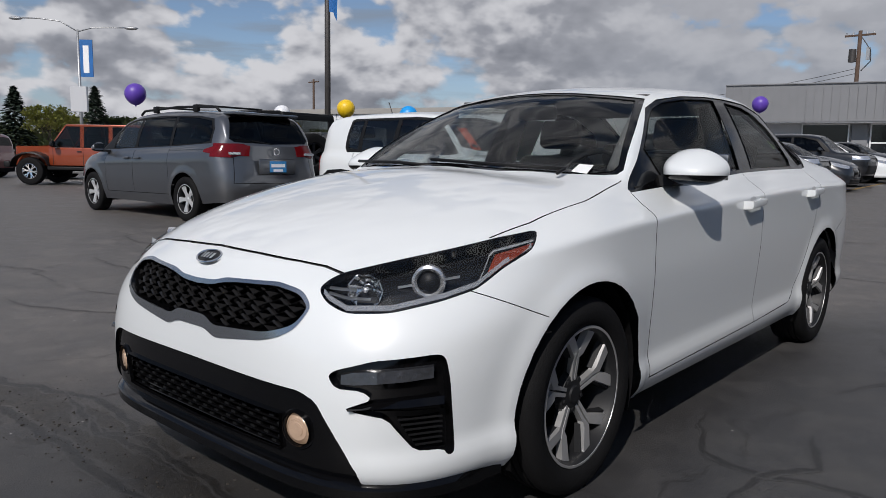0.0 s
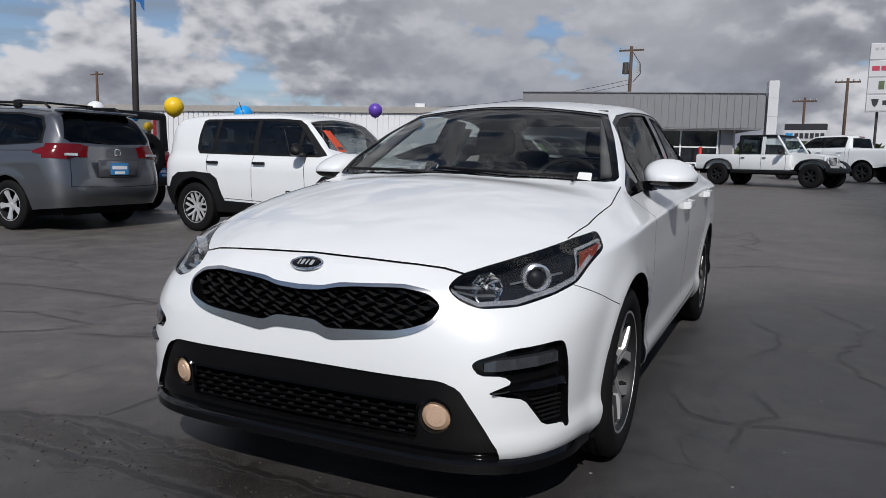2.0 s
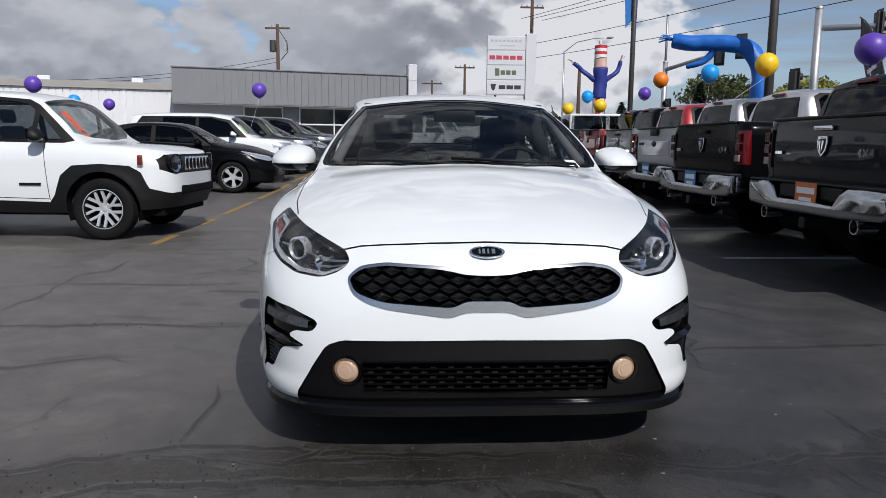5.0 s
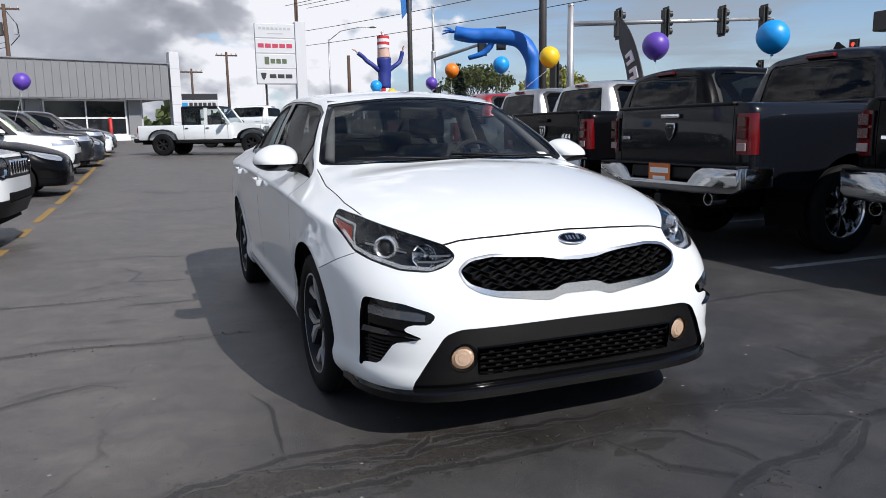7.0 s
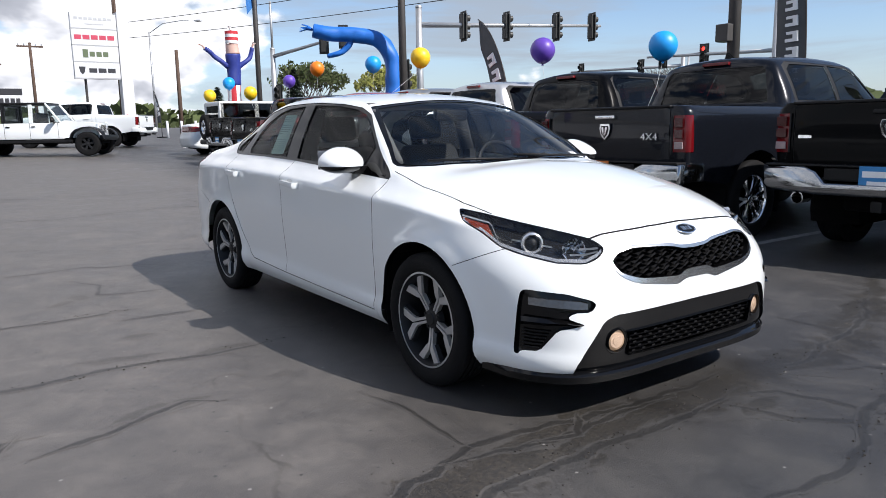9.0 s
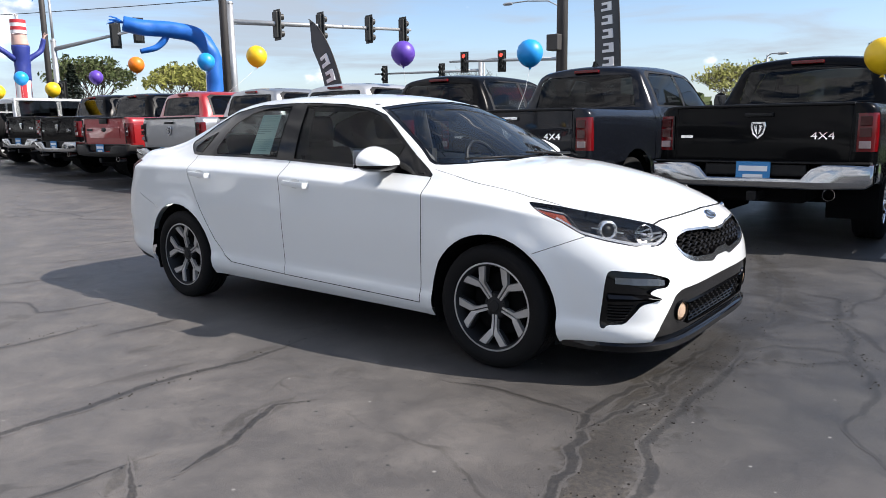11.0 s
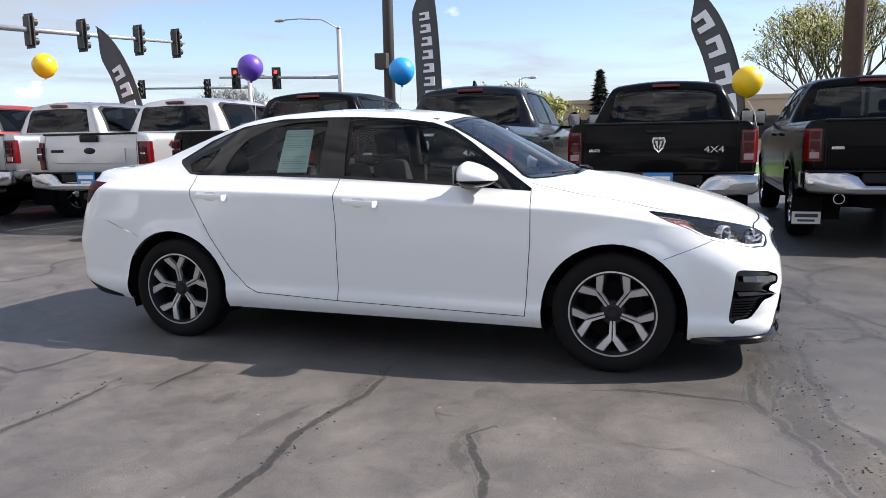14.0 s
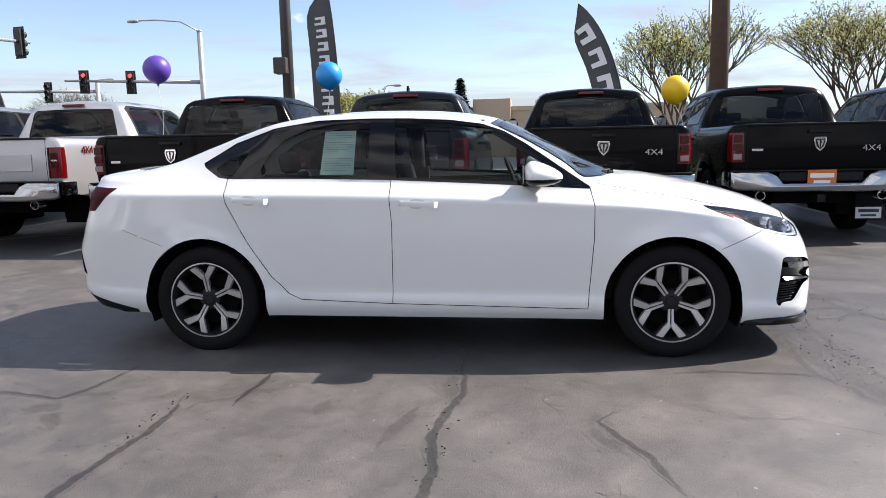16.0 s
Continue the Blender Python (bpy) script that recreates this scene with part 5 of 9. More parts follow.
    y0, y1 = flank(-0.55, 1.04), flank(-0.55, 1.30)
    quad = [(-0.655, 1.045), (-0.455, 1.045), (-0.455, 1.298), (-0.645, 1.298)]
    bm = bmesh.new()
    fr = [bm.verts.new((x, -(flank(x, z) - 0.012), z)) for x, z in quad]
    bk = [bm.verts.new((x, -(flank(x, z) - 0.0135), z)) for x, z in quad]
    bm.faces.new(fr)
    bm.faces.new(bk[::-1])
    for i in range(4):
        bm.faces.new((fr[i], fr[(i + 1) % 4], bk[(i + 1) % 4], bk[i]))
    part("sheet", bm, M_PAPERG, sheet)
    bm = bmesh.new()
    rnd = random.Random(4)
    for i in range(17):
        z = 1.285 - i * 0.0135
        if i in (3, 9, 10):
            continue
        xa, xb = -0.635, -0.635 + (0.165 if rnd.random() < 0.6 else rnd.uniform(0.06, 0.16))
        q = [(xa, z), (xb, z), (xb, z + 0.0024), (xa, z + 0.0024)]
        bm.faces.new([bm.verts.new((x, -(flank(x, zz) - 0.0105), zz)) for x, zz in q])
    part("print_lines", bm, M_FAINT, sheet)
    return car


white_sedan = build_sedan()

# ---- other vehicles ----


def text_part(txt, size, mat, parent, m, depth=0.004, name="lettering", label=""):
    """Raised letters in the built-in font, centred."""
    cu = bpy.data.curves.new(name, "FONT")
    cu.body, cu.size, cu.extrude, cu.align_x, cu.align_y = txt, size, depth, "CENTER", "CENTER"
    tmp = bpy.data.objects.new(name, cu)
    me = bpy.data.meshes.new_from_object(tmp)
    bpy.data.objects.remove(tmp)
    me.transform(m)
    me.materials.append(mat)
    ob = new(name, me)
    ob.parent = parent
    if label:
        tagged(ob, label)
    return ob


def dealer_plate(parent, m, mat, label):
    """A dealer's plate (in the x-y plane of m, facing +z): coloured board with bars for its writing."""
    pl = new("dealer_plate")
    pl.parent = parent
    tagged(pl, label)
    part("board", plate([(-0.155, -0.085), (0.155, -0.085), (0.155, 0.085), (-0.155, 0.085)], 0.006, m), mat, pl)
    bm = bmesh.new()
    box(bm, -0.13, 0.13, -0.005, 0.045, 0.006, 0.008, m=m)
    part("print_bar", bm, M_BARW, pl)
    part("print_bar", newbox(-0.09, 0.09, -0.072, -0.035, 0.006, 0.008, m=m), M_BARW, pl)
    part("plate_frame", newbox(-0.162, 0.162, -0.098, -0.082, 0.0, 0.012, m=m), M_TRIM, pl)
    return pl


PICKUP = dict(
    front_from=1.6, rear_from=-2.3, axles=(1.86, -1.70), tyre=0.405, arch=0.50, flare=0.02,
    w=[(0, 0.955), (0.25, 0.985), (0.6, 0.992), (0.85, 0.985), (0.96, 0.965), (1, 0.940)],
    xf=[(0, 2.82), (0.4, 2.90), (0.8, 2.88), (1, 2.76)], nf=[(0, 4.5), (1, 4.0)],
    xr=[(0, -2.86), (0.5, -2.88), (1, -2.87)], nr=[(0, 14), (1, 14)],
    zb=[(-2.9, 0.70), (-2.3, 0.60), (-1.0, 0.46), (1.2, 0.46), (2.4, 0.48), (2.9, 0.55)],
    zt=[(-2.9, 1.350), (-1.1, 1.345), (0.0, 1.335), (1.0, 1.325), (1.6, 1.30), (2.4, 1.24), (2.8, 1.17)],
    zc=[(-2.9, 1.362), (-1.16, 1.36), (-1.12, 1.40), (-1.04, 1.84), (-1.00, 1.895), (-0.8, 1.935), (-0.2, 1.955), (0.4, 1.935), (0.62, 1.90), (1.05, 1.60), (1.38, 1.385), (1.5, 1.36), (2.2, 1.33), (2.65, 1.25), (2.8, 1.17)],
    ry=[(-2.9, 0.86), (-1.16, 0.86), (-1.12, 0.80), (-1.02, 0.68), (-0.5, 0.695), (0.4, 0.690), (0.65, 0.705), (1.1, 0.775), (1.4, 0.80), (2.2, 0.70), (2.8, 0.5)],
    rz=[(-2.9, 1.362), (-1.16, 1.36), (-1.12, 1.39), (-1.04, 1.79), (-1.00, 1.845), (-0.8, 1.885), (-0.2, 1.905), (0.4, 1.885), (0.62, 1.85), (1.05, 1.55), (1.36, 1.36), (1.5, 1.345), (2.2, 1.31), (2.65, 1.24), (2.8, 1.17)],
    round=[(-2.9, 0.4), (-1.2, 0.4), (-1.0, 0.16), (1.0, 0.16), (1.4, 0.5), (2.8, 0.7)],
    bulge=[(-2.9, 0.0), (-1.1, 0.0), (-0.9, 0.03), (0.6, 0.03), (1.2, 0.0), (2.8, 0.0)],
)


def pickup(label, paint_mat, at, style="shield", bumper=M_BUMPER, plate_mat=None, wheel="chrome", badge="", group="pickups along the lot", flap=False, handle=False, roof_fin=False):
    car = thing("pickup_truck", label, "pickup truck", at, group)
    sh = Shell(PICKUP, 0.42)
    for ax in PICKUP["axles"]:
        sh.region("arch", "side", arch_poly(ax, 0.42, 0.49, 0.0, 16), lim=0.05)
    sh.region("bed_hole", "top", [(-2.76, -0.01), (-2.76, 0.82), (-1.22, 0.82), (-1.22, -0.01)], lim=0.5)
    # cab glass
    sh.region("side_trim", "side", [(-0.92, 1.40), (1.20, 1.365), (1.10, 1.46), (0.72, 1.74), (0.52, 1.83), (-0.80, 1.85), (-0.90, 1.80)], 0.003, lim=0.05)
    sh.region("side_glass", "side", [(0.06, 1.415), (1.00, 1.395), (0.98, 1.49), (0.68, 1.72), (0.5, 1.80), (0.06, 1.82)], 0.008, lim=0.05)
    sh.region("side_glass", "side", [(-0.02, 1.415), (-0.02, 1.82), (-0.74, 1.82), (-0.84, 1.76), (-0.86, 1.42)], 0.008, lim=0.05)
    sh.region("rear_glass", "rear", [(-0.01, 1.405), (0.70, 1.405), (0.70, 1.44), (0.625, 1.76), (0.585, 1.795), (-0.01, 1.805)], 0.006, lim=0.35)
    sh.region("windshield", "top", [(1.32, -0.01), (1.25, 0.5), (1.12, 0.74), (0.72, 0.665), (0.70, 0.3), (0.70, -0.01)], 0.004, lim=0.2)
    # tail
    gate = [(-0.01, 0.815), (0.775, 0.815), (0.785, 0.86), (0.785, 1.34), (-0.01, 1.34)]
    sh.region("tailgate", "rear", gate, only=("body",), lim=0.4)
    sh.line("rear", [(0.787, 0.815), (0.787, 1.345)], 0.008, only=("body", "tailgate"), lim=0.3)
    if style == "oval":
        lampz = (0.86, 1.24)
    else:
        lampz = (0.925, 1.265)
    sh.region("tail_lamp", "rear", [(0.832, lampz[0]), (1.2, lampz[0]), (1.2, lampz[1]), (0.832, lampz[1])], -0.006, lim=0.2)
    sh.region("tail_lamp", "side", [(-2.95, lampz[0]), (-2.78, lampz[0]), (-2.79, lampz[1]), (-2.95, lampz[1])], -0.006, lim=0.05)
    sh.line("side", [(-1.12, 1.34), (-1.12, 0.5)], 0.014, only=("body",))
    for xx in (1.10, 0.02, -0.95):
        sh.line("side", [(xx, 1.36), (xx, 0.55)], 0.010, only=("body",))
    sh.line("side", [(-0.95, 0.56), (1.10, 0.56)], 0.010, only=("body",))
    sh.region("grille", "front", [(-0.01, 1.12), (0.55, 1.12), (0.5, 0.78), (-0.01, 0.78)], 0.03)
    sh.region("headlamp", "front", [(0.60, 1.10), (0.95, 1.10), (0.95, 0.90), (0.58, 0.90)], 0.0)
    sh.emit("body", paint_mat, car)
    sh.emit("side_trim", M_TRIM, car, sides=True)
    for nm in ("side_glass", "rear_glass", "windshield"):
        for o in sh.emit(nm, M_PRIVACY if nm != "windshield" else M_GLASS, car, wall=False, sides=nm == "side_glass", part_name="window"):
            o.visible_shadow = False
    tg = sh.emit("tailgate", paint_mat, car)[0]
    sh.emit("shut_line", M_GAP, car, wall=False, split=True)
    lamps = sh.emit("tail_lamp", M_REDLENS, car, "red tail lamp", sides=True)
    sh.emit("grille", M_CHROME, car)
    sh.emit("headlamp", M_CLEARREF, car, sides=True)
    for s in (1, -1):
        # clear reversing lamp and dark lamp frame
        z0 = lampz[0] + 0.03
        for za, zb in ((z0 + 0.10, z0 + 0.18), (z0 + 0.20, z0 + 0.285)):
            part("lamp_cell", newbox(-2.897, -2.880, min(s * 0.852, s * 0.945), max(s * 0.852, s * 0.945), za, zb, 0.004), M_CELL, lamps[0 if s > 0 else 1], "dark red inner cell")
        part("lamp_edge", newbox(-2.889, -2.870, min(s * 0.814, s * 0.831), max(s * 0.814, s * 0.831), lampz[0], lampz[1], 0.003), M_TRIM, lamps[0 if s > 0 else 1])
        if style == "oval":
            part("reversing_lamp", newbox(-2.895, -2.880, min(s * 0.86, s * 0.93), max(s * 0.86, s * 0.93), 1.0, 1.13, 0.004), M_CLEARREF, car)
        else:
            part("reversing_lamp", newbox(-2.895, -2.880, min(s * 0.852, s * 0.945), max(s * 0.852, s * 0.945), z0, z0 + 0.065, 0.004), M_REVERSE, car)
        for ax in PICKUP["axles"]:
            make_wheel(car, ax, s * 0.84, 0.405, 0.255, 0.27, wheel, spin=17 * s + 40 * ax)
        mirror_part(car, 0.86, s * 1.13, 1.47, M_BLACKP if paint_mat in (M_BLACKP, M_NAVY) else M_CHROME, s, 0.20, 0.26, 0.16, 0.16)
        for dx in (0.18, -0.72):
            part("door_handle", newbox(dx - 0.11, dx + 0.11, min(s * 0.99, s * 1.02), max(s * 0.99, s * 1.02), 1.19, 1.225, 0.008), paint_mat, car, smooth=True)
    for ax in PICKUP["axles"]:
        add_liner(car, ax, 0.42, 0.50, 0.50, 0.955)
    # bed
    bm = bmesh.new()
    box(bm, -2.78, -1.20, -0.80, 0.80, 0.78, 0.80)
    box(bm, -2.80, -2.76, -0.82, 0.82, 0.80, 1.33)
    box(bm, -1.22, -1.18, -0.82, 0.82, 0.80, 1.33)
    box(bm, -2.78, -1.20, 0.81, 0.83, 0.80, 1.33)
    box(bm, -2.78, -1.20, -0.83, -0.81, 0.80, 1.33)
    part("bed_liner", bm, M_TRIM, car)
    part("tailgate_cap", newbox(-2.905, -2.78, -0.80, 0.80, 1.338, 1.366, 0.012), M_TRIM if style != "oval" else M_TRIM, tg, smooth=True)
    if style == "oval":
        part("tailgate_step", newbox(-2.893, -2.878, -0.60, 0.60, 0.95, 1.16, 0.006), paint_mat, tg)
    # frame, axle, spare
    part("chassis", newbox(-2.7, 2.6, -0.42, 0.42, 0.42, 0.62, 0.04), M_UNDER, car)
    part("rear_axle", tube([(-1.70, -0.74, 0.40), (-1.70, 0.74, 0.40)], 0.06, 10), M_UNDER, car)
    # bumper with a stepped middle
    b = new("rear_bumper")
    b.parent = car
    tagged(b, "bright chrome rear bumper" if bumper is M_BUMPER else "rear bumper")
    outline = [(-1.0, 0.815), (-0.60, 0.815), (-0.50, 0.775), (-0.42, 0.680), (0.42, 0.680), (0.50, 0.775), (0.60, 0.815), (1.0, 0.815), (1.0, 0.640), (0.94, 0.600), (0.52, 0.580), (-0.52, 0.580), (-0.94, 0.600), (-1.0, 0.640)]
    bm = plate([(y, z) for y, z in outline], 0.10, Matrix.Translation((-2.94, 0, 0)) @ Matrix(((0, 0, -1, 0), (1, 0, 0, 0), (0, 1, 0, 0), (0, 0, 0, 1))), bevel=0.03)
    for v in bm.verts:
        v.co.x += 0.16 * max(0, abs(v.co.y) - 0.72) ** 1.5 * 2
    part("bumper_bar", bm, bumper, b, smooth=True, angle=50)
    for s in (1, -1):
        part("bumper_end", newbox(-2.93, -2.62, s * 0.985 - 0.02, s * 0.985 + 0.02, 0.64, 0.815, 0.015), bumper, b, smooth=True)
    part("bumper_step", newbox(-2.98, -2.86, -0.46, 0.46, 0.695, 0.81, 0.02), M_TRIM, b)
    part("bumper_top", newbox(-3.0, -2.86, -0.97, 0.97, 0.815, 0.832, 0.006), M_TRIM, b)
    part("hitch", newbox(-3.02, -2.7, -0.045, 0.045, 0.46, 0.55, 0.008), M_TRIM, b)
    m_back = Matrix(((0, 0, -1, 0), (-1, 0, 0, 0), (0, 1, 0, 0), (0, 0, 0, 1)))
    if plate_mat:
        dealer_plate(car, Matrix.Translation((-3.0, 0, 0.745)) @ m_back, plate_mat, "blue dealer plate" if plate_mat is M_PLATEB else "orange dealer plate")
    gx = -2.888
    if style == "shield":
        shield = [(-0.062, 0.075), (0.062, 0.075), (0.072, 0.03), (0.050, -0.045), (0.0, -0.092), (-0.050, -0.045), (-0.072, 0.03)]
        em = new("emblem")
        em.parent = tg
        part("shield", plate(shield, 0.014, Matrix.Translation((gx, 0, 1.125)) @ m_back, bevel=0.005), M_CHROME, em, "bright shield emblem")
        part("shield_face", plate([(x * 0.72, y * 0.72) for x, y in shield], 0.017, Matrix.Translation((gx, 0, 1.125)) @ m_back), M_DARKALLOY, em)
        bm = bmesh.new()
        for s in (1, -1):
            plate([(s * 0.006, -0.05), (s * 0.024, -0.012), (s * 0.040, 0.036), (s * 0.010, 0.044)], 0.021, Matrix.Translation((gx, 0, 1.125)) @ m_back, bm=bm)
        part("shield_relief", bm, M_CHROME, em)
        if badge:
            text_part(badge, 0.095, M_CHROME, tg, Matrix.Translation((gx - 0.006, -0.56, 1.065)) @ m_back @ Matrix.Diagonal((1.25, 1, 1, 1)), label="chrome badge")
            part("name_bar", newbox(gx - 0.010, gx, 0.62, 0.74, 1.048, 1.078, 0.003), M_CHROME, tg, "small chrome badge")
        part("tail_handle", newbox(gx - 0.020, gx + 0.01, -0.13, 0.13, 1.245, 1.285, 0.010), M_CHROME if handle else M_TRIM, tg, smooth=True)
    else:
        bm = lathe([(0, 0.012), (0.8, 0.010), (1.0, 0.0)], 32, "Z")
        for v in bm.verts:
            v.co = Matrix.Translation((gx - 0.004, 0, 1.12)) @ m_back @ Vector((v.co.x * 0.105, v.co.y * 0.045, v.co.z))
        part("oval_emblem", bm, M_DARKALLOY, tg, "dark oval emblem", smooth=True)
        part("name_bar", newbox(gx - 0.014, gx, 0.46, 0.68, 1.10, 1.14, 0.003), M_DARKALLOY, tg)
        part("tail_handle", newbox(gx - 0.022, gx + 0.01, -0.15, 0.15, 1.24, 1.335, 0.012), M_TRIM, tg, smooth=True)
        if badge:
            side = Matrix.Translation((-2.35, -1.006, 1.20)) @ Matrix(((1, 0, 0, 0), (0, 0, -1, 0), (0, 1, 0, 0), (0, 0, 0, 1)))
            text_part(badge, 0.14, M_REDLENS if badge == "4X4" else M_BARW, car, side, label="decal on the bed side")
            side = Matrix.Translation((-2.35, 1.006, 1.20)) @ Matrix(((-1, 0, 0, 0), (0, 0, 1, 0), (0, 1, 0, 0), (0, 0, 0, 1)))
            text_part(badge, 0.14, M_REDLENS if badge == "4X4" else M_BARW, car, side, label="decal on the bed side")
    # third brake lamp, exhausts, flaps
    part("brake_lamp", newbox(-1.055, -1.00, -0.17, 0.17, 1.838, 1.876, 0.008), M_REDLENS, car, "high red brake lamp")
    if roof_fin:
        part("roof_fin", plate([(-0.10, 0), (0.08, 0), (-0.06, 0.07)], 0.03, Matrix.Translation((-0.75, 0.015, 1.93)) @ pose(0, 0, 0, 90, 0, 0)), M_BLACKP, car)
    for s in ((1, -1) if style == "shield" else (-1,)):
        part("exhaust_tip", lathe([(0.05, 0.0), (0.055, -0.16), (0.048, -0.16), (0.046, -0.02)], 20, "X", m=pose(-2.84, s * 0.66, 0.54)), M_CHROME, car, smooth=True)
    if flap:
        for s in (1, -1):
            fl = new("mud_flap")
            fl.parent = car
            tagged(fl, "mud flap with a pale printed panel")
            part("flap", newbox(-2.24, -2.225, s * 0.85 - 0.16, s * 0.85 + 0.16, 0.17, 0.50, 0.004), M_RUBBER, fl)
            part("panel", newbox(-2.246, -2.24, s * 0.85 - 0.15, s * 0.85 + 0.15, 0.19, 0.33), M_PAPERW, fl)
            part("print_bar", newbox(-2.249, -2.246, s * 0.85 - 0.12, s * 0.85 + 0.12, 0.265, 0.305), M_INK, fl)
            part("print_bar", newbox(-2.249, -2.246, s * 0.85 - 0.09, s * 0.85 + 0.09, 0.215, 0.240), M_INK, fl)
    # cabin
    part("cab_floor", newbox(-0.95, 1.3, -0.85, 0.85, 0.62, 0.72), M_CABIN, car)
    part("dashboard", newbox(0.78, 1.30, -0.80, 0.80, 0.7, 1.36, 0.05), M_CABIN, car)
    part("rear_bench", newbox(-0.86, -0.66, -0.75, 0.75, 0.8, 1.42, 0.06), M_CABIN, car)
    for y in (0.42, -0.42):
        part("front_seat", newbox(-0.05, 0.12, y - 0.26, y + 0.26, 0.8, 1.48, 0.06), M_CABIN, car)
        part("head_rest", newbox(-0.02, 0.08, y - 0.13, y + 0.13, 1.49, 1.66, 0.04), M_CABIN, car)
        part("head_rest", newbox(-0.80, -0.72, y - 0.12, y + 0.12, 1.44, 1.56, 0.03), M_CABIN, car)
    return car


HATCH = dict(
    front_from=0.95, rear_from=-1.2, axles=(1.285, -1.285), tyre=0.345, arch=0.42, flare=0.02,
    w=[(0, 0.84), (0.2, 0.875), (0.5, 0.895), (0.75, 0.895), (0.9, 0.875), (1, 0.83)],
    xf=[(0, 2.02), (0.3, 2.08), (0.7, 2.08), (1, 2.00)], nf=[(0, 5), (1, 5)],
    xr=[(0, -1.96), (0.3, -2.03), (0.8, -2.01), (1, -1.98)], nr=[(0, 6), (1, 6)],
    zb=[(-2.1, 0.38), (-1.0, 0.30), (1.0, 0.30), (2.1, 0.36)],
    zt=[(-2.1, 1.12), (-1.0, 1.085), (0.8, 1.065), (1.4, 1.045), (2.0, 0.985)],
    zc=[(-1.98, 1.12), (-1.96, 1.20), (-1.86, 1.56), (-1.74, 1.645), (-1.2, 1.685), (-0.4, 1.692), (0.2, 1.665), (0.5, 1.62), (0.8, 1.38), (1.10, 1.105), (1.25, 1.085), (1.7, 1.055), (2.0, 0.985)],
    ry=[(-2.06, 0.74), (-1.9, 0.66), (-1.6, 0.655), (0.4, 0.655), (0.6, 0.67), (1.05, 0.76), (1.3, 0.74), (2.0, 0.6)],
    rz=[(-1.98, 1.12), (-1.96, 1.18), (-1.86, 1.52), (-1.74, 1.60), (-1.2, 1.64), (-0.4, 1.645), (0.2, 1.62), (0.5, 1.575), (0.8, 1.34), (1.08, 1.085), (1.25, 1.075), (1.7, 1.045), (2.0, 0.985)],
    round=[(-2.1, 0.4), (-1.7, 0.18), (0.8, 0.16), (1.1, 0.5), (2.0, 0.6)],
    bulge=[(-2.1, 0.0), (-1.6, 0.03), (0.5, 0.03), (1.0, 0.0), (2.0, 0.0)],
)


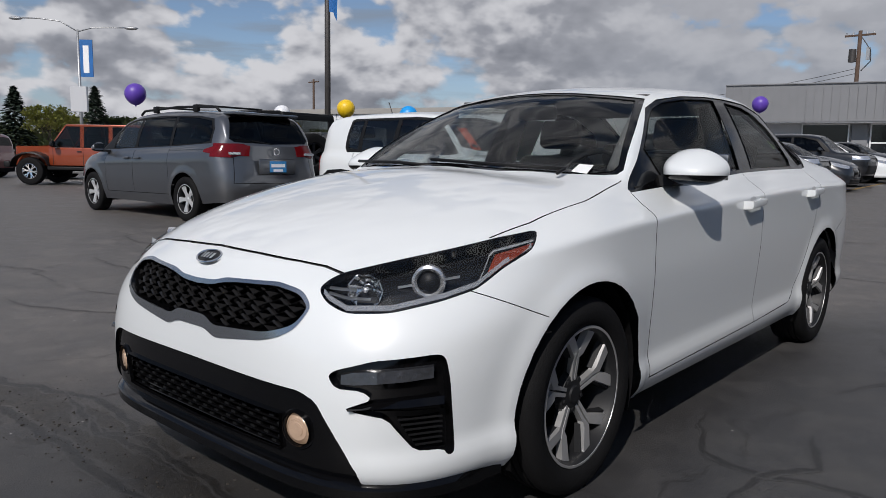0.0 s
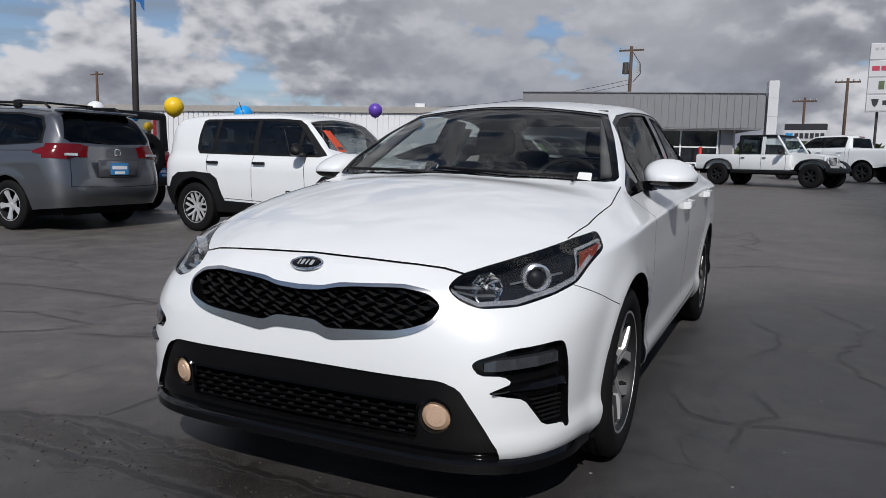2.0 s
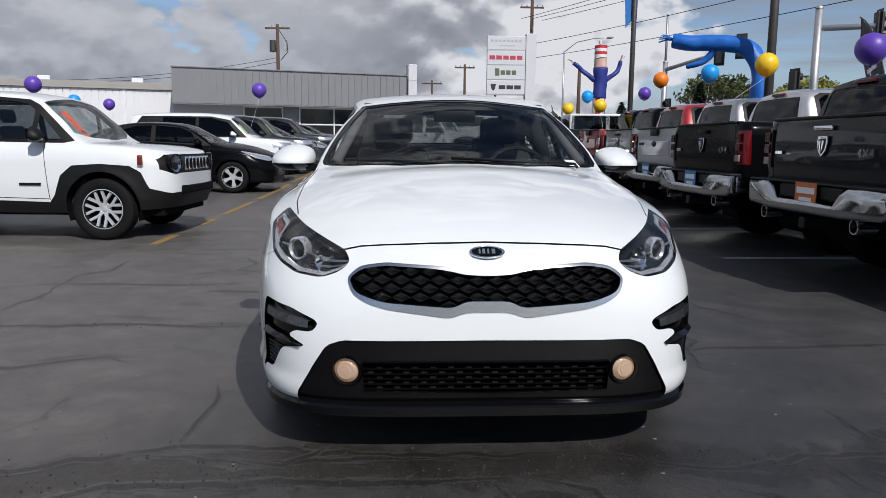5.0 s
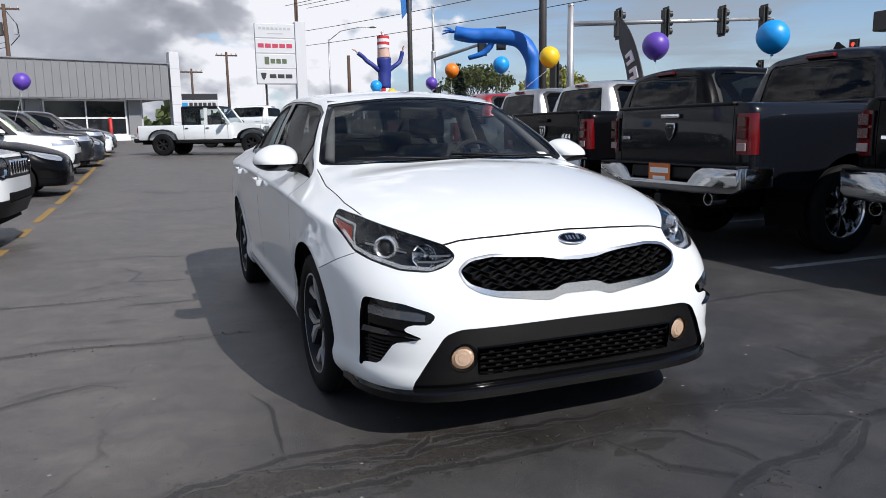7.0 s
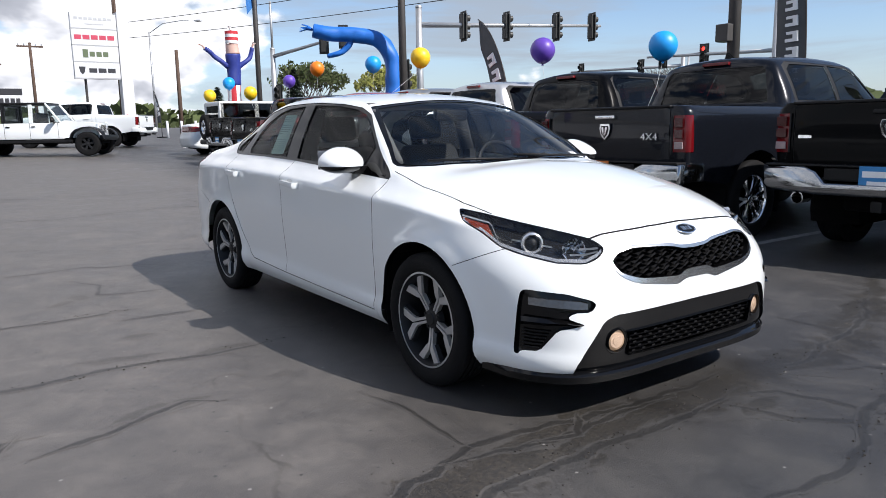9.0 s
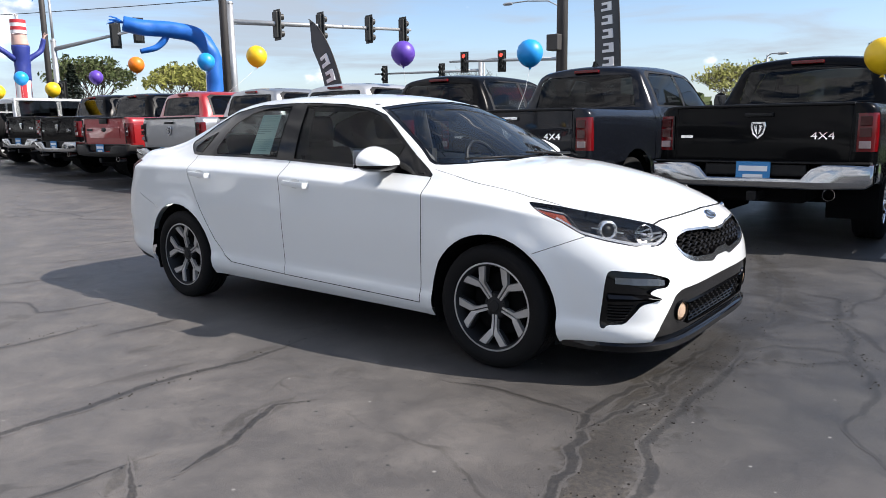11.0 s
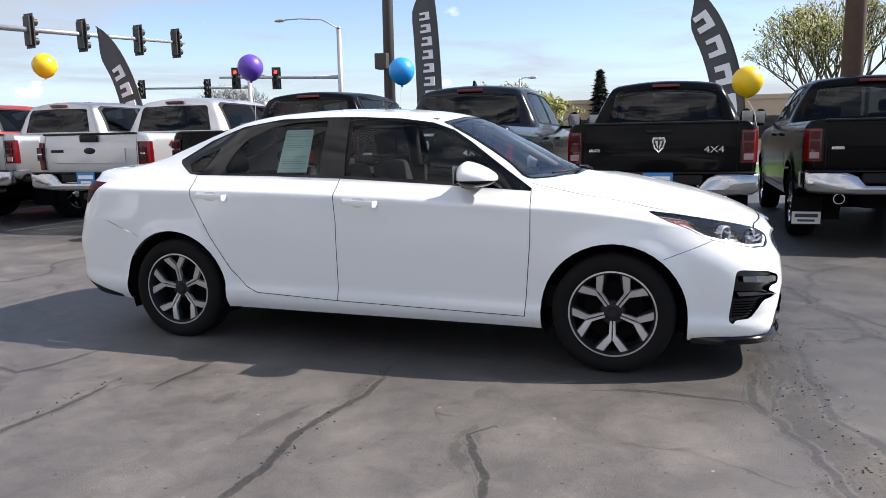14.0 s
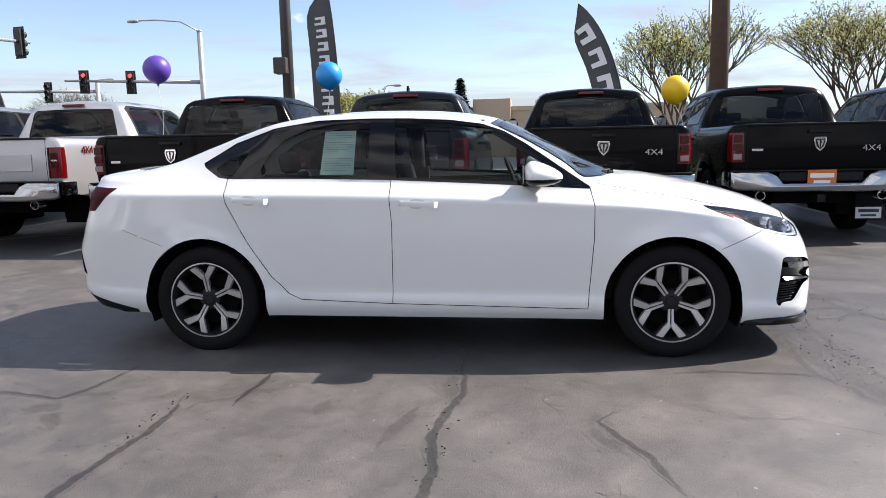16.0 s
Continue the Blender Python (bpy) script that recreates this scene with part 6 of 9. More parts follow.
def small_suv(at):
    """The boxy white crossover with black wheel-arch cladding."""
    car = thing("crossover", "boxy white crossover with black arch cladding, parked on asphalt", "car", at)
    sp = HATCH
    sh = Shell(sp, 0.6)
    clad = [(-2.3, 0.10), (-2.3, 0.62), (-1.98, 0.60), (-1.79, 0.63), (-1.72, 0.76), (-1.60, 0.83), (-1.285, 0.85), (-0.97, 0.83), (-0.85, 0.76), (-0.77, 0.55), (-0.72, 0.46), (0.70, 0.42), (0.76, 0.50), (0.84, 0.72), (0.97, 0.83),
            (1.285, 0.85), (1.60, 0.83), (1.72, 0.76), (1.80, 0.58), (2.0, 0.52), (2.3, 0.56), (2.3, 0.10)]
    sh.region("cladding", "side", clad, -0.006, lim=-0.5)
    for ax in sp["axles"]:
        sh.region("arch", "side", arch_poly(ax, 0.36, 0.405, 0.0, 18), lim=-0.2)
    sh.region("window_trim", "side", [(-1.28, 1.17), (-1.23, 1.10), (0.86, 1.075), (0.98, 1.10), (0.56, 1.50), (0.44, 1.56), (0.1, 1.585), (-1.20, 1.585), (-1.27, 1.56), (-1.29, 1.35)], 0.003, lim=0.05)
    sh.region("window", "side", [(-0.18, 1.125), (0.50, 1.115), (0.52, 1.44), (0.40, 1.525), (0.08, 1.55), (-0.18, 1.555)], 0.007, lim=0.05)
    sh.region("window", "side", [(-0.26, 1.125), (-0.26, 1.555), (-0.92, 1.555), (-0.92, 1.13)], 0.007, lim=0.05)
    sh.region("window", "side", [(-0.99, 1.14), (-0.99, 1.555), (-1.18, 1.55), (-1.23, 1.52), (-1.24, 1.35), (-1.20, 1.15)], 0.007, lim=0.05)
    sh.region("window", "side", [(0.56, 1.115), (0.84, 1.11), (0.57, 1.40)], 0.007, lim=0.05)
    sh.region("windshield", "top", [(1.09, -0.01), (1.03, 0.45), (0.93, 0.70), (0.58, 0.63), (0.56, -0.01)], 0.004)
    sh.region("rear_screen", "rear", [(-0.01, 1.20), (0.60, 1.20), (0.52, 1.50), (-0.01, 1.53)], 0.004, lim=0.2)
    sh.region("grille_panel", "front", [(-0.01, 0.955), (0.70, 0.955), (0.80, 0.90), (0.80, 0.79), (0.70, 0.745), (-0.01, 0.745)], 0.012, lim=0.2)
    sh.region("tail_lamp", "rear", [(0.66, 1.04), (0.95, 1.04), (0.95, 0.82), (0.66, 0.82)], -0.01, lim=0.6)
    for xx, a in (((0.66, 1.075), (0.70, 0.45)), ((-0.22, 1.09), (-0.22, 0.46)), ((-1.07, 1.09), (-1.02, 0.82))):
        sh.line("side", [xx, a], 0.008)
    sh.line("side", [(0.70, 0.455), (-0.72, 0.49)], 0.008)
    body = sh.emit("body", M_WHITE, car)
    sh.emit("cladding", M_TRIM, car, "matt black lower cladding")
    sh.emit("window_trim", M_TRIM, car, sides=True)
    for nm in ("window", "windshield", "rear_screen"):
        for o in sh.emit(nm, M_GLASS if nm == "windshield" else M_PRIVACY if nm == "rear_screen" else glass("half tinted glass", (0.30, 0.33, 0.34), boost=1.1), car, wall=False, sides=nm == "window"):
            o.visible_shadow = False
    gp = sh.emit("grille_panel", M_TRIM, car)[0]
    sh.emit("tail_lamp", M_REDLENS, car, sides=True)
    sh.emit("shut_line", M_GAP, car, wall=False, split=True)
    for i in range(7):
        y = (i - 3) * 0.125
        part("grille_slot", newbox(2.055, 2.075, y - 0.042, y + 0.042, 0.77, 0.93, 0.012), M_CHROME, gp, smooth=True)
        part("slot_dark", newbox(2.068, 2.080, y - 0.026, y + 0.026, 0.79, 0.91, 0.005), M_UNDER, gp)
    for s in (1, -1):
        hl = new("headlamp")
        hl.parent = car
        m = pose(1.985, s * 0.625, 0.852, 0, 0, s * 16)
        part("lamp_ring", lathe([(0.112, 0.0), (0.112, 0.06), (0.100, 0.064), (0.094, 0.03)], 28, "X", m=m), M_GLOSSB, hl, smooth=True)
        part("lamp_bowl", lathe([(0, 0.02), (0.05, 0.025), (0.096, 0.055)], 28, "X", m=m), M_CHROME, hl, smooth=True)
        part("lamp_glass", lathe([(0, 0.075), (0.06, 0.07), (0.098, 0.058)], 28, "X", m=m), M_LENS, hl, smooth=True).visible_shadow = False
        part("side_marker", newbox(1.70, 1.76, s * 0.895 - 0.012, s * 0.895 + 0.012, 0.84, 0.95, 0.01), M_AMBER, car, "orange side marker", smooth=True)
        for dx in (-0.08, -0.92):
            part("door_handle", newbox(dx - 0.10, dx + 0.10, s * 0.905 - 0.02, s * 0.905 + 0.02, 0.965, 1.0, 0.01), M_TRIM, car, "black door handle", smooth=True)
        part("name_badge", newbox(0.38, 0.62, s * 0.898 - 0.006, s * 0.898 + 0.006, 0.605, 0.635, 0.002), M_TRIM, car, "small dark badge bar")
        mirror_part(car, 0.62, s * 0.99, 1.17, M_TRIM, s, 0.19, 0.17, 0.16, 0.10)
        for ax in sp["axles"]:
            make_wheel(car, ax, s * 0.79, 0.345, 0.225, 0.215, "split", spin=11 * s)
    for ax in sp["axles"]:
        add_liner(car, ax, 0.36, 0.41, 0.5, 0.86)
    part("bumper_slot", newbox(2.03, 2.09, -0.55, 0.55, 0.50, 0.60, 0.02), M_UNDER, car)
    part("antenna", tube([(-1.35, 0.2, 1.67), (-1.46, 0.2, 1.90)], 0.006, 6), M_TRIM, car)
    part("underbody", newbox(-1.9, 1.9, -0.7, 0.7, 0.26, 0.40), M_UNDER, car)
    part("cabin_floor", newbox(-1.9, 1.0, -0.75, 0.75, 0.40, 0.5), M_CABIN, car)
    part("dashboard", newbox(0.62, 1.05, -0.74, 0.74, 0.5, 1.09, 0.05), M_CABIN, car)
    for y in (0.38, -0.38):
        for x in (0.0, -0.85):
            seat(car, x, y, 0.62)
    sign = newbox(-0.002, 0.002, -0.10, 0.10, -0.19, 0.19, m=pose(0.80, -0.40, 1.295, 0, -42, 8))
    part("window_card", sign, material("red-orange card", (0.80, 0.10, 0.03), 0.6), car, "red-orange card behind the windscreen")
    part("card_print", newbox(0.0025, 0.0035, -0.07, 0.07, -0.15, -0.10, m=pose(0.80, -0.40, 1.295, 0, -42, 8)), M_INK, car)
    return car


VAN = dict(
    front_from=1.2, rear_from=-1.7, axles=(1.515, -1.515), tyre=0.345, arch=0.42, flare=0.018,
    w=[(0, 0.90), (0.2, 0.95), (0.5, 0.975), (0.75, 0.975), (0.92, 0.945), (1, 0.90)],
    xf=[(0, 2.48), (0.3, 2.54), (0.7, 2.50), (1, 2.40)], nf=[(0, 3.5), (1, 2.8)],
    xr=[(0, -2.48), (0.25, -2.55), (0.45, -2.53), (0.8, -2.46), (1, -2.44)], nr=[(0, 5), (1, 5)],
    zb=[(-2.5, 0.34), (-1.0, 0.24), (1.0, 0.24), (2.5, 0.26)],
    zt=[(-2.5, 1.17), (-1.0, 1.12), (0.8, 1.06), (1.4, 1.02), (2.0, 0.92), (2.4, 0.82)],
    zc=[(-2.44, 1.17), (-2.40, 1.25), (-2.22, 1.60), (-2.08, 1.68), (-1.6, 1.73), (-0.6, 1.755), (0.2, 1.72), (0.6, 1.64), (1.2, 1.27), (1.45, 1.10), (1.6, 1.06), (2.1, 0.95), (2.4, 0.82)],
    ry=[(-2.44, 0.80), (-2.2, 0.72), (-1.8, 0.72), (0.4, 0.70), (0.7, 0.72), (1.35, 0.82), (1.6, 0.76), (2.4, 0.5)],
    rz=[(-2.44, 1.17), (-2.40, 1.23), (-2.22, 1.55), (-2.08, 1.63), (-1.6, 1.68), (-0.6, 1.705), (0.2, 1.67), (0.6, 1.59), (1.2, 1.22), (1.42, 1.075), (1.6, 1.04), (2.1, 0.93), (2.4, 0.82)],
    round=[(-2.5, 0.4), (-2.1, 0.2), (0.8, 0.18), (1.4, 0.5), (2.4, 0.7)],
    bulge=[(-2.5, 0.0), (-2.0, 0.03), (0.7, 0.03), (1.3, 0.0), (2.4, 0.0)],
)


def minivan(at):
    car = thing("minivan", "grey metallic minivan with dark privacy glass and roof rails", "minivan", at)
    sp = VAN
    sh = Shell(sp, 0.6)
    for ax in sp["axles"]:
        sh.region("arch", "side", arch_poly(ax, 0.35, 0.405, 0.0, 18), lim=0.0)
    sh.region("window_trim", "side", [(-2.13, 1.20), (-1.2, 1.155), (0.9, 1.095), (1.32, 1.085), (0.72, 1.49), (0.50, 1.58), (0.1, 1.62), (-0.6, 1.645), (-1.6, 1.62), (-2.02, 1.57), (-2.12, 1.42)], 0.003, lim=0.05)
    sh.region("front_glass", "side", [(0.10, 1.135), (0.82, 1.115), (0.80, 1.38), (0.58, 1.52), (0.40, 1.57), (0.10, 1.60)], 0.007, lim=0.05)
    sh.region("rear_glass", "side", [(0.02, 1.14), (0.02, 1.605), (-0.98, 1.615), (-0.98, 1.165)], 0.007, lim=0.05)
    sh.region("rear_glass", "side", [(-1.06, 1.17), (-1.06, 1.61), (-1.6, 1.59), (-1.98, 1.54), (-2.08, 1.40), (-2.08, 1.24), (-1.9, 1.205)], 0.007, lim=0.05)
    sh.region("windshield", "top", [(1.42, -0.01), (1.36, 0.45), (1.24, 0.74), (0.66, 0.66), (0.64, -0.01)], 0.004)
    sh.region("rear_screen", "rear", [(-0.01, 1.20), (0.66, 1.22), (0.73, 1.27), (0.62, 1.58), (0.54, 1.615), (-0.01, 1.63)], 0.004, lim=0.12)
    sh.region("tail_lamp", "rear", [(0.44, 1.12), (0.60, 1.20), (1.1, 1.20), (1.1, 1.01), (0.72, 0.99), (0.46, 1.06)], -0.008, lim=0.2)
    sh.region("tail_lamp", "side", [(-2.6, 1.20), (-2.30, 1.19), (-2.02, 1.10), (-2.02, 1.07), (-2.40, 1.02), (-2.6, 1.0)], -0.008, lim=0.05)
    sh.region("tail_gate", "rear", [(-0.01, 1.18), (0.66, 1.20), (0.72, 1.0), (0.74, 0.62), (-0.01, 0.60)], only=("body",), lim=0.3)
    panels = ("body", "tail_gate")
    sh.line("rear", [(0.70, 1.02), (0.745, 0.62), (-0.01, 0.60)], 0.010, only=panels, lim=0.2)
    for a, b in (((0.06, 1.13), (0.05, 0.42)), ((-1.02, 1.16), (-1.06, 0.60))):
        sh.line("side", [a, b], 0.008)
    sh.line("side", [(0.95, 1.10), (1.02, 0.9), (0.98, 0.38), (-1.02, 0.40)], 0.008)
    sh.line("side", [(-1.02, 1.09), (-2.0, 1.10)], 0.010)
    sh.region("headlamp", "corner", [(-1.0, 0.86), (-1.2, 0.80), (-1.25, 0.70), (-1.0, 0.72)], 0)
    sh.emit("body", M_GREY, car)
    tg = sh.emit("tail_gate", M_GREY, car)[0]
    sh.emit("window_trim", M_TRIM, car, sides=True)
    for nm in ("front_glass", "rear_glass", "windshield", "rear_screen"):
        for o in sh.emit(nm, M_GLASS if nm in ("windshield", "front_glass") else M_PRIVACY, car, wall=False, sides=nm in ("front_glass", "rear_glass"), part_name="window"):
            o.visible_shadow = False
    lamps = sh.emit("tail_lamp", M_REDLENS, car, "red wrap-round tail lamp", sides=True)
    sh.emit("headlamp", M_CLEARREF, car, sides=True)
    sh.emit("shut_line", M_GAP, car, wall=False, split=True)
    for k, s in enumerate((1, -1)):
        part("clear_strip", newbox(-2.46, -2.44, min(s * 0.60, s * 0.80), max(s * 0.60, s * 0.80), 1.035, 1.075, 0.006), M_CLEARREF, lamps[k])
        rail = new("roof_rail")
        rail.parent = car
        part("rail", tube([(-1.95, s * 0.60, 1.69), (-1.85, s * 0.60, 1.755), (-0.8, s * 0.595, 1.785), (0.3, s * 0.585, 1.745), (0.42, s * 0.58, 1.68)], 0.020, 8), M_TRIM, rail, smooth=True)
        for x in (-1.3, -0.1):
            part("rail_clamp", newbox(x - 0.07, x + 0.07, s * 0.595 - 0.03, s * 0.595 + 0.03, 1.70, 1.81, 0.02), M_TRIM, rail, smooth=True)
        for dx in (0.24, -0.12):
            part("door_handle", newbox(dx - 0.09, dx + 0.09, s * 0.985 - 0.02, s * 0.985 + 0.02, 0.94, 0.975, 0.012), M_GREY, car, smooth=True)
        mirror_part(car, 1.0, s * 1.08, 1.13, M_GREY, s, 0.22, 0.16, 0.17, 0.12)
        for ax in sp["axles"]:
            make_wheel(car, ax, s * 0.86, 0.345, 0.225, 0.225, "five", spin=25 * s)
    for x in (-1.3, -0.1):
        part("cross_bar", tube([(x, -0.60, 1.80), (x, 0.60, 1.80)], 0.016, 8), M_TRIM, car, smooth=True)
    for ax in sp["axles"]:
        add_liner(car, ax, 0.35, 0.41, 0.5, 0.93)
    m_back = Matrix(((0, 0, -1, 0), (-1, 0, 0, 0), (0, 1, 0, 0), (0, 0, 0, 1)))
    part("plate_recess", newbox(-2.560, -2.530, -0.34, 0.34, 0.74, 0.98, 0.02), M_GREY, tg, smooth=True)
    dealer_plate(car, Matrix.Translation((-2.562, 0, 0.86)) @ m_back, M_PLATEB, "blue dealer plate")
    bm = lathe([(0.060, 0.0), (0.055, 0.01), (0.046, 0.01), (0.042, 0.0)], 28, "X", m=pose(-2.535, 0, 1.09))
    part("ring_emblem", bm, M_CHROME, tg, smooth=True)
    part("spoiler", newbox(-2.32, -2.02, -0.60, 0.60, 1.635, 1.675, 0.018), M_GREY, car, smooth=True)
    part("rear_wiper", tube([(-2.43, 0.0, 1.20), (-2.40, 0.36, 1.25)], 0.008, 6), M_TRIM, car)
    part("underbody", newbox(-2.3, 2.2, -0.75, 0.75, 0.22, 0.36), M_UNDER, car)
    part("cabin_floor", newbox(-2.2, 1.4, -0.8, 0.8, 0.36, 0.46), M_CABIN, car)
    part("dashboard", newbox(0.95, 1.40, -0.8, 0.8, 0.46, 1.10, 0.05), M_CABIN, car)
    for y in (0.42, -0.42):
        for x in (0.25, -0.75, -1.65):
            seat(car, x, y, 0.62)
    return car


def far_car(at, paint_mat, label, kind="sedan", group="cars parked in the far row", card=None):
    """A parked car seen at a distance: sedan or crossover body, glass, lamps, wheels."""
    car = thing("sedan" if kind == "sedan" else "crossover", label, "car", at, group)
    sp = SEDAN if kind == "sedan" else HATCH
    sh = Shell(sp, 0.36)
    r, ar = sp["tyre"], sp["arch"]
    for ax in sp["axles"]:
        sh.region("arch", "side", arch_poly(ax, r, ar - 0.005, 0.0, 14), lim=0.0)
    if kind == "sedan":
        sh.region("window_trim", "side", DLO, 0.003, lim=0.05)
        sh.region("window", "side", [(-0.20, 1.03), (0.66, 0.99), (0.5, 1.21), (0.26, 1.315), (-0.22, 1.353)], 0.006, lim=0.05)
        sh.region("window", "side", [(-0.30, 1.03), (-1.2, 1.05), (-1.0, 1.24), (-0.6, 1.341), (-0.30, 1.352)], 0.006, lim=0.05)
        sh.region("windshield", "top", [(1.09, -0.01), (1.06, 0.3), (0.98, 0.54), (0.86, 0.69), (0.60, 0.60), (0.36, 0.515), (0.38, -0.01)], 0.003)
        sh.region("rear_screen", "top", [(-1.10, -0.01), (-1.08, 0.45), (-1.68, 0.53), (-1.78, -0.01)], 0.003)
        sh.region("headlamp", "corner", LAMP, 0.0, lim=0.05)
        sh.region("grille", "front", [(-0.01, 0.66), (0.40, 0.66), (0.36, 0.42), (-0.01, 0.40)], 0.02)
        sh.region("lower", "front", [(-0.01, 0.34), (0.60, 0.34), (0.62, 0.22), (-0.01, 0.22)], 0.01)
        sh.region("tail_lamp", "side", [(-2.32, 1.0), (-1.93, 0.98), (-2.05, 0.82), (-2.32, 0.80)], -0.003, lim=-0.2)
        sh.region("tail_lamp", "rear", [(0.36, 1.005), (0.9, 1.005), (0.9, 0.82), (0.36, 0.86)], -0.003, lim=0.3)
    else:
        sh.region("window_trim", "side", [(-1.72, 1.12), (-1.60, 1.085), (0.98, 1.08), (0.56, 1.50), (0.1, 1.585), (-1.55, 1.585), (-1.74, 1.30)], 0.003, lim=0.05)
        sh.region("window", "side", [(-0.18, 1.125), (0.80, 1.115), (0.52, 1.44), (0.08, 1.55), (-0.18, 1.555)], 0.006, lim=0.05)
        sh.region("window", "side", [(-0.26, 1.125), (-0.26, 1.555), (-1.04, 1.555), (-1.04, 1.13)], 0.006, lim=0.05)
        sh.region("windshield", "top", [(1.09, -0.01), (1.03, 0.45), (0.93, 0.70), (0.58, 0.63), (0.56, -0.01)], 0.004)
        sh.region("rear_screen", "rear", [(-0.01, 1.20), (0.60, 1.20), (0.52, 1.50), (-0.01, 1.53)], 0.004, lim=0.2)
        sh.region("headlamp", "front", [(0.52, 0.97), (0.95, 0.97), (0.95, 0.84), (0.55, 0.86)], 0.0)
        sh.region("grille", "front", [(-0.01, 0.92), (0.48, 0.92), (0.44, 0.80), (-0.01, 0.80)], 0.02)
        sh.region("lower", "front", [(-0.01, 0.68), (0.66, 0.66), (0.70, 0.42), (-0.01, 0.42)], 0.02)
        sh.region("tail_lamp", "rear", [(0.66, 1.08), (0.95, 1.08), (0.95, 0.80), (0.66, 0.82)], -0.01, lim=0.1)
    sh.line("side", [(-0.23, 1.02), (-0.22, 0.35)], 0.010)
    sh.line("side", [(0.90, 0.93), (0.90, 0.35), (-0.9, 0.36)], 0.010)
    sh.emit("body", paint_mat, car)
    sh.emit("window_trim", M_TRIM, car, sides=True)
    for nm in ("window", "windshield", "rear_screen"):
        for o in sh.emit(nm, M_GLASS if nm == "windshield" else M_PRIVACY, car, wall=False, sides=nm == "window"):
            o.visible_shadow = False
    sh.emit("headlamp", M_CLEARREF, car, sides=True)
    sh.emit("grille", M_GLOSSB, car)
    sh.emit("lower", M_TRIM, car, part_name="lower_grille")
    sh.emit("tail_lamp", M_REDLENS, car, sides=True)
    sh.emit("shut_line", M_GAP, car, wall=False, split=True)
    for s in (1, -1):
        for ax in sp["axles"]:
            make_wheel(car, ax, s * (0.775 if kind == "sedan" else 0.79), r, r * 0.68, 0.21, "five", spin=30 * s)
        mirror_part(car, 0.67, s * (0.89 if kind == "sedan" else 0.98), 1.04 if kind == "sedan" else 1.16, paint_mat, s, 0.20, 0.14, 0.15, 0.10)
    for ax in sp["axles"]:
        add_liner(car, ax, r, ar, 0.5, 0.84)
    part("underbody", newbox(-1.95, 1.9, -0.7, 0.7, 0.22, 0.40), M_UNDER, car)
    part("dashboard", newbox(0.60, 1.02, -0.68, 0.68, 0.4, 0.96, 0.05), M_CABIN, car)
    for y in (0.36, -0.36):
        for x in (0.0, -0.85):
            seat(car, x, y, 0.42 if kind == "sedan" else 0.6)
    if card:
        z, x, tilt = (1.13, 0.76, -62) if kind == "sedan" else (1.30, 0.80, -42)
        part("window_card", newbox(-0.002, 0.002, -0.09, 0.09, -0.15, 0.15, m=pose(x, -0.38, z, 0, tilt, 0)), card, car, "bright card behind the windscreen")
    return car


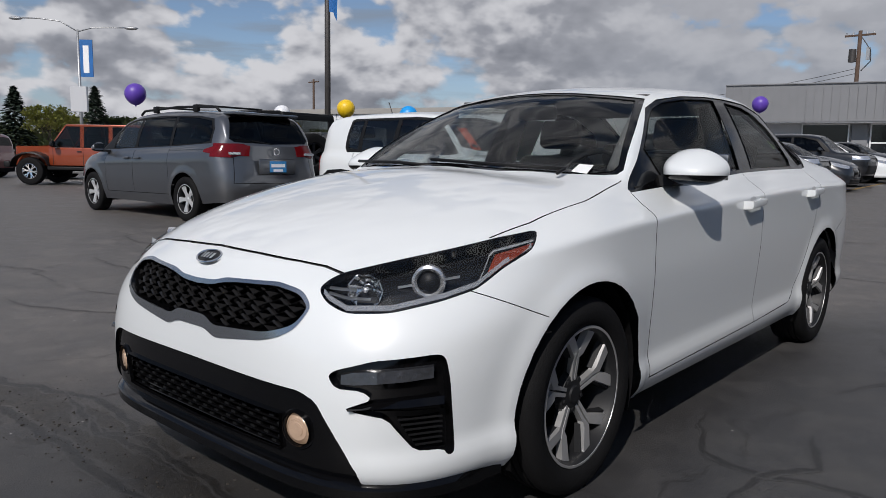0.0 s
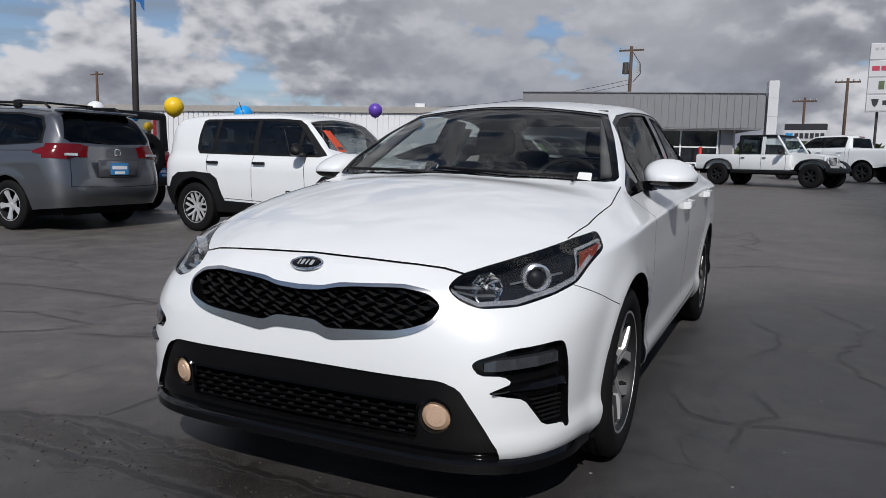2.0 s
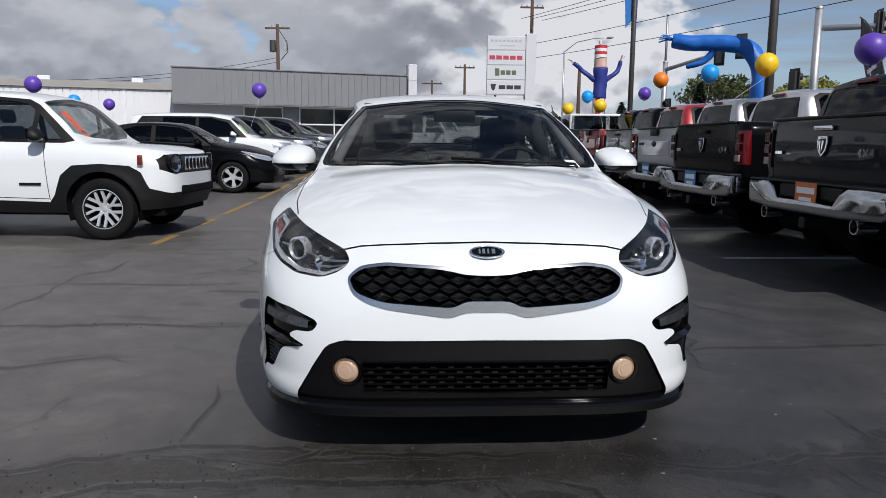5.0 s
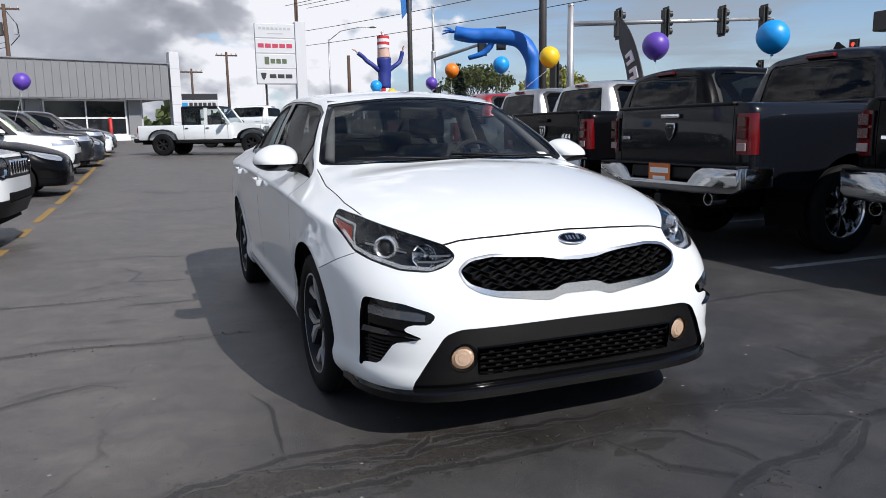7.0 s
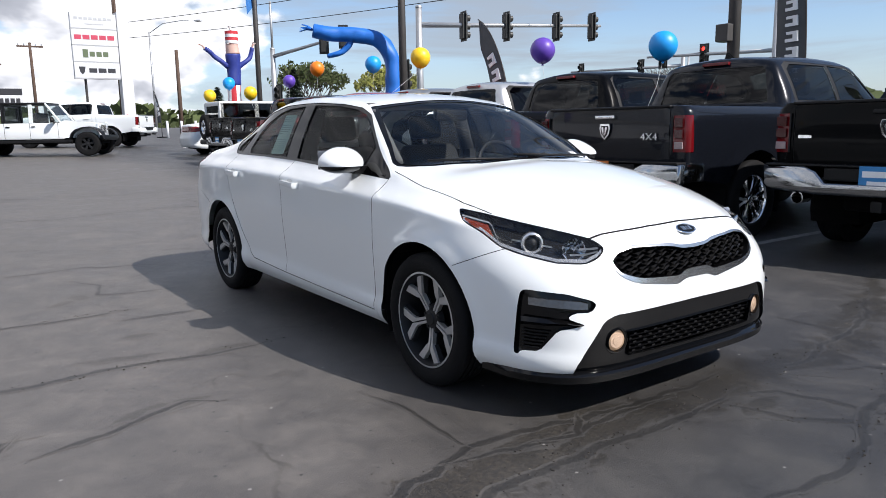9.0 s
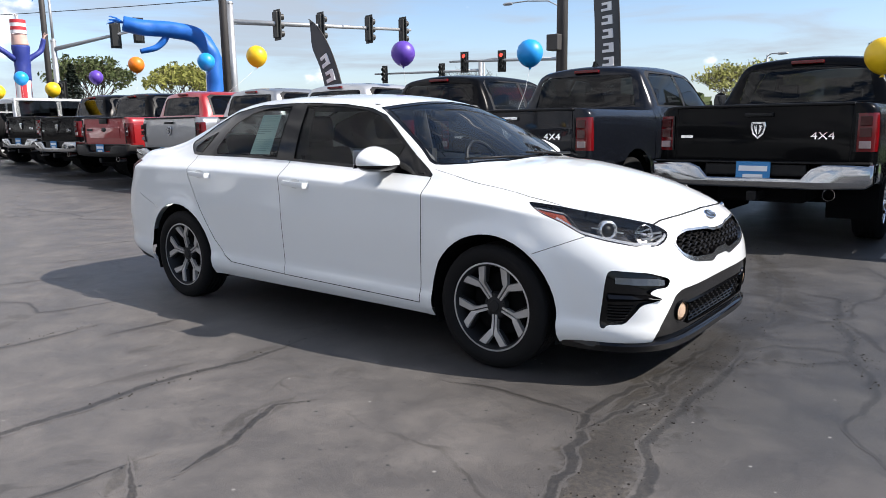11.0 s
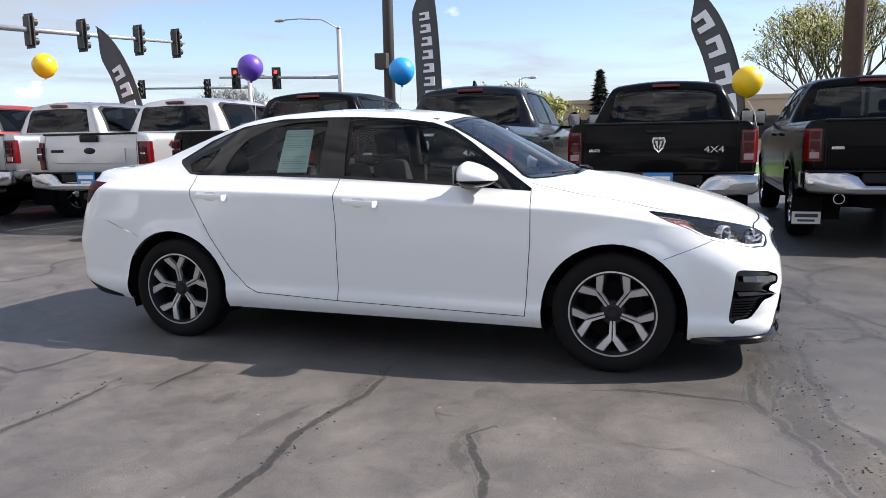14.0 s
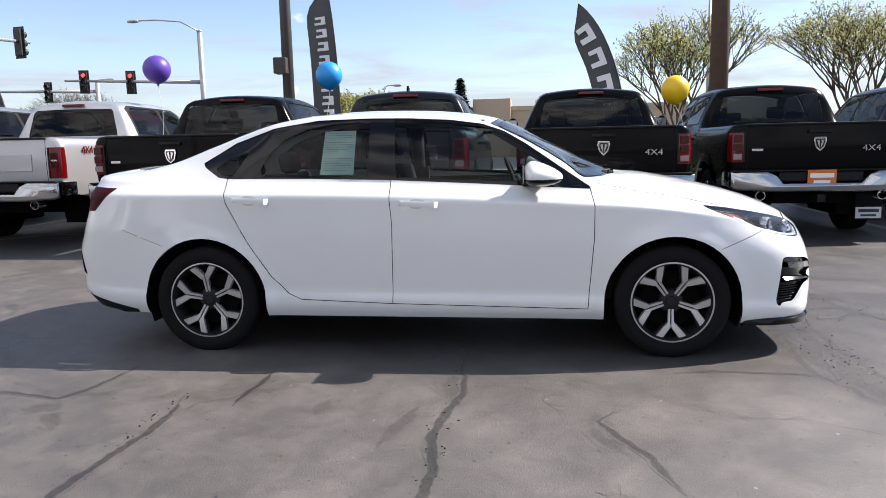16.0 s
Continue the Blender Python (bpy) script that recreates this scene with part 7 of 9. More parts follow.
def off_road_car(at, paint_mat, label, pick=False, hard_top=M_TRIM, spare=True, plate_mat=None, wheel="chrome", group="", category="off-roader"):
    """An upright off-roader with separate wings; pick: with a short bed."""
    car = thing("off_roader" if not pick else "pickup_truck", label, category if not pick else "pickup truck", at, group)
    wb = 1.745 if pick else 1.475
    back = -2.75 if pick else -2.15
    cabx = -1.0 if pick else back + 0.03
    body = bmesh.new()
    box(body, back, 0.95, -0.79, 0.79, 0.58, 1.14, 0.05)
    part("tub", body, paint_mat, car, smooth=True)
    bm = plate([(0.90, 0.62), (0.90, 1.16), (1.0, 1.20), (2.0, 1.13), (2.03, 0.62)], 1.24, Matrix.Translation((0, 0.62, 0)) @ pose(0, 0, 0, 90, 0, 0), bevel=0.0)
    for v in bm.verts:
        if v.co.x > 1.9:
            v.co.y *= 0.88
    bmesh.ops.bevel(bm, geom=bm.edges[:], offset=0.035, segments=2, affect="EDGES")
    part("hood", bm, paint_mat, car, smooth=True)
    gr = newbox(2.0, 2.06, -0.56, 0.56, 0.66, 1.13, 0.03)
    gp = part("grille_panel", gr, paint_mat, car, smooth=True)
    for i in range(7):
        part("grille_slot", newbox(2.055, 2.066, (i - 3) * 0.085 - 0.025, (i - 3) * 0.085 + 0.025, 0.78, 1.06, 0.008), M_UNDER, gp)
    for s in (1, -1):
        part("headlamp", lathe([(0.0, 0.03), (0.06, 0.025), (0.085, 0.0)], 20, "X", m=pose(2.055, s * 0.42, 0.95)), M_CLEARREF, car, smooth=True)
        for ax, nm in ((wb, "front_wing"), (-wb, "rear_wing")):
            prof = []
            for i in range(9):
                a = math.pi * (0.06 + 0.88 * i / 8)
                prof.append((ax + 0.58 * math.cos(a), 0.46 + 0.55 * math.sin(a) ** 0.7))
            bm = bmesh.new()
            prev = None
            for x, z in prof:
                cur = [bm.verts.new((x, s * yy, z + dz)) for yy, dz in ((0.60, 0.0), (0.93, -0.02), (0.95, -0.06), (0.60, -0.05))]
                if prev:
                    for q in range(4):
                        bm.faces.new((prev[q], cur[q], cur[(q + 1) % 4], prev[(q + 1) % 4]))
                prev = cur
            bmesh.ops.recalc_face_normals(bm, faces=bm.faces)
            part(nm, bm, M_TRIM if not (pick and False) else paint_mat, car, smooth=True)
            make_wheel(car, ax, s * 0.80, 0.41, 0.225, 0.26, wheel, spin=20 * s)
        mirror_part(car, 0.70, s * 1.0, 1.25, M_TRIM, s, 0.18, 0.20, 0.14, 0.16)
        for dx in (0.0, -0.82):
            part("door_handle", newbox(dx - 0.05, dx + 0.08, s * 0.80 - 0.02, s * 0.80 + 0.02, 1.0, 1.035, 0.01), M_TRIM, car)
            part("door_gap", newbox(dx - 0.10 - 0.006, dx - 0.10 + 0.006, s * 0.791 - 0.002, s * 0.791 + 0.002, 0.62, 1.14), M_GAP, car)
        part("door_gap", newbox(0.80, 0.812, s * 0.791 - 0.002, s * 0.791 + 0.002, 0.62, 1.14), M_GAP, car)
        part("tail_lamp", newbox(back - 0.035, back + 0.05, s * 0.70 - 0.075, s * 0.70 + 0.075, 0.86, 1.06, 0.012), M_REDLENS, car, smooth=True)
        part("sill", newbox(-wb + 0.5, wb - 0.5, s * 0.80 - 0.05, s * 0.80 + 0.05, 0.46, 0.56, 0.02), M_TRIM, car)
    # cab: pillars, roof, panes
    y0, y1 = 0.765, 0.70
    z0, z1 = 1.14, 1.80
    roof = newbox(cabx, 0.42, -0.72, 0.72, 1.76, 1.84, 0.03)
    part("hard_top", roof, hard_top, car, smooth=True)
    px = [0.0 - 0.06, -0.92 if not pick else cabx + 0.06, cabx + 0.06]
    for s in (1, -1):
        for x in set(px):
            bm = plate([(x - 0.06, z0), (x + 0.06, z0), (x + 0.06, z1), (x - 0.06, z1)], 0.05, Matrix.Translation((0, s * 0.74 + 0.025, 0)) @ pose(0, 0, 0, 90, 0, 0))
            for v in bm.verts:
                v.co.y -= s * 0.055 * (v.co.z - z0) / (z1 - z0)
            part("pillar", bm, hard_top if x < -0.5 else paint_mat, car)
        bm = bmesh.new()
        q = [(cabx + 0.02, z0), (0.88, z0), (0.42, z1 - 0.02), (cabx + 0.02, z1 - 0.02)]
        bm.faces.new([bm.verts.new((x, s * (y0 - (z - z0) / (z1 - z0) * 0.055), z)) for x, z in q])
        part("side_window", bm, M_PRIVACY if not pick else M_GLASS, car).visible_shadow = False
        part("windshield_pillar", tube([(0.90, s * 0.72, 1.12), (0.42, s * 0.68, 1.80)], 0.04, 8), paint_mat, car, smooth=True)
    bm = bmesh.new()
    bm.faces.new([bm.verts.new(p) for p in ((0.90, -0.70, 1.13), (0.90, 0.70, 1.13), (0.43, 0.66, 1.79), (0.43, -0.66, 1.79))])
    part("windshield", bm, M_GLASS, car).visible_shadow = False
    bm = bmesh.new()
    box(bm, cabx - 0.01, cabx + 0.04, -0.74, 0.74, 1.12, 1.26, 0.01)
    box(bm, cabx - 0.01, cabx + 0.04, -0.72, 0.72, 1.70, 1.80, 0.01)
    box(bm, cabx - 0.01, cabx + 0.04, 0.58, 0.73, 1.2, 1.75, 0.01)
    box(bm, cabx - 0.01, cabx + 0.04, -0.73, -0.58, 1.2, 1.75, 0.01)
    part("rear_panel", bm, hard_top, car)
    bm = bmesh.new()
    bm.faces.new([bm.verts.new((cabx + 0.01, y, z)) for y, z in ((-0.6, 1.25), (0.6, 1.25), (0.6, 1.72), (-0.6, 1.72))])
    part("rear_window", bm, M_PRIVACY, car).visible_shadow = False
    if pick:
        bm = bmesh.new()
        box(bm, back + 0.06, cabx - 0.06, -0.68, 0.68, 1.142, 1.146)
        part("bed_cover", bm, M_TRIM, car)
    part("front_bumper", newbox(2.12, 2.32, -0.80, 0.80, 0.52, 0.70, 0.04), M_TRIM, car, smooth=True)
    part("rear_bumper", newbox(back - 0.18, back, -0.80, 0.80, 0.50, 0.66, 0.04), M_TRIM, car, smooth=True)
    part("chassis", newbox(back, 2.1, -0.45, 0.45, 0.42, 0.60), M_UNDER, car)
    part("seats", newbox(-0.15, 0.05, -0.62, 0.62, 0.9, 1.5, 0.05), M_CABIN, car)
    if not pick:
        part("seats", newbox(-1.15, -0.95, -0.62, 0.62, 0.9, 1.45, 0.05), M_CABIN, car)
    part("dashboard", newbox(0.60, 0.86, -0.70, 0.70, 0.9, 1.16, 0.04), M_CABIN, car)
    if spare and not pick:
        w = make_wheel(car, 0, 0, 0.40, 0.22, 0.25, wheel)
        w.matrix_local = pose(back - 0.17, 0.02, 1.05, 0, 0, 90)
        w.name = "spare_wheel"
    if plate_mat:
        m_back = Matrix(((0, 0, -1, 0), (-1, 0, 0, 0), (0, 1, 0, 0), (0, 0, 0, 1)))
        dealer_plate(car, Matrix.Translation((back - 0.045, -0.60 if spare else 0, 0.74)) @ m_back, plate_mat, "blue dealer plate")
    return car


def on_lot(x, y, heading):
    return pose(x, y, gz(x, y), 0, 0, heading)


# pickups, tails to the lane
black_pickup = pickup("glossy black pickup truck with chrome rear bumper", M_BLACKP, on_lot(1.40, 3.60 + 2.88, 90), badge="4X4", plate_mat=M_PLATEB)
copy_thing(black_pickup, on_lot(-3.55, 3.10 + 2.88, 90))
pickup("black pickup truck with orange dealer plate and mud flaps", M_BLACKP, on_lot(3.86, 3.93 + 2.88, 90), badge="4X4", plate_mat=M_PLATEO, flap=True)
pickup("dark blue-grey pickup truck with orange dealer plate", M_NAVY, on_lot(-1.10, 3.08 + 2.88, 90), badge="4X4", plate_mat=M_PLATEO, handle=True, roof_fin=True)
pickup("dark blue pickup truck with black mud flaps", M_NAVY, on_lot(6.45, 4.35 + 2.88, 90), flap=True, wheel="dark")
pickup("silver-white pickup truck with oval emblem on the tailgate", paint("white silver paint", (0.50, 0.51, 0.52), metal=0.55), on_lot(-6.15, 3.45 + 2.88, 90), style="oval", badge="4X4", plate_mat=M_PLATEB)
pickup("silver pickup truck with chrome bumper", M_SILVER, on_lot(-8.75, 3.65 + 2.88, 90), plate_mat=M_PLATEB)
pickup("red pickup truck with off-road decal", M_RED, on_lot(-11.3, 3.75 + 2.88, 90), style="oval", badge="FX4", bumper=M_TRIM, plate_mat=M_PLATEB, wheel="dark")
copy_thing(black_pickup, on_lot(-13.9, 4.0 + 2.88, 90))
copy_thing(black_pickup, on_lot(-16.5, 4.3 + 2.88, 90))
off_road_car(on_lot(-19.2, 4.9 + 2.2, 90), M_BLACKP, "black off-roader with white hard top and spare wheel", hard_top=M_WHITE, group="pickups along the lot", plate_mat=M_PLATEB)
far_car(on_lot(-22.6, 5.0 + 2.3, 90), M_WHITE, "white sedan with its tail to the lane", group="cars across the lane end")

# cars nose to the lane
small_suv(on_lot(-4.62, -4.90, 87.3))
far_car(on_lot(-11.35, -5.15, 90), M_BLACKP, "black hatchback sedan with chrome-edged grille")
far_car(on_lot(-14.3, -5.1, 90), M_WHITE, "white boxy crossover with a green card in the windscreen", "crossover", card=material("green card", (0.30, 0.62, 0.05), 0.6))
far_car(on_lot(-17.3, -5.0, 90), M_DARKCAR, "dark grey crossover in the row", "crossover", card=material("lime card", (0.35, 0.60, 0.05), 0.6))
far_car(on_lot(-20.2, -5.0, 90), M_DARKCAR, "dark grey sedan in the row")
far_car(on_lot(-23.1, -5.0, 90), M_DARKCAR, "dark blue-grey crossover in the row", "crossover")
far_car(on_lot(-26.0, -5.0, 90), M_WHITE, "white sedan near the row's end")
far_car(on_lot(-29.0, -5.0, 90), M_DARKCAR, "dark grey sedan at the row's end")

# second row, noses away
minivan(on_lot(-3.40, -9.88, -88.5))
off_road_car(on_lot(-5.5, -11.4, -89), M_MAROON, "dark maroon off-roader with black top", hard_top=M_TRIM, plate_mat=M_PLATEB, spare=True, wheel="dark")
off_road_car(on_lot(-6.7, -21.4, -48), M_ORANGE, "copper orange off-roader with orange hard top", hard_top=M_ORANGE, spare=True)
far_car(on_lot(-8.6, -25.5, -48), M_SILVER, "silver sedan beside the orange off-roader", group="cars by the far fence")
far_car(on_lot(-5.2, -30.0, -48), M_MAROON, "maroon crossover by the far fence", "crossover", group="cars by the far fence")

# across the end of the lane
off_road_car(on_lot(-25.3, 0.9, 63), M_WHITE, "white off-road pickup with black roof and dark wheels", pick=True, hard_top=M_TRIM, wheel="dark", group="pickups across the lane end")
pickup("white pickup truck parked behind the off-road pickup", M_WHITE, on_lot(-31.5, 3.2, 235), group="pickups across the lane end", wheel="dark", bumper=M_WHITE)

# ---- the place round the lot ----
M_SIDING = material("grey ribbed metal siding", (0.20, 0.205, 0.215), 0.5, 0.2, vary=0.08, scale=1.5)
M_WSIDING = material("white ribbed metal siding", (0.66, 0.67, 0.69), 0.55, 0.1, vary=0.06, scale=0.8)
M_STUCCO = material("grey painted wall", (0.42, 0.43, 0.45), 0.85, vary=0.06, grain=0.2, scale=2)
M_TAN = material("tan stucco", (0.48, 0.38, 0.27), 0.9, vary=0.08, grain=0.2, scale=2)
M_ROOF = material("dull roof metal", (0.30, 0.29, 0.27), 0.7, vary=0.15, scale=2)
M_MULLION = material("white window frame", (0.70, 0.71, 0.72), 0.45)
M_DARKPANE = material("dark shop glass", (0.012, 0.014, 0.017), 0.06, vary=0.4, scale=0.7)
M_POLE = material("dark bronze pole paint", (0.050, 0.046, 0.044), 0.55, 0.2, vary=0.2, scale=5)
M_GALV = material("galvanised steel", (0.42, 0.43, 0.44), 0.5, 0.7, vary=0.12, scale=9)
M_WOOD = material("weathered wood pole", (0.080, 0.050, 0.035), 0.85, vary=0.35, grain=0.4, scale=7, fine=60)
M_SIGNW = material("white sign panel", (0.56, 0.57, 0.59), 0.4, vary=0.02, scale=1)
M_SIGNRED = material("sign red", (0.45, 0.05, 0.09), 0.4)
M_SIGNGRN = material("sign olive", (0.10, 0.13, 0.07), 0.4)
M_SIGNBLK = material("sign black", (0.03, 0.03, 0.035), 0.4)
M_SIGNBLU = material("sign blue", (0.02, 0.25, 0.55), 0.4)
M_SIGNALB = material("signal housing", (0.022, 0.022, 0.020), 0.5)
M_FLAGBLU = material("blue banner cloth", (0.02, 0.13, 0.38), 0.75, vary=0.2, scale=3)
M_FLAGGRY = material("charcoal banner cloth", (0.075, 0.08, 0.085), 0.75, vary=0.25, scale=3)
M_NYLONB = material("blue nylon", (0.012, 0.13, 0.50), 0.5, vary=0.25, grain=0.3, scale=3, fine=12)
M_NYLONN = material("navy nylon", (0.02, 0.035, 0.22), 0.55, vary=0.2, grain=0.3, scale=4, fine=14)
M_NYLONR = material("red nylon", (0.50, 0.03, 0.04), 0.55, vary=0.15, scale=4)
M_NYLONW = material("white nylon", (0.75, 0.74, 0.74), 0.55, vary=0.1, scale=4)
M_NYLONS = material("tan nylon", (0.55, 0.36, 0.30), 0.55, vary=0.1, scale=4)
M_GRASS = material("lawn", (0.070, 0.145, 0.022), 0.9, vary=0.35, grain=0.6, scale=1.2, fine=60)
M_CONC = material("pale concrete", (0.40, 0.39, 0.37), 0.85, vary=0.12, grain=0.3, scale=3, fine=90)
M_YELLOWL = material("worn yellow line paint", (0.24, 0.15, 0.045), 0.85, vary=0.6, scale=22)
M_WHITEL = material("worn white line paint", (0.30, 0.30, 0.29), 0.85, vary=0.6, scale=22)
M_BARK = material("grey-brown bark", (0.065, 0.050, 0.040), 0.9, vary=0.3, grain=0.5, scale=6, fine=40)
M_LEAFY = material("spring yellow-green leaves", (0.27, 0.275, 0.060), 0.7, vary=0.4, scale=1.5)
M_LEAFG = material("mid green leaves", (0.085, 0.11, 0.035), 0.8, vary=0.4, scale=0.5)
M_FIR = material("dark fir needles", (0.018, 0.032, 0.018), 0.9, vary=0.4, scale=1.2)
M_REDPOST = material("red post paint", (0.45, 0.025, 0.02), 0.5)
M_WIRE = material("black cable", (0.02, 0.02, 0.022), 0.6)
M_STRING = material("white string", (0.7, 0.7, 0.7), 0.7)


def solid(name, bm, mat, label, category, kind="", group="", smooth=False):
    if smooth:
        for f in bm.faces:
            f.smooth = True
    me = mesh_of(bm, name)
    me.materials.append(mat)
    return tagged(new(name, me), label, category, group, kind)


# showroom with a ribbed metal fascia
def showroom():
    a, b = Vector((-40.6, -14.2, 0)), Vector((-44.6, -0.2, 0))
    along = (b - a).normalized()
    ang = math.degrees(math.atan2(along.y, along.x))
    L = (b - a).length
    g = gz(-42, 0)
    bld = thing("showroom", "low grey dealership building with ribbed metal fascia and dark shop windows", "building", pose(a.x, a.y, 0, 0, 0, ang))
    # local x runs along the front, y points back from the lot (away from the lane)
    z0, z1 = 3.45, 5.55
    part("wall", newbox(0, L - 1.5, 1.2, 14, g - 0.5, z0 + 0.3), M_STUCCO, bld)
    part("roof", newbox(0, L, 0.1, 14.2, z0 + 0.02, z1 - 0.35), M_ROOF, bld)
    bm = bmesh.new()
    n = int(L / 0.42)
    for i in range(n):
        x = i * L / n
        box(bm, x + 0.015, x + L / n - 0.015, -0.05, 0.10, z0, z1)
        box(bm, x - 0.02, x + 0.02, -0.10, 0.02, z0, z1 + 0.02)
    tagged(part("fascia", bm, M_SIDING, bld, "grey ribbed metal fascia"), kind="stuff")
    bm = bmesh.new()
    for i in range(24):
        y = i * 0.42
        box(bm, L - 0.05, L + 0.06, y + 0.01, y + 0.40, z0, z1)
    tagged(part("fascia_return", bm, M_SIDING, bld), kind="stuff")
    part("soffit", newbox(0, L, 0.0, 1.3, z0 - 0.06, z0), M_STUCCO, bld)
    part("fascia_cap", newbox(-0.05, L + 0.1, -0.14, 0.1, z1, z1 + 0.06), M_SIDING, bld)
    # window bays
    for x0, x1 in ((4.2, 6.6), (7.7, 12.2)):
        w = new("window")
        w.parent = bld
        part("pane", newbox(x0, x1, 1.10, 1.15, g + 0.45, z0 - 0.1), M_DARKPANE, w)
        k = max(1, int((x1 - x0) / 1.5))
        for i in range(k + 1):
            x = x0 + (x1 - x0) * i / k
            part("mullion", newbox(x - 0.04, x + 0.04, 1.04, 1.16, g + 0.4, z0 - 0.06), M_MULLION, w)
        for z in (g + 0.45, g + 1.45, z0 - 0.1):
            part("transom", newbox(x0, x1, 1.05, 1.16, z - 0.04, z + 0.04), M_MULLION, w)
    part("plinth", newbox(0, L - 1.5, 1.0, 1.3, g - 0.4, g + 0.42), M_MULLION, bld)
    part("column", newbox(6.75, 7.55, 1.0, 1.25, g - 0.3, z0), M_SIDING, bld)
    part("column", newbox(12.35, 13.1, 1.0, 1.25, g - 0.3, z0), M_SIDING, bld)
    part("end_wall", newbox(L - 1.5, L - 1.3, 1.2, 14, g - 0.5, z0), M_STUCCO, bld)
    # white pylon at the corner
    py = part("corner_pylon", newbox(L + 0.25, L + 0.85, 0.2, 0.8, g - 0.5, 6.35, 0.02), M_SIGNW, bld, "tall white corner pylon")
    for z in (2.0, 3.1, 4.2, 5.3):
        part("pylon_joint", newbox(L + 0.24, L + 0.86, 0.19, 0.21, z, z + 0.03), M_GALV, py)
    # lower white hall beside it
    hall = thing("service_hall", "long low white metal hall with a dark roof edge", "building", pose(a.x - 1.5, a.y, 0, 0, 0, ang))
    bm = bmesh.new()
    for i in range(110):
        x = -i * 0.40
        box(bm, x - 0.37, x - 0.03, 1.9, 2.0, g - 0.8, 4.35)
    tagged(part("cladding", bm, M_WSIDING, hall), kind="stuff")
    part("wall", newbox(-44, 0, 1.98, 14, g - 0.8, 4.4), M_WSIDING, hall)
    part("eave", newbox(-44, 0, 1.75, 2.1, 4.38, 4.72), M_ROOF, hall)
    part("roof", newbox(-44, 0, 2.0, 14, 4.70, 4.82), M_ROOF, hall)
    for x in (-8.0, -2.6):
        part("roof_vent", newbox(x - 0.35, x + 0.35, 3, 3.6, 4.8, 5.15, 0.03), M_MULLION, hall)
    part("door", newbox(-33.4, -31.6, 1.86, 1.95, g - 0.3, g + 1.9), M_DARKPANE, hall)
    part("downpipe", newbox(-3.4, -3.3, 1.82, 1.9, g - 0.5, 4.4), M_MULLION, hall)


showroom()


# brand pylon: four white panels on a slab; the names are drawn as plain bars
def pylon_sign():
    s = thing("sign_pylon", "tall white sign pylon with four stacked panels", "sign", pose(-42.8, 5.0, 0, 0, 0, 90))
    g = gz(-42.8, 6)
    part("slab", newbox(2.50, 3.15, 0.0, 0.7, g - 0.3, 8.15, 0.02), M_SIGNW, s)
    part("post", tube([(0.6, 0.35, g - 0.3), (0.6, 0.35, 4.4)], 0.07, 8), M_POLE, s)
    for i in range(4):
        z = 7.10 - i * 0.925
        p = new("panel")
        p.parent = s
        part("panel_face", newbox(0, 2.46, -0.02, 0.30, z, z + 0.88, 0.03), M_SIGNW, p)
        part("panel_joint", newbox(0, 2.46, -0.01, 0.28, z - 0.045, z), M_GALV, p)
        if i == 0:
            for k in range(8):
                part("print_bar", newbox(0.22 + k * 0.255, 0.40 + k * 0.255, -0.03, -0.02, z + 0.50, z + 0.64), M_GALV, p)
            part("print_bar", newbox(0.75, 1.75, -0.03, -0.02, z + 0.24, z + 0.29), M_GALV, p)
        elif i == 1:
            for k in range(5):
                part("print_bar", newbox(0.15 + k * 0.44, 0.51 + k * 0.44, -0.03, -0.02, z + 0.33, z + 0.58), M_SIGNRED, p)
        elif i == 2:
            for k in range(4):
                part("print_bar", newbox(0.52 + k * 0.36, 0.80 + k * 0.36, -0.03, -0.02, z + (0.30 if k else 0.24), z + (0.58 if k else 0.70)), M_SIGNGRN, p)
        else:
            part("print_shape", plate([(-0.18, 0.2), (0.18, 0.2), (0.12, -0.1), (0, -0.25), (-0.12, -0.1)], 0.012, Matrix.Translation((0.42, -0.02, z + 0.45)) @ pose(0, 0, 0, 90, 0, 0)), M_SIGNBLK, p)
            for k in range(3):
                part("print_bar", newbox(0.78 + k * 0.50, 1.20 + k * 0.50, -0.03, -0.02, z + 0.32, z + 0.57), M_SIGNBLK, p)


pylon_sign()


def board_sign():
    s = thing("roadside_board", "low white roadside sign board with a black top", "sign", pose(-57.5, 0.9, 0, 0, 0, 85))
    g = gz(-57, 2)
    part("board", newbox(0, 2.9, 0, 0.3, 3.15, 3.95, 0.03), M_SIGNW, s)
    part("top_box", newbox(0, 2.9, 0, 0.3, 3.98, 4.45, 0.03), M_SIGNBLK, s)
    part("print_shape", newbox(0.10, 0.60, -0.02, 0, 3.35, 3.75), M_SIGNBLU, s)
    for k in range(6):
        part("print_bar", newbox(0.72 + k * 0.35, 0.98 + k * 0.35, -0.02, 0, 3.35, 3.75), M_SIGNBLK, s)
    for x in (0.5, 2.4):
        part("post", tube([(x, 0.15, g - 0.3), (x, 0.15, 3.2)], 0.08, 8), M_POLE, s)


board_sign()


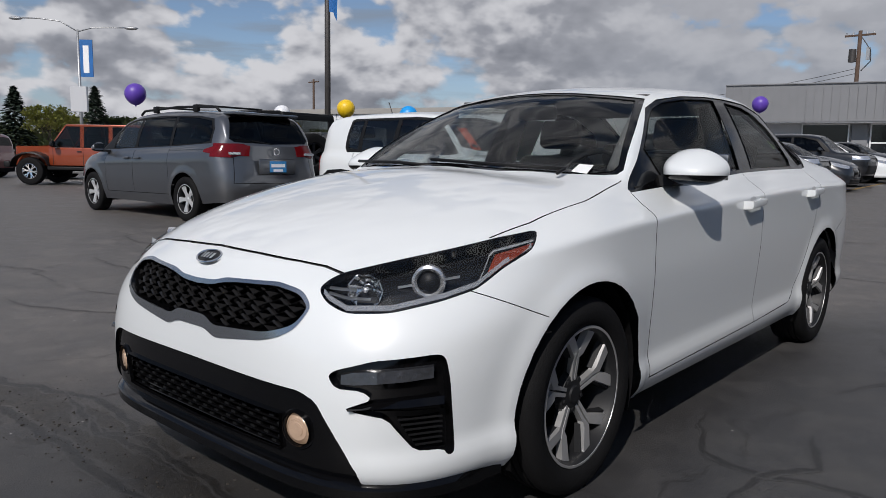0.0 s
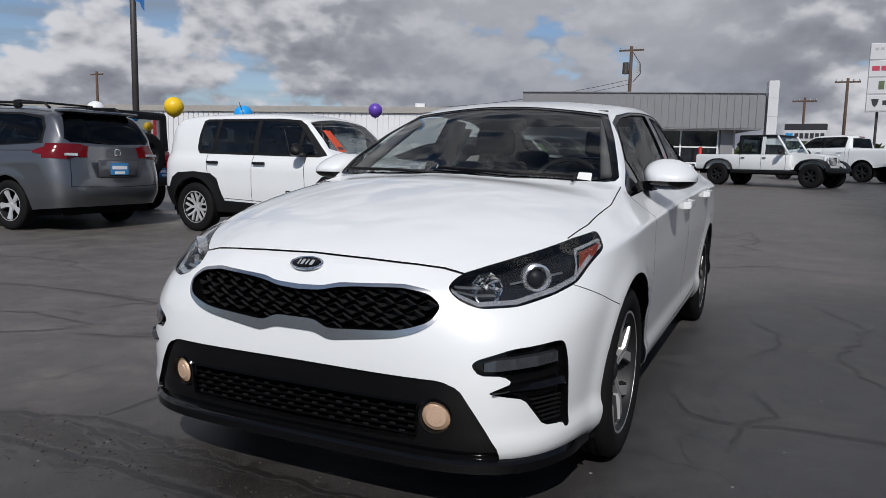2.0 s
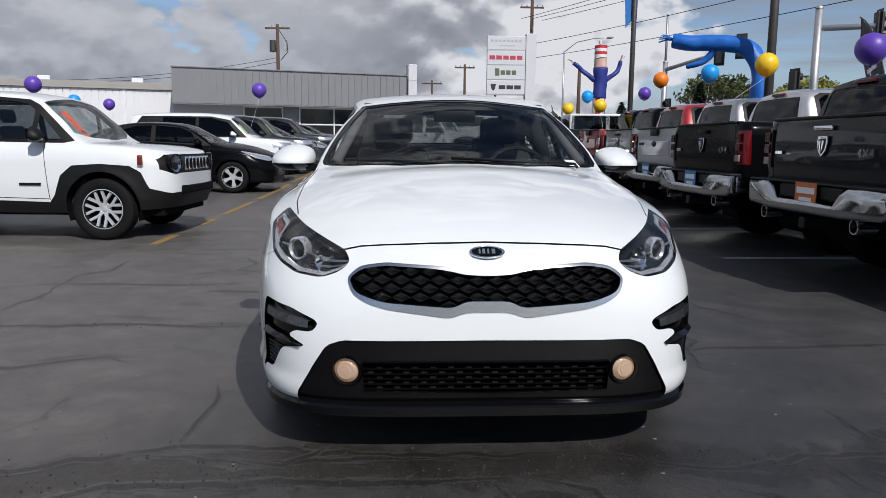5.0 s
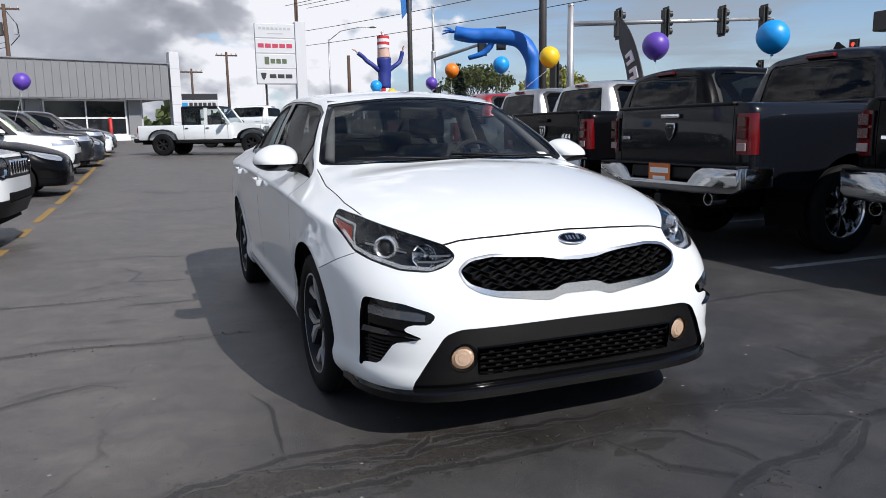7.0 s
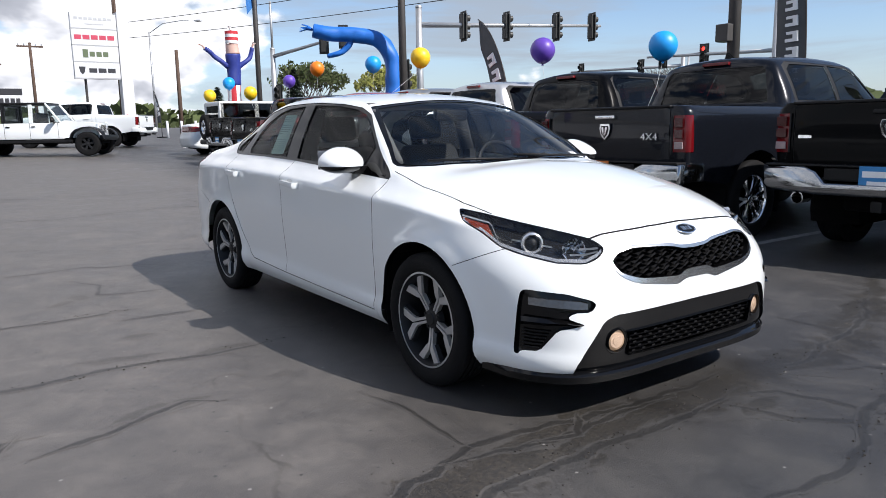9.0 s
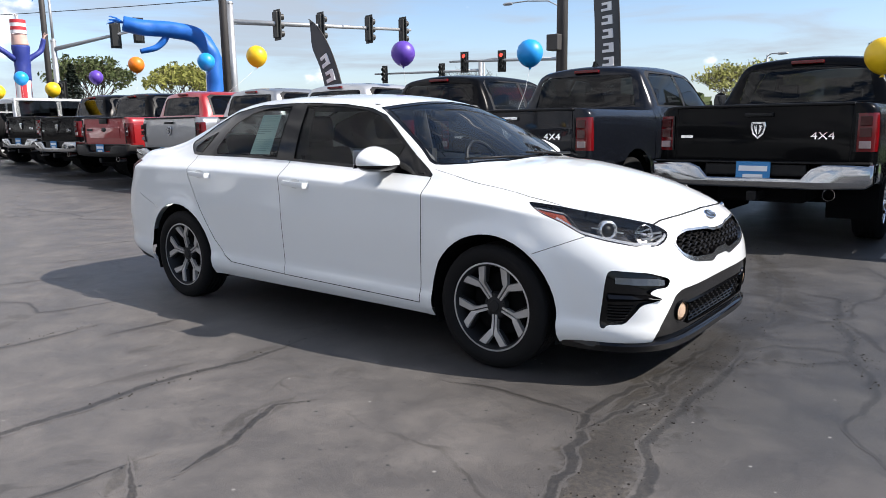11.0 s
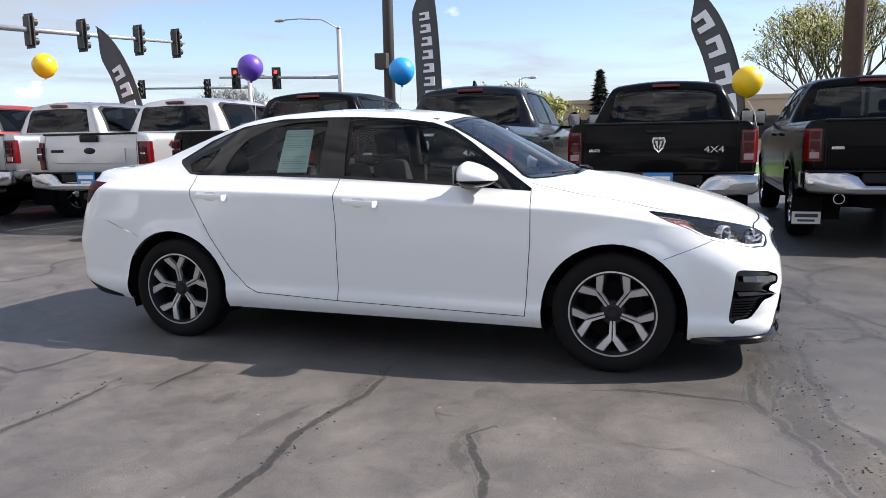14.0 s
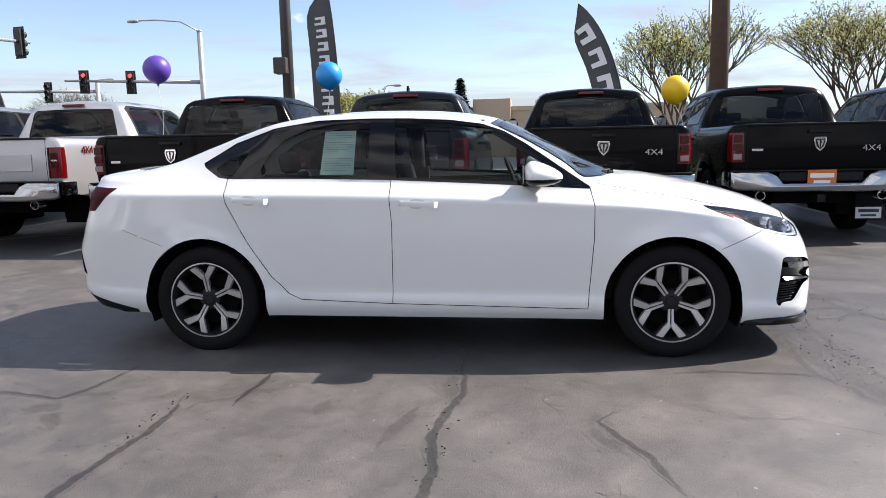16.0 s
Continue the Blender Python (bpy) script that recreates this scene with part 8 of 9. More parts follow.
# poles
def light_pole(x, y, h, r, mat=M_POLE, box_z=None, flag=None, label="tall dark metal pole beside the parked pickups"):
    p = thing("lot_pole", label, "pole", pose(x, y, gz(x, y)))
    part("shaft", tube([(0, 0, -0.2), (0, 0, h * 0.5), (0, 0, h)], r, 16, taper=r * 0.8), mat, p, smooth=True)
    part("base", lathe([(0, 0.5), (r * 1.7, 0.5), (r * 1.8, 0.0)], 20, "Z"), M_CONC, p)
    if box_z:
        part("junction_box", newbox(-0.10 - r, 0.05, -0.16 - r, 0.0, box_z, box_z + 0.34, 0.02), mat, p)
    if flag:
        z, wd, ht = flag
        b = new("banner")
        b.parent = p
        bm = bmesh.new()
        cols = []
        for i in range(9):
            u = i / 8
            cols.append([bm.verts.new((0.05 * math.sin(6 * u + 3 * v), r + u * wd * (1 - 0.25 * v), z - v * ht - 0.35 * u * u)) for v in [j / 8 for j in range(9)]])
        for a, c in zip(cols, cols[1:]):
            for j in range(8):
                bm.faces.new((a[j], c[j], c[j + 1], a[j + 1]))
        part("cloth", bm, M_FLAGBLU, b, "blue cloth banner", smooth=True)
        part("banner_arm", tube([(0, 0, z), (0, r + wd, z - 0.2)], 0.015, 6), M_POLE, b)
    return p


light_pole(-13.3, -17.9, 9.0, 0.11, flag=(7.4, 0.55, 1.6))
light_pole(-25.0, 8.9, 9.0, 0.11, flag=(7.9, -0.6, 2.2))
light_pole(-15.6, 9.9, 9.0, 0.13)
light_pole(-4.65, 10.7, 9.0, 0.13, box_z=2.75)


def wood_pole(x, y, h, r, label, arms=0, gear=False):
    p = thing("utility_pole", label, "pole", pose(x, y, gz(x, y)))
    part("shaft", tube([(0, 0, -0.3), (0, 0, h / 2), (0, 0, h)], r, 14, taper=r * 0.72), M_WOOD, p, smooth=True)
    for i in range(arms):
        part("cross_arm", newbox(-0.06, 0.06, -0.9, 0.9, h - 0.35 - i * 0.9, h - 0.23 - i * 0.9), M_WOOD, p)
        for y0 in (-0.8, -0.4, 0.4, 0.8):
            part("insulator", lathe([(0, 0.16), (0.04, 0.14), (0.05, 0.0)], 8, "Z", m=pose(0, y0, h - 0.23 - i * 0.9)), M_GALV, p)
    if gear:
        part("transformer", lathe([(0, 0.45), (0.22, 0.42), (0.24, -0.40), (0, -0.45)], 16, "Z", m=pose(0.1, -0.35, h - 1.6)), M_POLE, p, smooth=True)
        part("drop_cable", tube([(0, 0.1, h - 0.4), (0.1, 0.7, h - 1.3), (0.1, 0.75, h - 2.0), (0, 0.2, h - 2.6)], 0.03, 6), M_WIRE, p)
        part("cutout", newbox(-0.1, 0.1, 0.45, 0.65, h - 1.9, h - 1.1), M_GALV, p)
    return p


wood_pole(4.95, 13.1, 9.5, 0.23, "thick brown wooden utility pole at the street")
wood_pole(-51.5, -9.7, 8.7, 0.16, "wooden utility pole with transformer behind the building", 1, True)
wood_pole(-52, 9.4, 11.5, 0.17, "wooden utility pole with cross arms behind the sign", 2)
wood_pole(-61.5, 5.1, 6.8, 0.14, "distant wooden utility pole with cross arm", 1)
wood_pole(-49, -63, 8.4, 0.16, "distant wooden utility pole with cross arm", 1)
wood_pole(-47, 12.0, 5.6, 0.15, "bare wooden pole down the street")
wood_pole(-62, 2.2, 5.4, 0.12, "distant wooden utility pole with cross arm", 1)

# cables along the street
for (p, q, sag) in (((-52, 8.6, 10.6), (30, 36.0, 12.5), 1.2), ((-52, 9.4, 10.6), (30, 37.0, 12.4), 1.3), ((-52, 10.2, 10.5), (30, 38.0, 12.3), 1.4), ((-52, 8.7, 8.6), (30, 35.0, 10.4), 1.3), ((-52, 9.6, 7.7), (30, 36.0, 9.2), 1.2),
                    ((-51.5, -9.7, 7.4), (-44, -24, 4.9), 0.4), ((-51.5, -9.6, 7.1), (-44, -23, 4.8), 0.4)):
    P, Q = Vector(p), Vector(q)
    pts = [P.lerp(Q, i / 24) - Vector((0, 0, sag * 4 * (i / 24) * (1 - i / 24))) for i in range(25)]
    solid("overhead_cable", tube(pts, 0.018, 6), M_WIRE, "thin black overhead cable along the street", "cable", group="overhead cables", smooth=True)


def street_lamp(x, y, h, tips, label, box_sign=False, banner=False):
    p = thing("street_lamp", label, "street lamp", pose(x, y, gz(x, y)))
    part("shaft", tube([(0, 0, -0.2), (0, 0, h)], 0.10, 12, taper=0.06), M_GALV, p, smooth=True)
    for dx, dy, dz in tips:
        part("arm", tube([(0, 0, h - 0.1), (dx * 0.3, dy * 0.3, h + dz * 0.75), (dx * 0.7, dy * 0.7, h + dz), (dx, dy, h + dz)], 0.035, 8), M_GALV, p, smooth=True)
        bm = bmesh.new()
        bmesh.ops.create_uvsphere(bm, u_segments=14, v_segments=8, radius=1)
        a = math.atan2(dy, dx)
        for v in bm.verts:
            v.co = pose(dx + 0.28 * math.cos(a), dy + 0.28 * math.sin(a), h + dz - 0.02, 0, 0, math.degrees(a)) @ Vector((v.co.x * 0.36, v.co.y * 0.15, v.co.z * 0.09))
        part("lamp_head", bm, M_GALV, p, smooth=True)
    if banner:
        part("banner", newbox(-0.75, -0.08, -0.02, 0.02, h - 2.4, h - 0.5, m=pose(0, 0, 0, 0, 0, -50)), M_FLAGBLU, p, "blue cloth banner")
        part("print_bar", newbox(-0.55, -0.25, -0.03, 0.03, h - 2.2, h - 0.8, m=pose(0, 0, 0, 0, 0, -50)), M_BARW, p)
    if box_sign:
        part("box_sign", newbox(-0.45, 0.35, -0.15, 0.15, h - 4.2, h - 2.9, m=pose(0, 0, 0, 0, 0, 140)), M_SIGNW, p, "small white box sign")
    return p


street_lamp(-13.3, -37.9, 7.2, ((1.9, -2.2, 0.55), (-1.7, 1.8, 0.15)), "double-armed street lamp with a blue banner", True, True)
street_lamp(-17.0, 33.3, 7.3, ((-3.5, 0.1, 0.6),), "single-armed grey street lamp across the street")
street_lamp(-60.5, 13.8, 8.0, ((2.0, 3.2, 0.9),), "distant grey street lamp along the street")
street_lamp(-9.5, 46, 5.2, ((0.6, 0, 0.05),), "short lamp post in a far car park")
street_lamp(-28.5, 42, 5.4, ((0.7, 0, 0.05),), "short lamp post in a far car park")
street_lamp(9.5, 34, 9.2, ((-1.0, 0, 0.2),), "tall thin lamp post behind the trees")


# traffic signals
def signal_head(parent, x, y, z, face, lit=None, back=True):
    h = new("signal_head")
    h.parent = parent
    m = pose(x, y, z, 0, 0, face)
    part("housing", newbox(-0.14, 0.10, -0.17, 0.17, -0.52, 0.52, 0.02, m=m), M_SIGNALB, h)
    if back:
        part("backplate", newbox(-0.02, 0.0, -0.26, 0.26, -0.62, 0.62, m=m), M_SIGNALB, h)
    for i in range(3):
        lens = lathe([(0, 0.02), (0.10, 0.015), (0.115, 0.0)], 16, "X", m=m @ pose(0.10, 0, 0.34 - 0.34 * i))
        mat = M_REDLIT if lit == i else M_SIGNALB
        part("lens", lens, mat, h, smooth=True)
        vis = lathe([(0.13, 0.0), (0.13, 0.16)], 12, "X", m=m @ pose(0.10, 0, 0.34 - 0.34 * i))
        part("visor", vis, M_SIGNALB, h, smooth=True)
    return h


M_REDLIT = material("lit red signal", (0.5, 0.02, 0.02), 0.3, emit=((1.0, 0.06, 0.04), 1.5))


def mast(x, y, h, end, heads, label, face, lit=None, lamp=None):
    g = gz(x, y)
    p = thing("traffic_signal", label, "traffic signal", pose(x, y, g))
    part("shaft", tube([(0, 0, -0.2), (0, 0, h)], 0.17, 14, taper=0.13), M_GALV, p, smooth=True)
    part("shaft_cap", lathe([(0, 0.1), (0.12, 0.07), (0.15, 0.0)], 14, "Z", m=pose(0, 0, h)), M_GALV, p, smooth=True)
    e = Vector(end) - Vector((x, y, g))
    root = Vector((0, 0, heads[0]))
    part("mast_arm", tube([root, root.lerp(e, 0.5), e], 0.11, 10, taper=0.06), M_GALV, p, smooth=True)
    for f in heads[1]:
        q = root.lerp(e, f)
        signal_head(p, q.x, q.y, q.z - 0.05, face, lit)
    if lamp:
        part("luminaire_pole", tube([(0, 0, h), (0, 0, h + 2.6)], 0.07, 8), M_GALV, p, smooth=True)
    return p


mast(-21.8, 14.7, 6.1 - 0.35, (-19.6, 23.2, 5.62), (5.05, (0.23, 0.46, 0.74, 0.95)), "grey traffic signal mast with four dark signal heads", 80)
sp_ = mast(-36.0, 14.2, 5.0, (-31.8, 16.6, 6.15), (4.6, (0.72, 0.98)), "grey traffic signal mast with lamp pole", 150, lamp=True)
signal_head(sp_, 0.3, 0.1, 2.4, -60)
mast(-17.0, 33.3, 7.2, (-24.5, 32.6, 5.0), (4.55, (0.52, 0.86)), "far traffic signal mast showing red", -75, lit=0)
signal_head(thing("traffic_signal", "pedestrian side signal on a short pole", "traffic signal", pose(-21.75, 14.3, gz(-21.7, 14.3))), 0, -0.35, 3.0, 100)
mast(-26.0, 38.0, 5.0, (-34.0, 36.0, 4.9), (4.4, (0.35, 0.9)), "far traffic signal mast across the junction", -90)


# feather banners
def feather(x, y, base, tip, width, label, bars, mat=M_FLAGGRY, lean=1, h=4.2, ang=0.0):
    """A feather banner on a bent rod, seen from behind; its name is drawn as pale bars."""
    p = thing("feather_banner", label, "banner", pose(x, y, gz(x, y), 0, 0, ang), "feather banners")
    rod = []
    for i in range(15):
        t = i / 14
        rod.append(Vector((lean * (0.05 * t + 1.25 * t ** 2.2) * tip, 0, base + (h - base) * (t - 0.10 * t ** 6))))
    part("rod", tube([(0, 0, 0)] + rod, 0.016, 8), M_POLE, p, smooth=True)
    bm = bmesh.new()
    rows = []
    for i in range(15):
        t = i / 14
        w = width * (1 - max(0, (t - 0.72) / 0.28) ** 2.2)
        d = (rod[min(i + 1, 14)] - rod[max(i - 1, 0)]).normalized()
        n = Vector((d.z, 0, -d.x)) * (-lean)
        rows.append([bm.verts.new(rod[i] + n * w * k / 4 + Vector((0, 0.035 * math.sin(5 * t + k), 0))) for k in range(5)])
    for a, b in zip(rows, rows[1:]):
        for k in range(4):
            bm.faces.new((a[k], a[k + 1], b[k + 1], b[k]))
    part("cloth", bm, mat, p, smooth=True)
    for t0, t1, wd in bars:
        bm = bmesh.new()
        rings = []
        for side in (-0.05, 0.05):
            ring = []
            rings.append(ring)
            for t, k in ((t0, 0.25), (t0, 0.25 + wd), (t1, 0.25 + wd), (t1, 0.25)):
                i = t * 14
                j = min(int(i), 13)
                base_pt = rod[j].lerp(rod[j + 1], i - j)
                d = (rod[j + 1] - rod[j]).normalized()
                n = Vector((d.z, 0, -d.x)) * (-lean)
                ring.append(bm.verts.new(base_pt + n * width * k + Vector((0, side, 0))))
            bm.faces.new(ring)
        for i in range(4):
            bm.faces.new((rings[0][i], rings[0][(i + 1) % 4], rings[1][(i + 1) % 4], rings[1][i]))
        part("print_bar", bm, M_BARW, p)
    part("foot", newbox(-0.25, 0.25, -0.25, 0.25, 0.0, 0.06, 0.02), M_TRIM, p)
    return p


letters = lambda n, a, b, w=0.5: [(a + (b - a) * (i + p) / n, a + (b - a) * (i + q) / n, w * g) for i in range(n) for p, q, g in ((0.14, 0.34, 1.0), (0.34, 0.62, 0.38), (0.62, 0.80, 0.9))]
feather(-11.0, 10.3, 1.2, -1.0, 0.62, "charcoal feather banner with pale lettering bars", letters(3, 0.22, 0.66), h=4.35)
feather(-3.85, 12.0, 1.2, -0.18, 0.62, "charcoal feather banner with a pale emblem stripe", letters(8, 0.15, 0.78, 0.42), h=5.2)
feather(3.0, 14.2, 1.0, -0.95, 0.70, "charcoal feather banner leaning over the pickups", letters(4, 0.16, 0.88, 0.55), h=5.0)
feather(-41.4, 9.2, 0.9, -0.9, 0.60, "charcoal feather banner near the sign pylon", letters(4, 0.2, 0.8, 0.55), h=3.0)
feather(-42.8, 7.6, 0.9, -0.6, 0.55, "charcoal feather banner near the sign pylon", letters(3, 0.2, 0.8, 0.55), h=3.0)


# balloons on strings
def balloon(x, y, z, r, mat, label, to):
    b = thing("balloon", label, "balloon", pose(x, y, z), "balloons")
    bm = bmesh.new()
    bmesh.ops.create_uvsphere(bm, u_segments=24, v_segments=16, radius=r)
    for v in bm.verts:
        if v.co.z < 0:
            k = -v.co.z / r
            v.co.x *= 1 - 0.16 * k ** 2
            v.co.y *= 1 - 0.16 * k ** 2
            v.co.z *= 1.10
    part("skin", bm, mat, b, smooth=True)
    part("knot", lathe([(0.004, 0.02), (0.022, -0.02), (0, -0.015)], 10, "Z", m=pose(0, 0, -1.10 * r)), mat, b)
    end = Vector(to) - Vector((x, y, z))
    part("string", tube([(0, 0, -1.12 * r), end.lerp(Vector((0.06, 0.03, -r)), 0.5), end], 0.003, 5), M_STRING, b)


def latex(name, c):
    m = material(name, c, 0.42, coat=0.08, vary=0.06, scale=4)
    return m


BY, BP, BB, BO, BW = latex("yellow latex", (0.80, 0.52, 0.01)), latex("purple latex", (0.11, 0.05, 0.38)), latex("sky blue latex", (0.01, 0.30, 0.75)), latex("orange latex", (0.80, 0.20, 0.01)), latex("white latex", (0.75, 0.76, 0.78))
balloon(-11.2, 7.6, 2.90, 0.245, BY, "yellow balloon tied above the pickups", (-11.3, 6.6, 1.9))
balloon(-5.2, 6.05, 2.45, 0.21, BP, "purple balloon tied above the pickups", (-5.2, 6.1, 1.4))
balloon(-2.3, 5.5, 2.22, 0.19, BB, "sky blue balloon tied above the pickups", (-2.4, 5.3, 1.35))
balloon(2.3, 4.25, 1.80, 0.165, BY, "yellow balloon tied between two pickups", (2.42, 4.3, 1.30))
balloon(-14.7, 6.5, 2.85, 0.20, BO, "orange balloon tied above the pickups", (-14.8, 6.4, 1.6))
balloon(-18.4, 7.3, 2.75, 0.20, BP, "purple balloon tied above the pickups", (-18.4, 7.2, 1.6))
balloon(-11.8, 6.6, 2.75, 0.20, BB, "sky blue balloon tied above the pickups", (-11.9, 6.5, 1.5))
balloon(-20.3, 5.3, 2.35, 0.20, BY, "yellow balloon tied to the row of trucks", (-20.3, 5.3, 1.5))
balloon(-17.7, 5.7, 2.32, 0.20, BY, "yellow balloon tied to the row of trucks", (-17.6, 5.8, 1.5))
balloon(-20.1, 5.9, 2.75, 0.20, BB, "sky blue balloon tied to the row of trucks", (-20.1, 5.9, 1.5))
balloon(-3.5, -11.9, 2.18, 0.20, BP, "purple balloon floating over the minivan", (-3.5, -11.8, 1.6))
balloon(-7.6, -12.8, 2.06, 0.20, BW, "white balloon beside the minivan", (-7.5, -12.7, 1.2))
balloon(-7.55, -10.4, 2.10, 0.20, BY, "yellow balloon over the maroon off-roader", (-7.4, -10.5, 1.7))
balloon(-8.2, -9.1, 1.96, 0.20, BB, "sky blue balloon behind the white crossover", (-8.2, -9.1, 1.2))
balloon(-14.3, -9.5, 2.5, 0.20, BP, "purple balloon over the car row", (-14.3, -9.4, 1.3))
balloon(-20.2, -11.1, 2.42, 0.20, BB, "sky blue balloon over the car row", (-20.2, -11.0, 1.3))
balloon(-22.3, -10.8, 2.42, 0.20, BP, "purple balloon over the car row", (-22.3, -10.7, 1.3))
balloon(-16.1, -4.3, 2.55, 0.20, BP, "purple balloon tied to a parked crossover", (-16.1, -4.6, 1.4))


# air dancers
def dancer_tube(pts, r0, r1, mat, name, parent, n=14):
    P = [Vector(p) for p in pts]
    dense = []
    for i in range(len(P) - 1):
        a, b, c, d = P[max(i - 1, 0)], P[i], P[i + 1], P[min(i + 2, len(P) - 1)]
        for k in range(6):
            t = k / 6
            dense.append(0.5 * ((2 * b) + (c - a) * t + (2 * a - 5 * b + 4 * c - d) * t * t + (3 * b - a - 3 * c + d) * t ** 3))
    dense.append(P[-1])
    bm = tube(dense, r0, n, taper=r1)
    for v in bm.verts:
        v.co += Vector((noise.noise(v.co * 3), noise.noise(v.co * 3 + Vector((7, 0, 0))), 0)) * 0.05
    return part(name, bm, mat, parent, smooth=True, angle=70)


def fringe(parent, at, mat, n=6, length=0.5, out=(0, 0, 1)):
    rnd = random.Random(9)
    for i in range(n):
        d = (Vector(out) + Vector((rnd.uniform(-.6, .6), rnd.uniform(-.6, .6), rnd.uniform(-.3, .6)))).normalized()
        a = Vector(at)
        part("streamer", tube([a, a + d * length * 0.5, a + d * length + Vector((0, 0, -0.08))], 0.03, 5, taper=0.008), mat, parent)


def dancers():
    g = gz(-16, 10)
    d = thing("air_dancer", "tall blue inflatable tube figure folded over at the top", "inflatable", pose(-16.4, 10.0, g))
    part("blower", newbox(-0.35, 0.35, -0.35, 0.35, 0, 0.5, 0.05), M_TRIM, d)
    dancer_tube([(0, 0, 0.45), (0.02, 0, 1.4), (0.0, 0.03, 2.4), (-0.02, 0.0, 3.2), (-0.22, -0.35, 3.78), (-0.60, -1.0, 3.95), (-0.95, -1.7, 3.98), (-1.2, -2.15, 4.08)], 0.29, 0.22, M_NYLONB, "tube_body", d, n=20)
    dancer_tube([(-0.65, -1.05, 3.85), (-0.80, -1.35, 3.45), (-1.05, -1.75, 3.30)], 0.11, 0.07, M_NYLONB, "tube_arm", d)
    fringe(d, (-1.2, -2.15, 4.10), M_NYLONB, 7, 0.45, (-0.5, -1.0, 0.3))
    s = thing("air_dancer", "stars and stripes inflatable tube figure with raised arms", "inflatable", pose(-22.4, 6.9, gz(-22, 7)))
    part("blower", newbox(-0.35, 0.35, -0.35, 0.35, 0, 0.5, 0.05), M_TRIM, s)
    for k in range(8):
        a0 = 2 * math.pi * k / 8
        bm = bmesh.new()
        rows = []
        for i in range(9):
            t = i / 8
            z = 0.45 + t * 2.1
            r = 0.26 - 0.03 * t
            rows.append([bm.verts.new((r * math.cos(a0 + j * math.pi / 12), r * math.sin(a0 + j * math.pi / 12), z)) for j in range(4)])
        for a, b in zip(rows, rows[1:]):
            for j in range(3):
                bm.faces.new((a[j], a[j + 1], b[j + 1], b[j]))
        part("stripe", bm, M_NYLONR if k % 2 else M_NYLONW, s, smooth=True)
    dancer_tube([(0, 0, 2.5), (0.02, 0.02, 3.1), (0.05, 0.02, 3.6)], 0.25, 0.25, M_NYLONN, "tube_body", s)
    dancer_tube([(0.05, 0.02, 3.6), (0.06, 0.0, 3.95)], 0.24, 0.22, M_NYLONS, "tube_head", s)
    for i in range(4):
        part("hat_band", lathe([(0.23, 0), (0.23, 0.11)], 16, "Z", m=pose(0.06, 0, 3.95 + i * 0.11)), M_NYLONR if i % 2 else M_NYLONW, s, smooth=True)
    for sy in (1, -1):
        dancer_tube([(0.03, sy * 0.2, 3.15), (0.05, sy * 0.6, 3.45), (0.05, sy * (0.75 if sy > 0 else 1.0), 3.85 if sy > 0 else 3.75)], 0.10, 0.07, M_NYLONN, "tube_arm", s)
        fringe(s, (0.05, sy * (0.75 if sy > 0 else 1.0), 3.85 if sy > 0 else 3.75), M_NYLONS, 4, 0.3, (0, sy * 0.7, 1))
    fringe(s, (0.06, 0, 4.38), M_NYLONW, 5, 0.3, (0, 0, 1))


dancers()


# street side: kerb, lawn, path, far buildings
def strip(name, x0, x1, y0, y1, z0, z1, mat, label, category, kind="structure"):
    return solid(name, newbox(x0, x1, y0, y1, z0, z1, 0.02), mat, label, category, kind)


strip("kerb", -9.0, 60, 13.1, 13.35, -0.2, 0.14, M_CONC, "pale concrete kerb along the lot", "kerb")
strip("lawn", -9.0, 60, 13.36, 24.0, -0.2, 0.13, M_GRASS, "short green lawn strip beside the street", "lawn")
strip("pavement", -9.0, 60, 24.01, 25.6, -0.2, 0.12, M_CONC, "pale concrete pavement beside the lawn", "pavement")
post = thing("white_post", "white tubular post on a round foot at the kerb", "post", pose(2.85, 12.7, 0))
part("shaft", tube([(0, 0, 0), (0, 0, 1.25)], 0.055, 14), M_SIGNW, post, smooth=True)
part("foot", lathe([(0, 0.05), (0.2, 0.04), (0.22, 0)], 20, "Z"), M_CONC, post)
for x, y in ((-34.8, 5.9), (-43.4, -3.6)):
    rp = thing("bollard", "red steel bollard standing on the asphalt", "bollard", pose(x, y, gz(x, y)))
    part("shaft", tube([(0, 0, -0.1), (0, 0, 1.35)], 0.10, 14), M_REDPOST, rp, smooth=True)
    part("cap", lathe([(0, 0.06), (0.08, 0.04), (0.10, 0)], 14, "Z", m=pose(0, 0, 1.35)), M_REDPOST, rp, smooth=True)
for i in range(6):
    x, y = -40.5 + i * 0.25, 9.3 + i * 0.75
    wp = thing("fence_post", "short white post at the lot's end", "post", pose(x, y, gz(x, y)), "white posts at the lot end")
    part("shaft", tube([(0, 0, -0.1), (0, 0, 1.0)], 0.07, 10), M_SIGNW, wp, smooth=True)

tan = thing("tan_building", "low tan stucco building across the street", "building", pose(-8.5, 58.5, 0))
part("wall", newbox(0, 22, 0, 12, -0.5, 4.0), M_TAN, tan)
part("parapet", newbox(-0.1, 22.1, -0.1, 12.1, 3.9, 4.25), M_TAN, tan)
part("tower", newbox(4.2, 7.4, -0.6, 4, -0.5, 4.9, 0.05), M_TAN, tan)
for x in (1.0, 9.5, 12.5, 15.5):
    w = new("window")
    w.parent = tan
    part("pane", newbox(x, x + 2.0, -0.06, 0.02, 0.8, 2.6), M_DARKPANE, w)
    part("window_head", newbox(x - 0.1, x + 2.1, -0.12, 0.0, 2.6, 2.8), M_TAN, w)
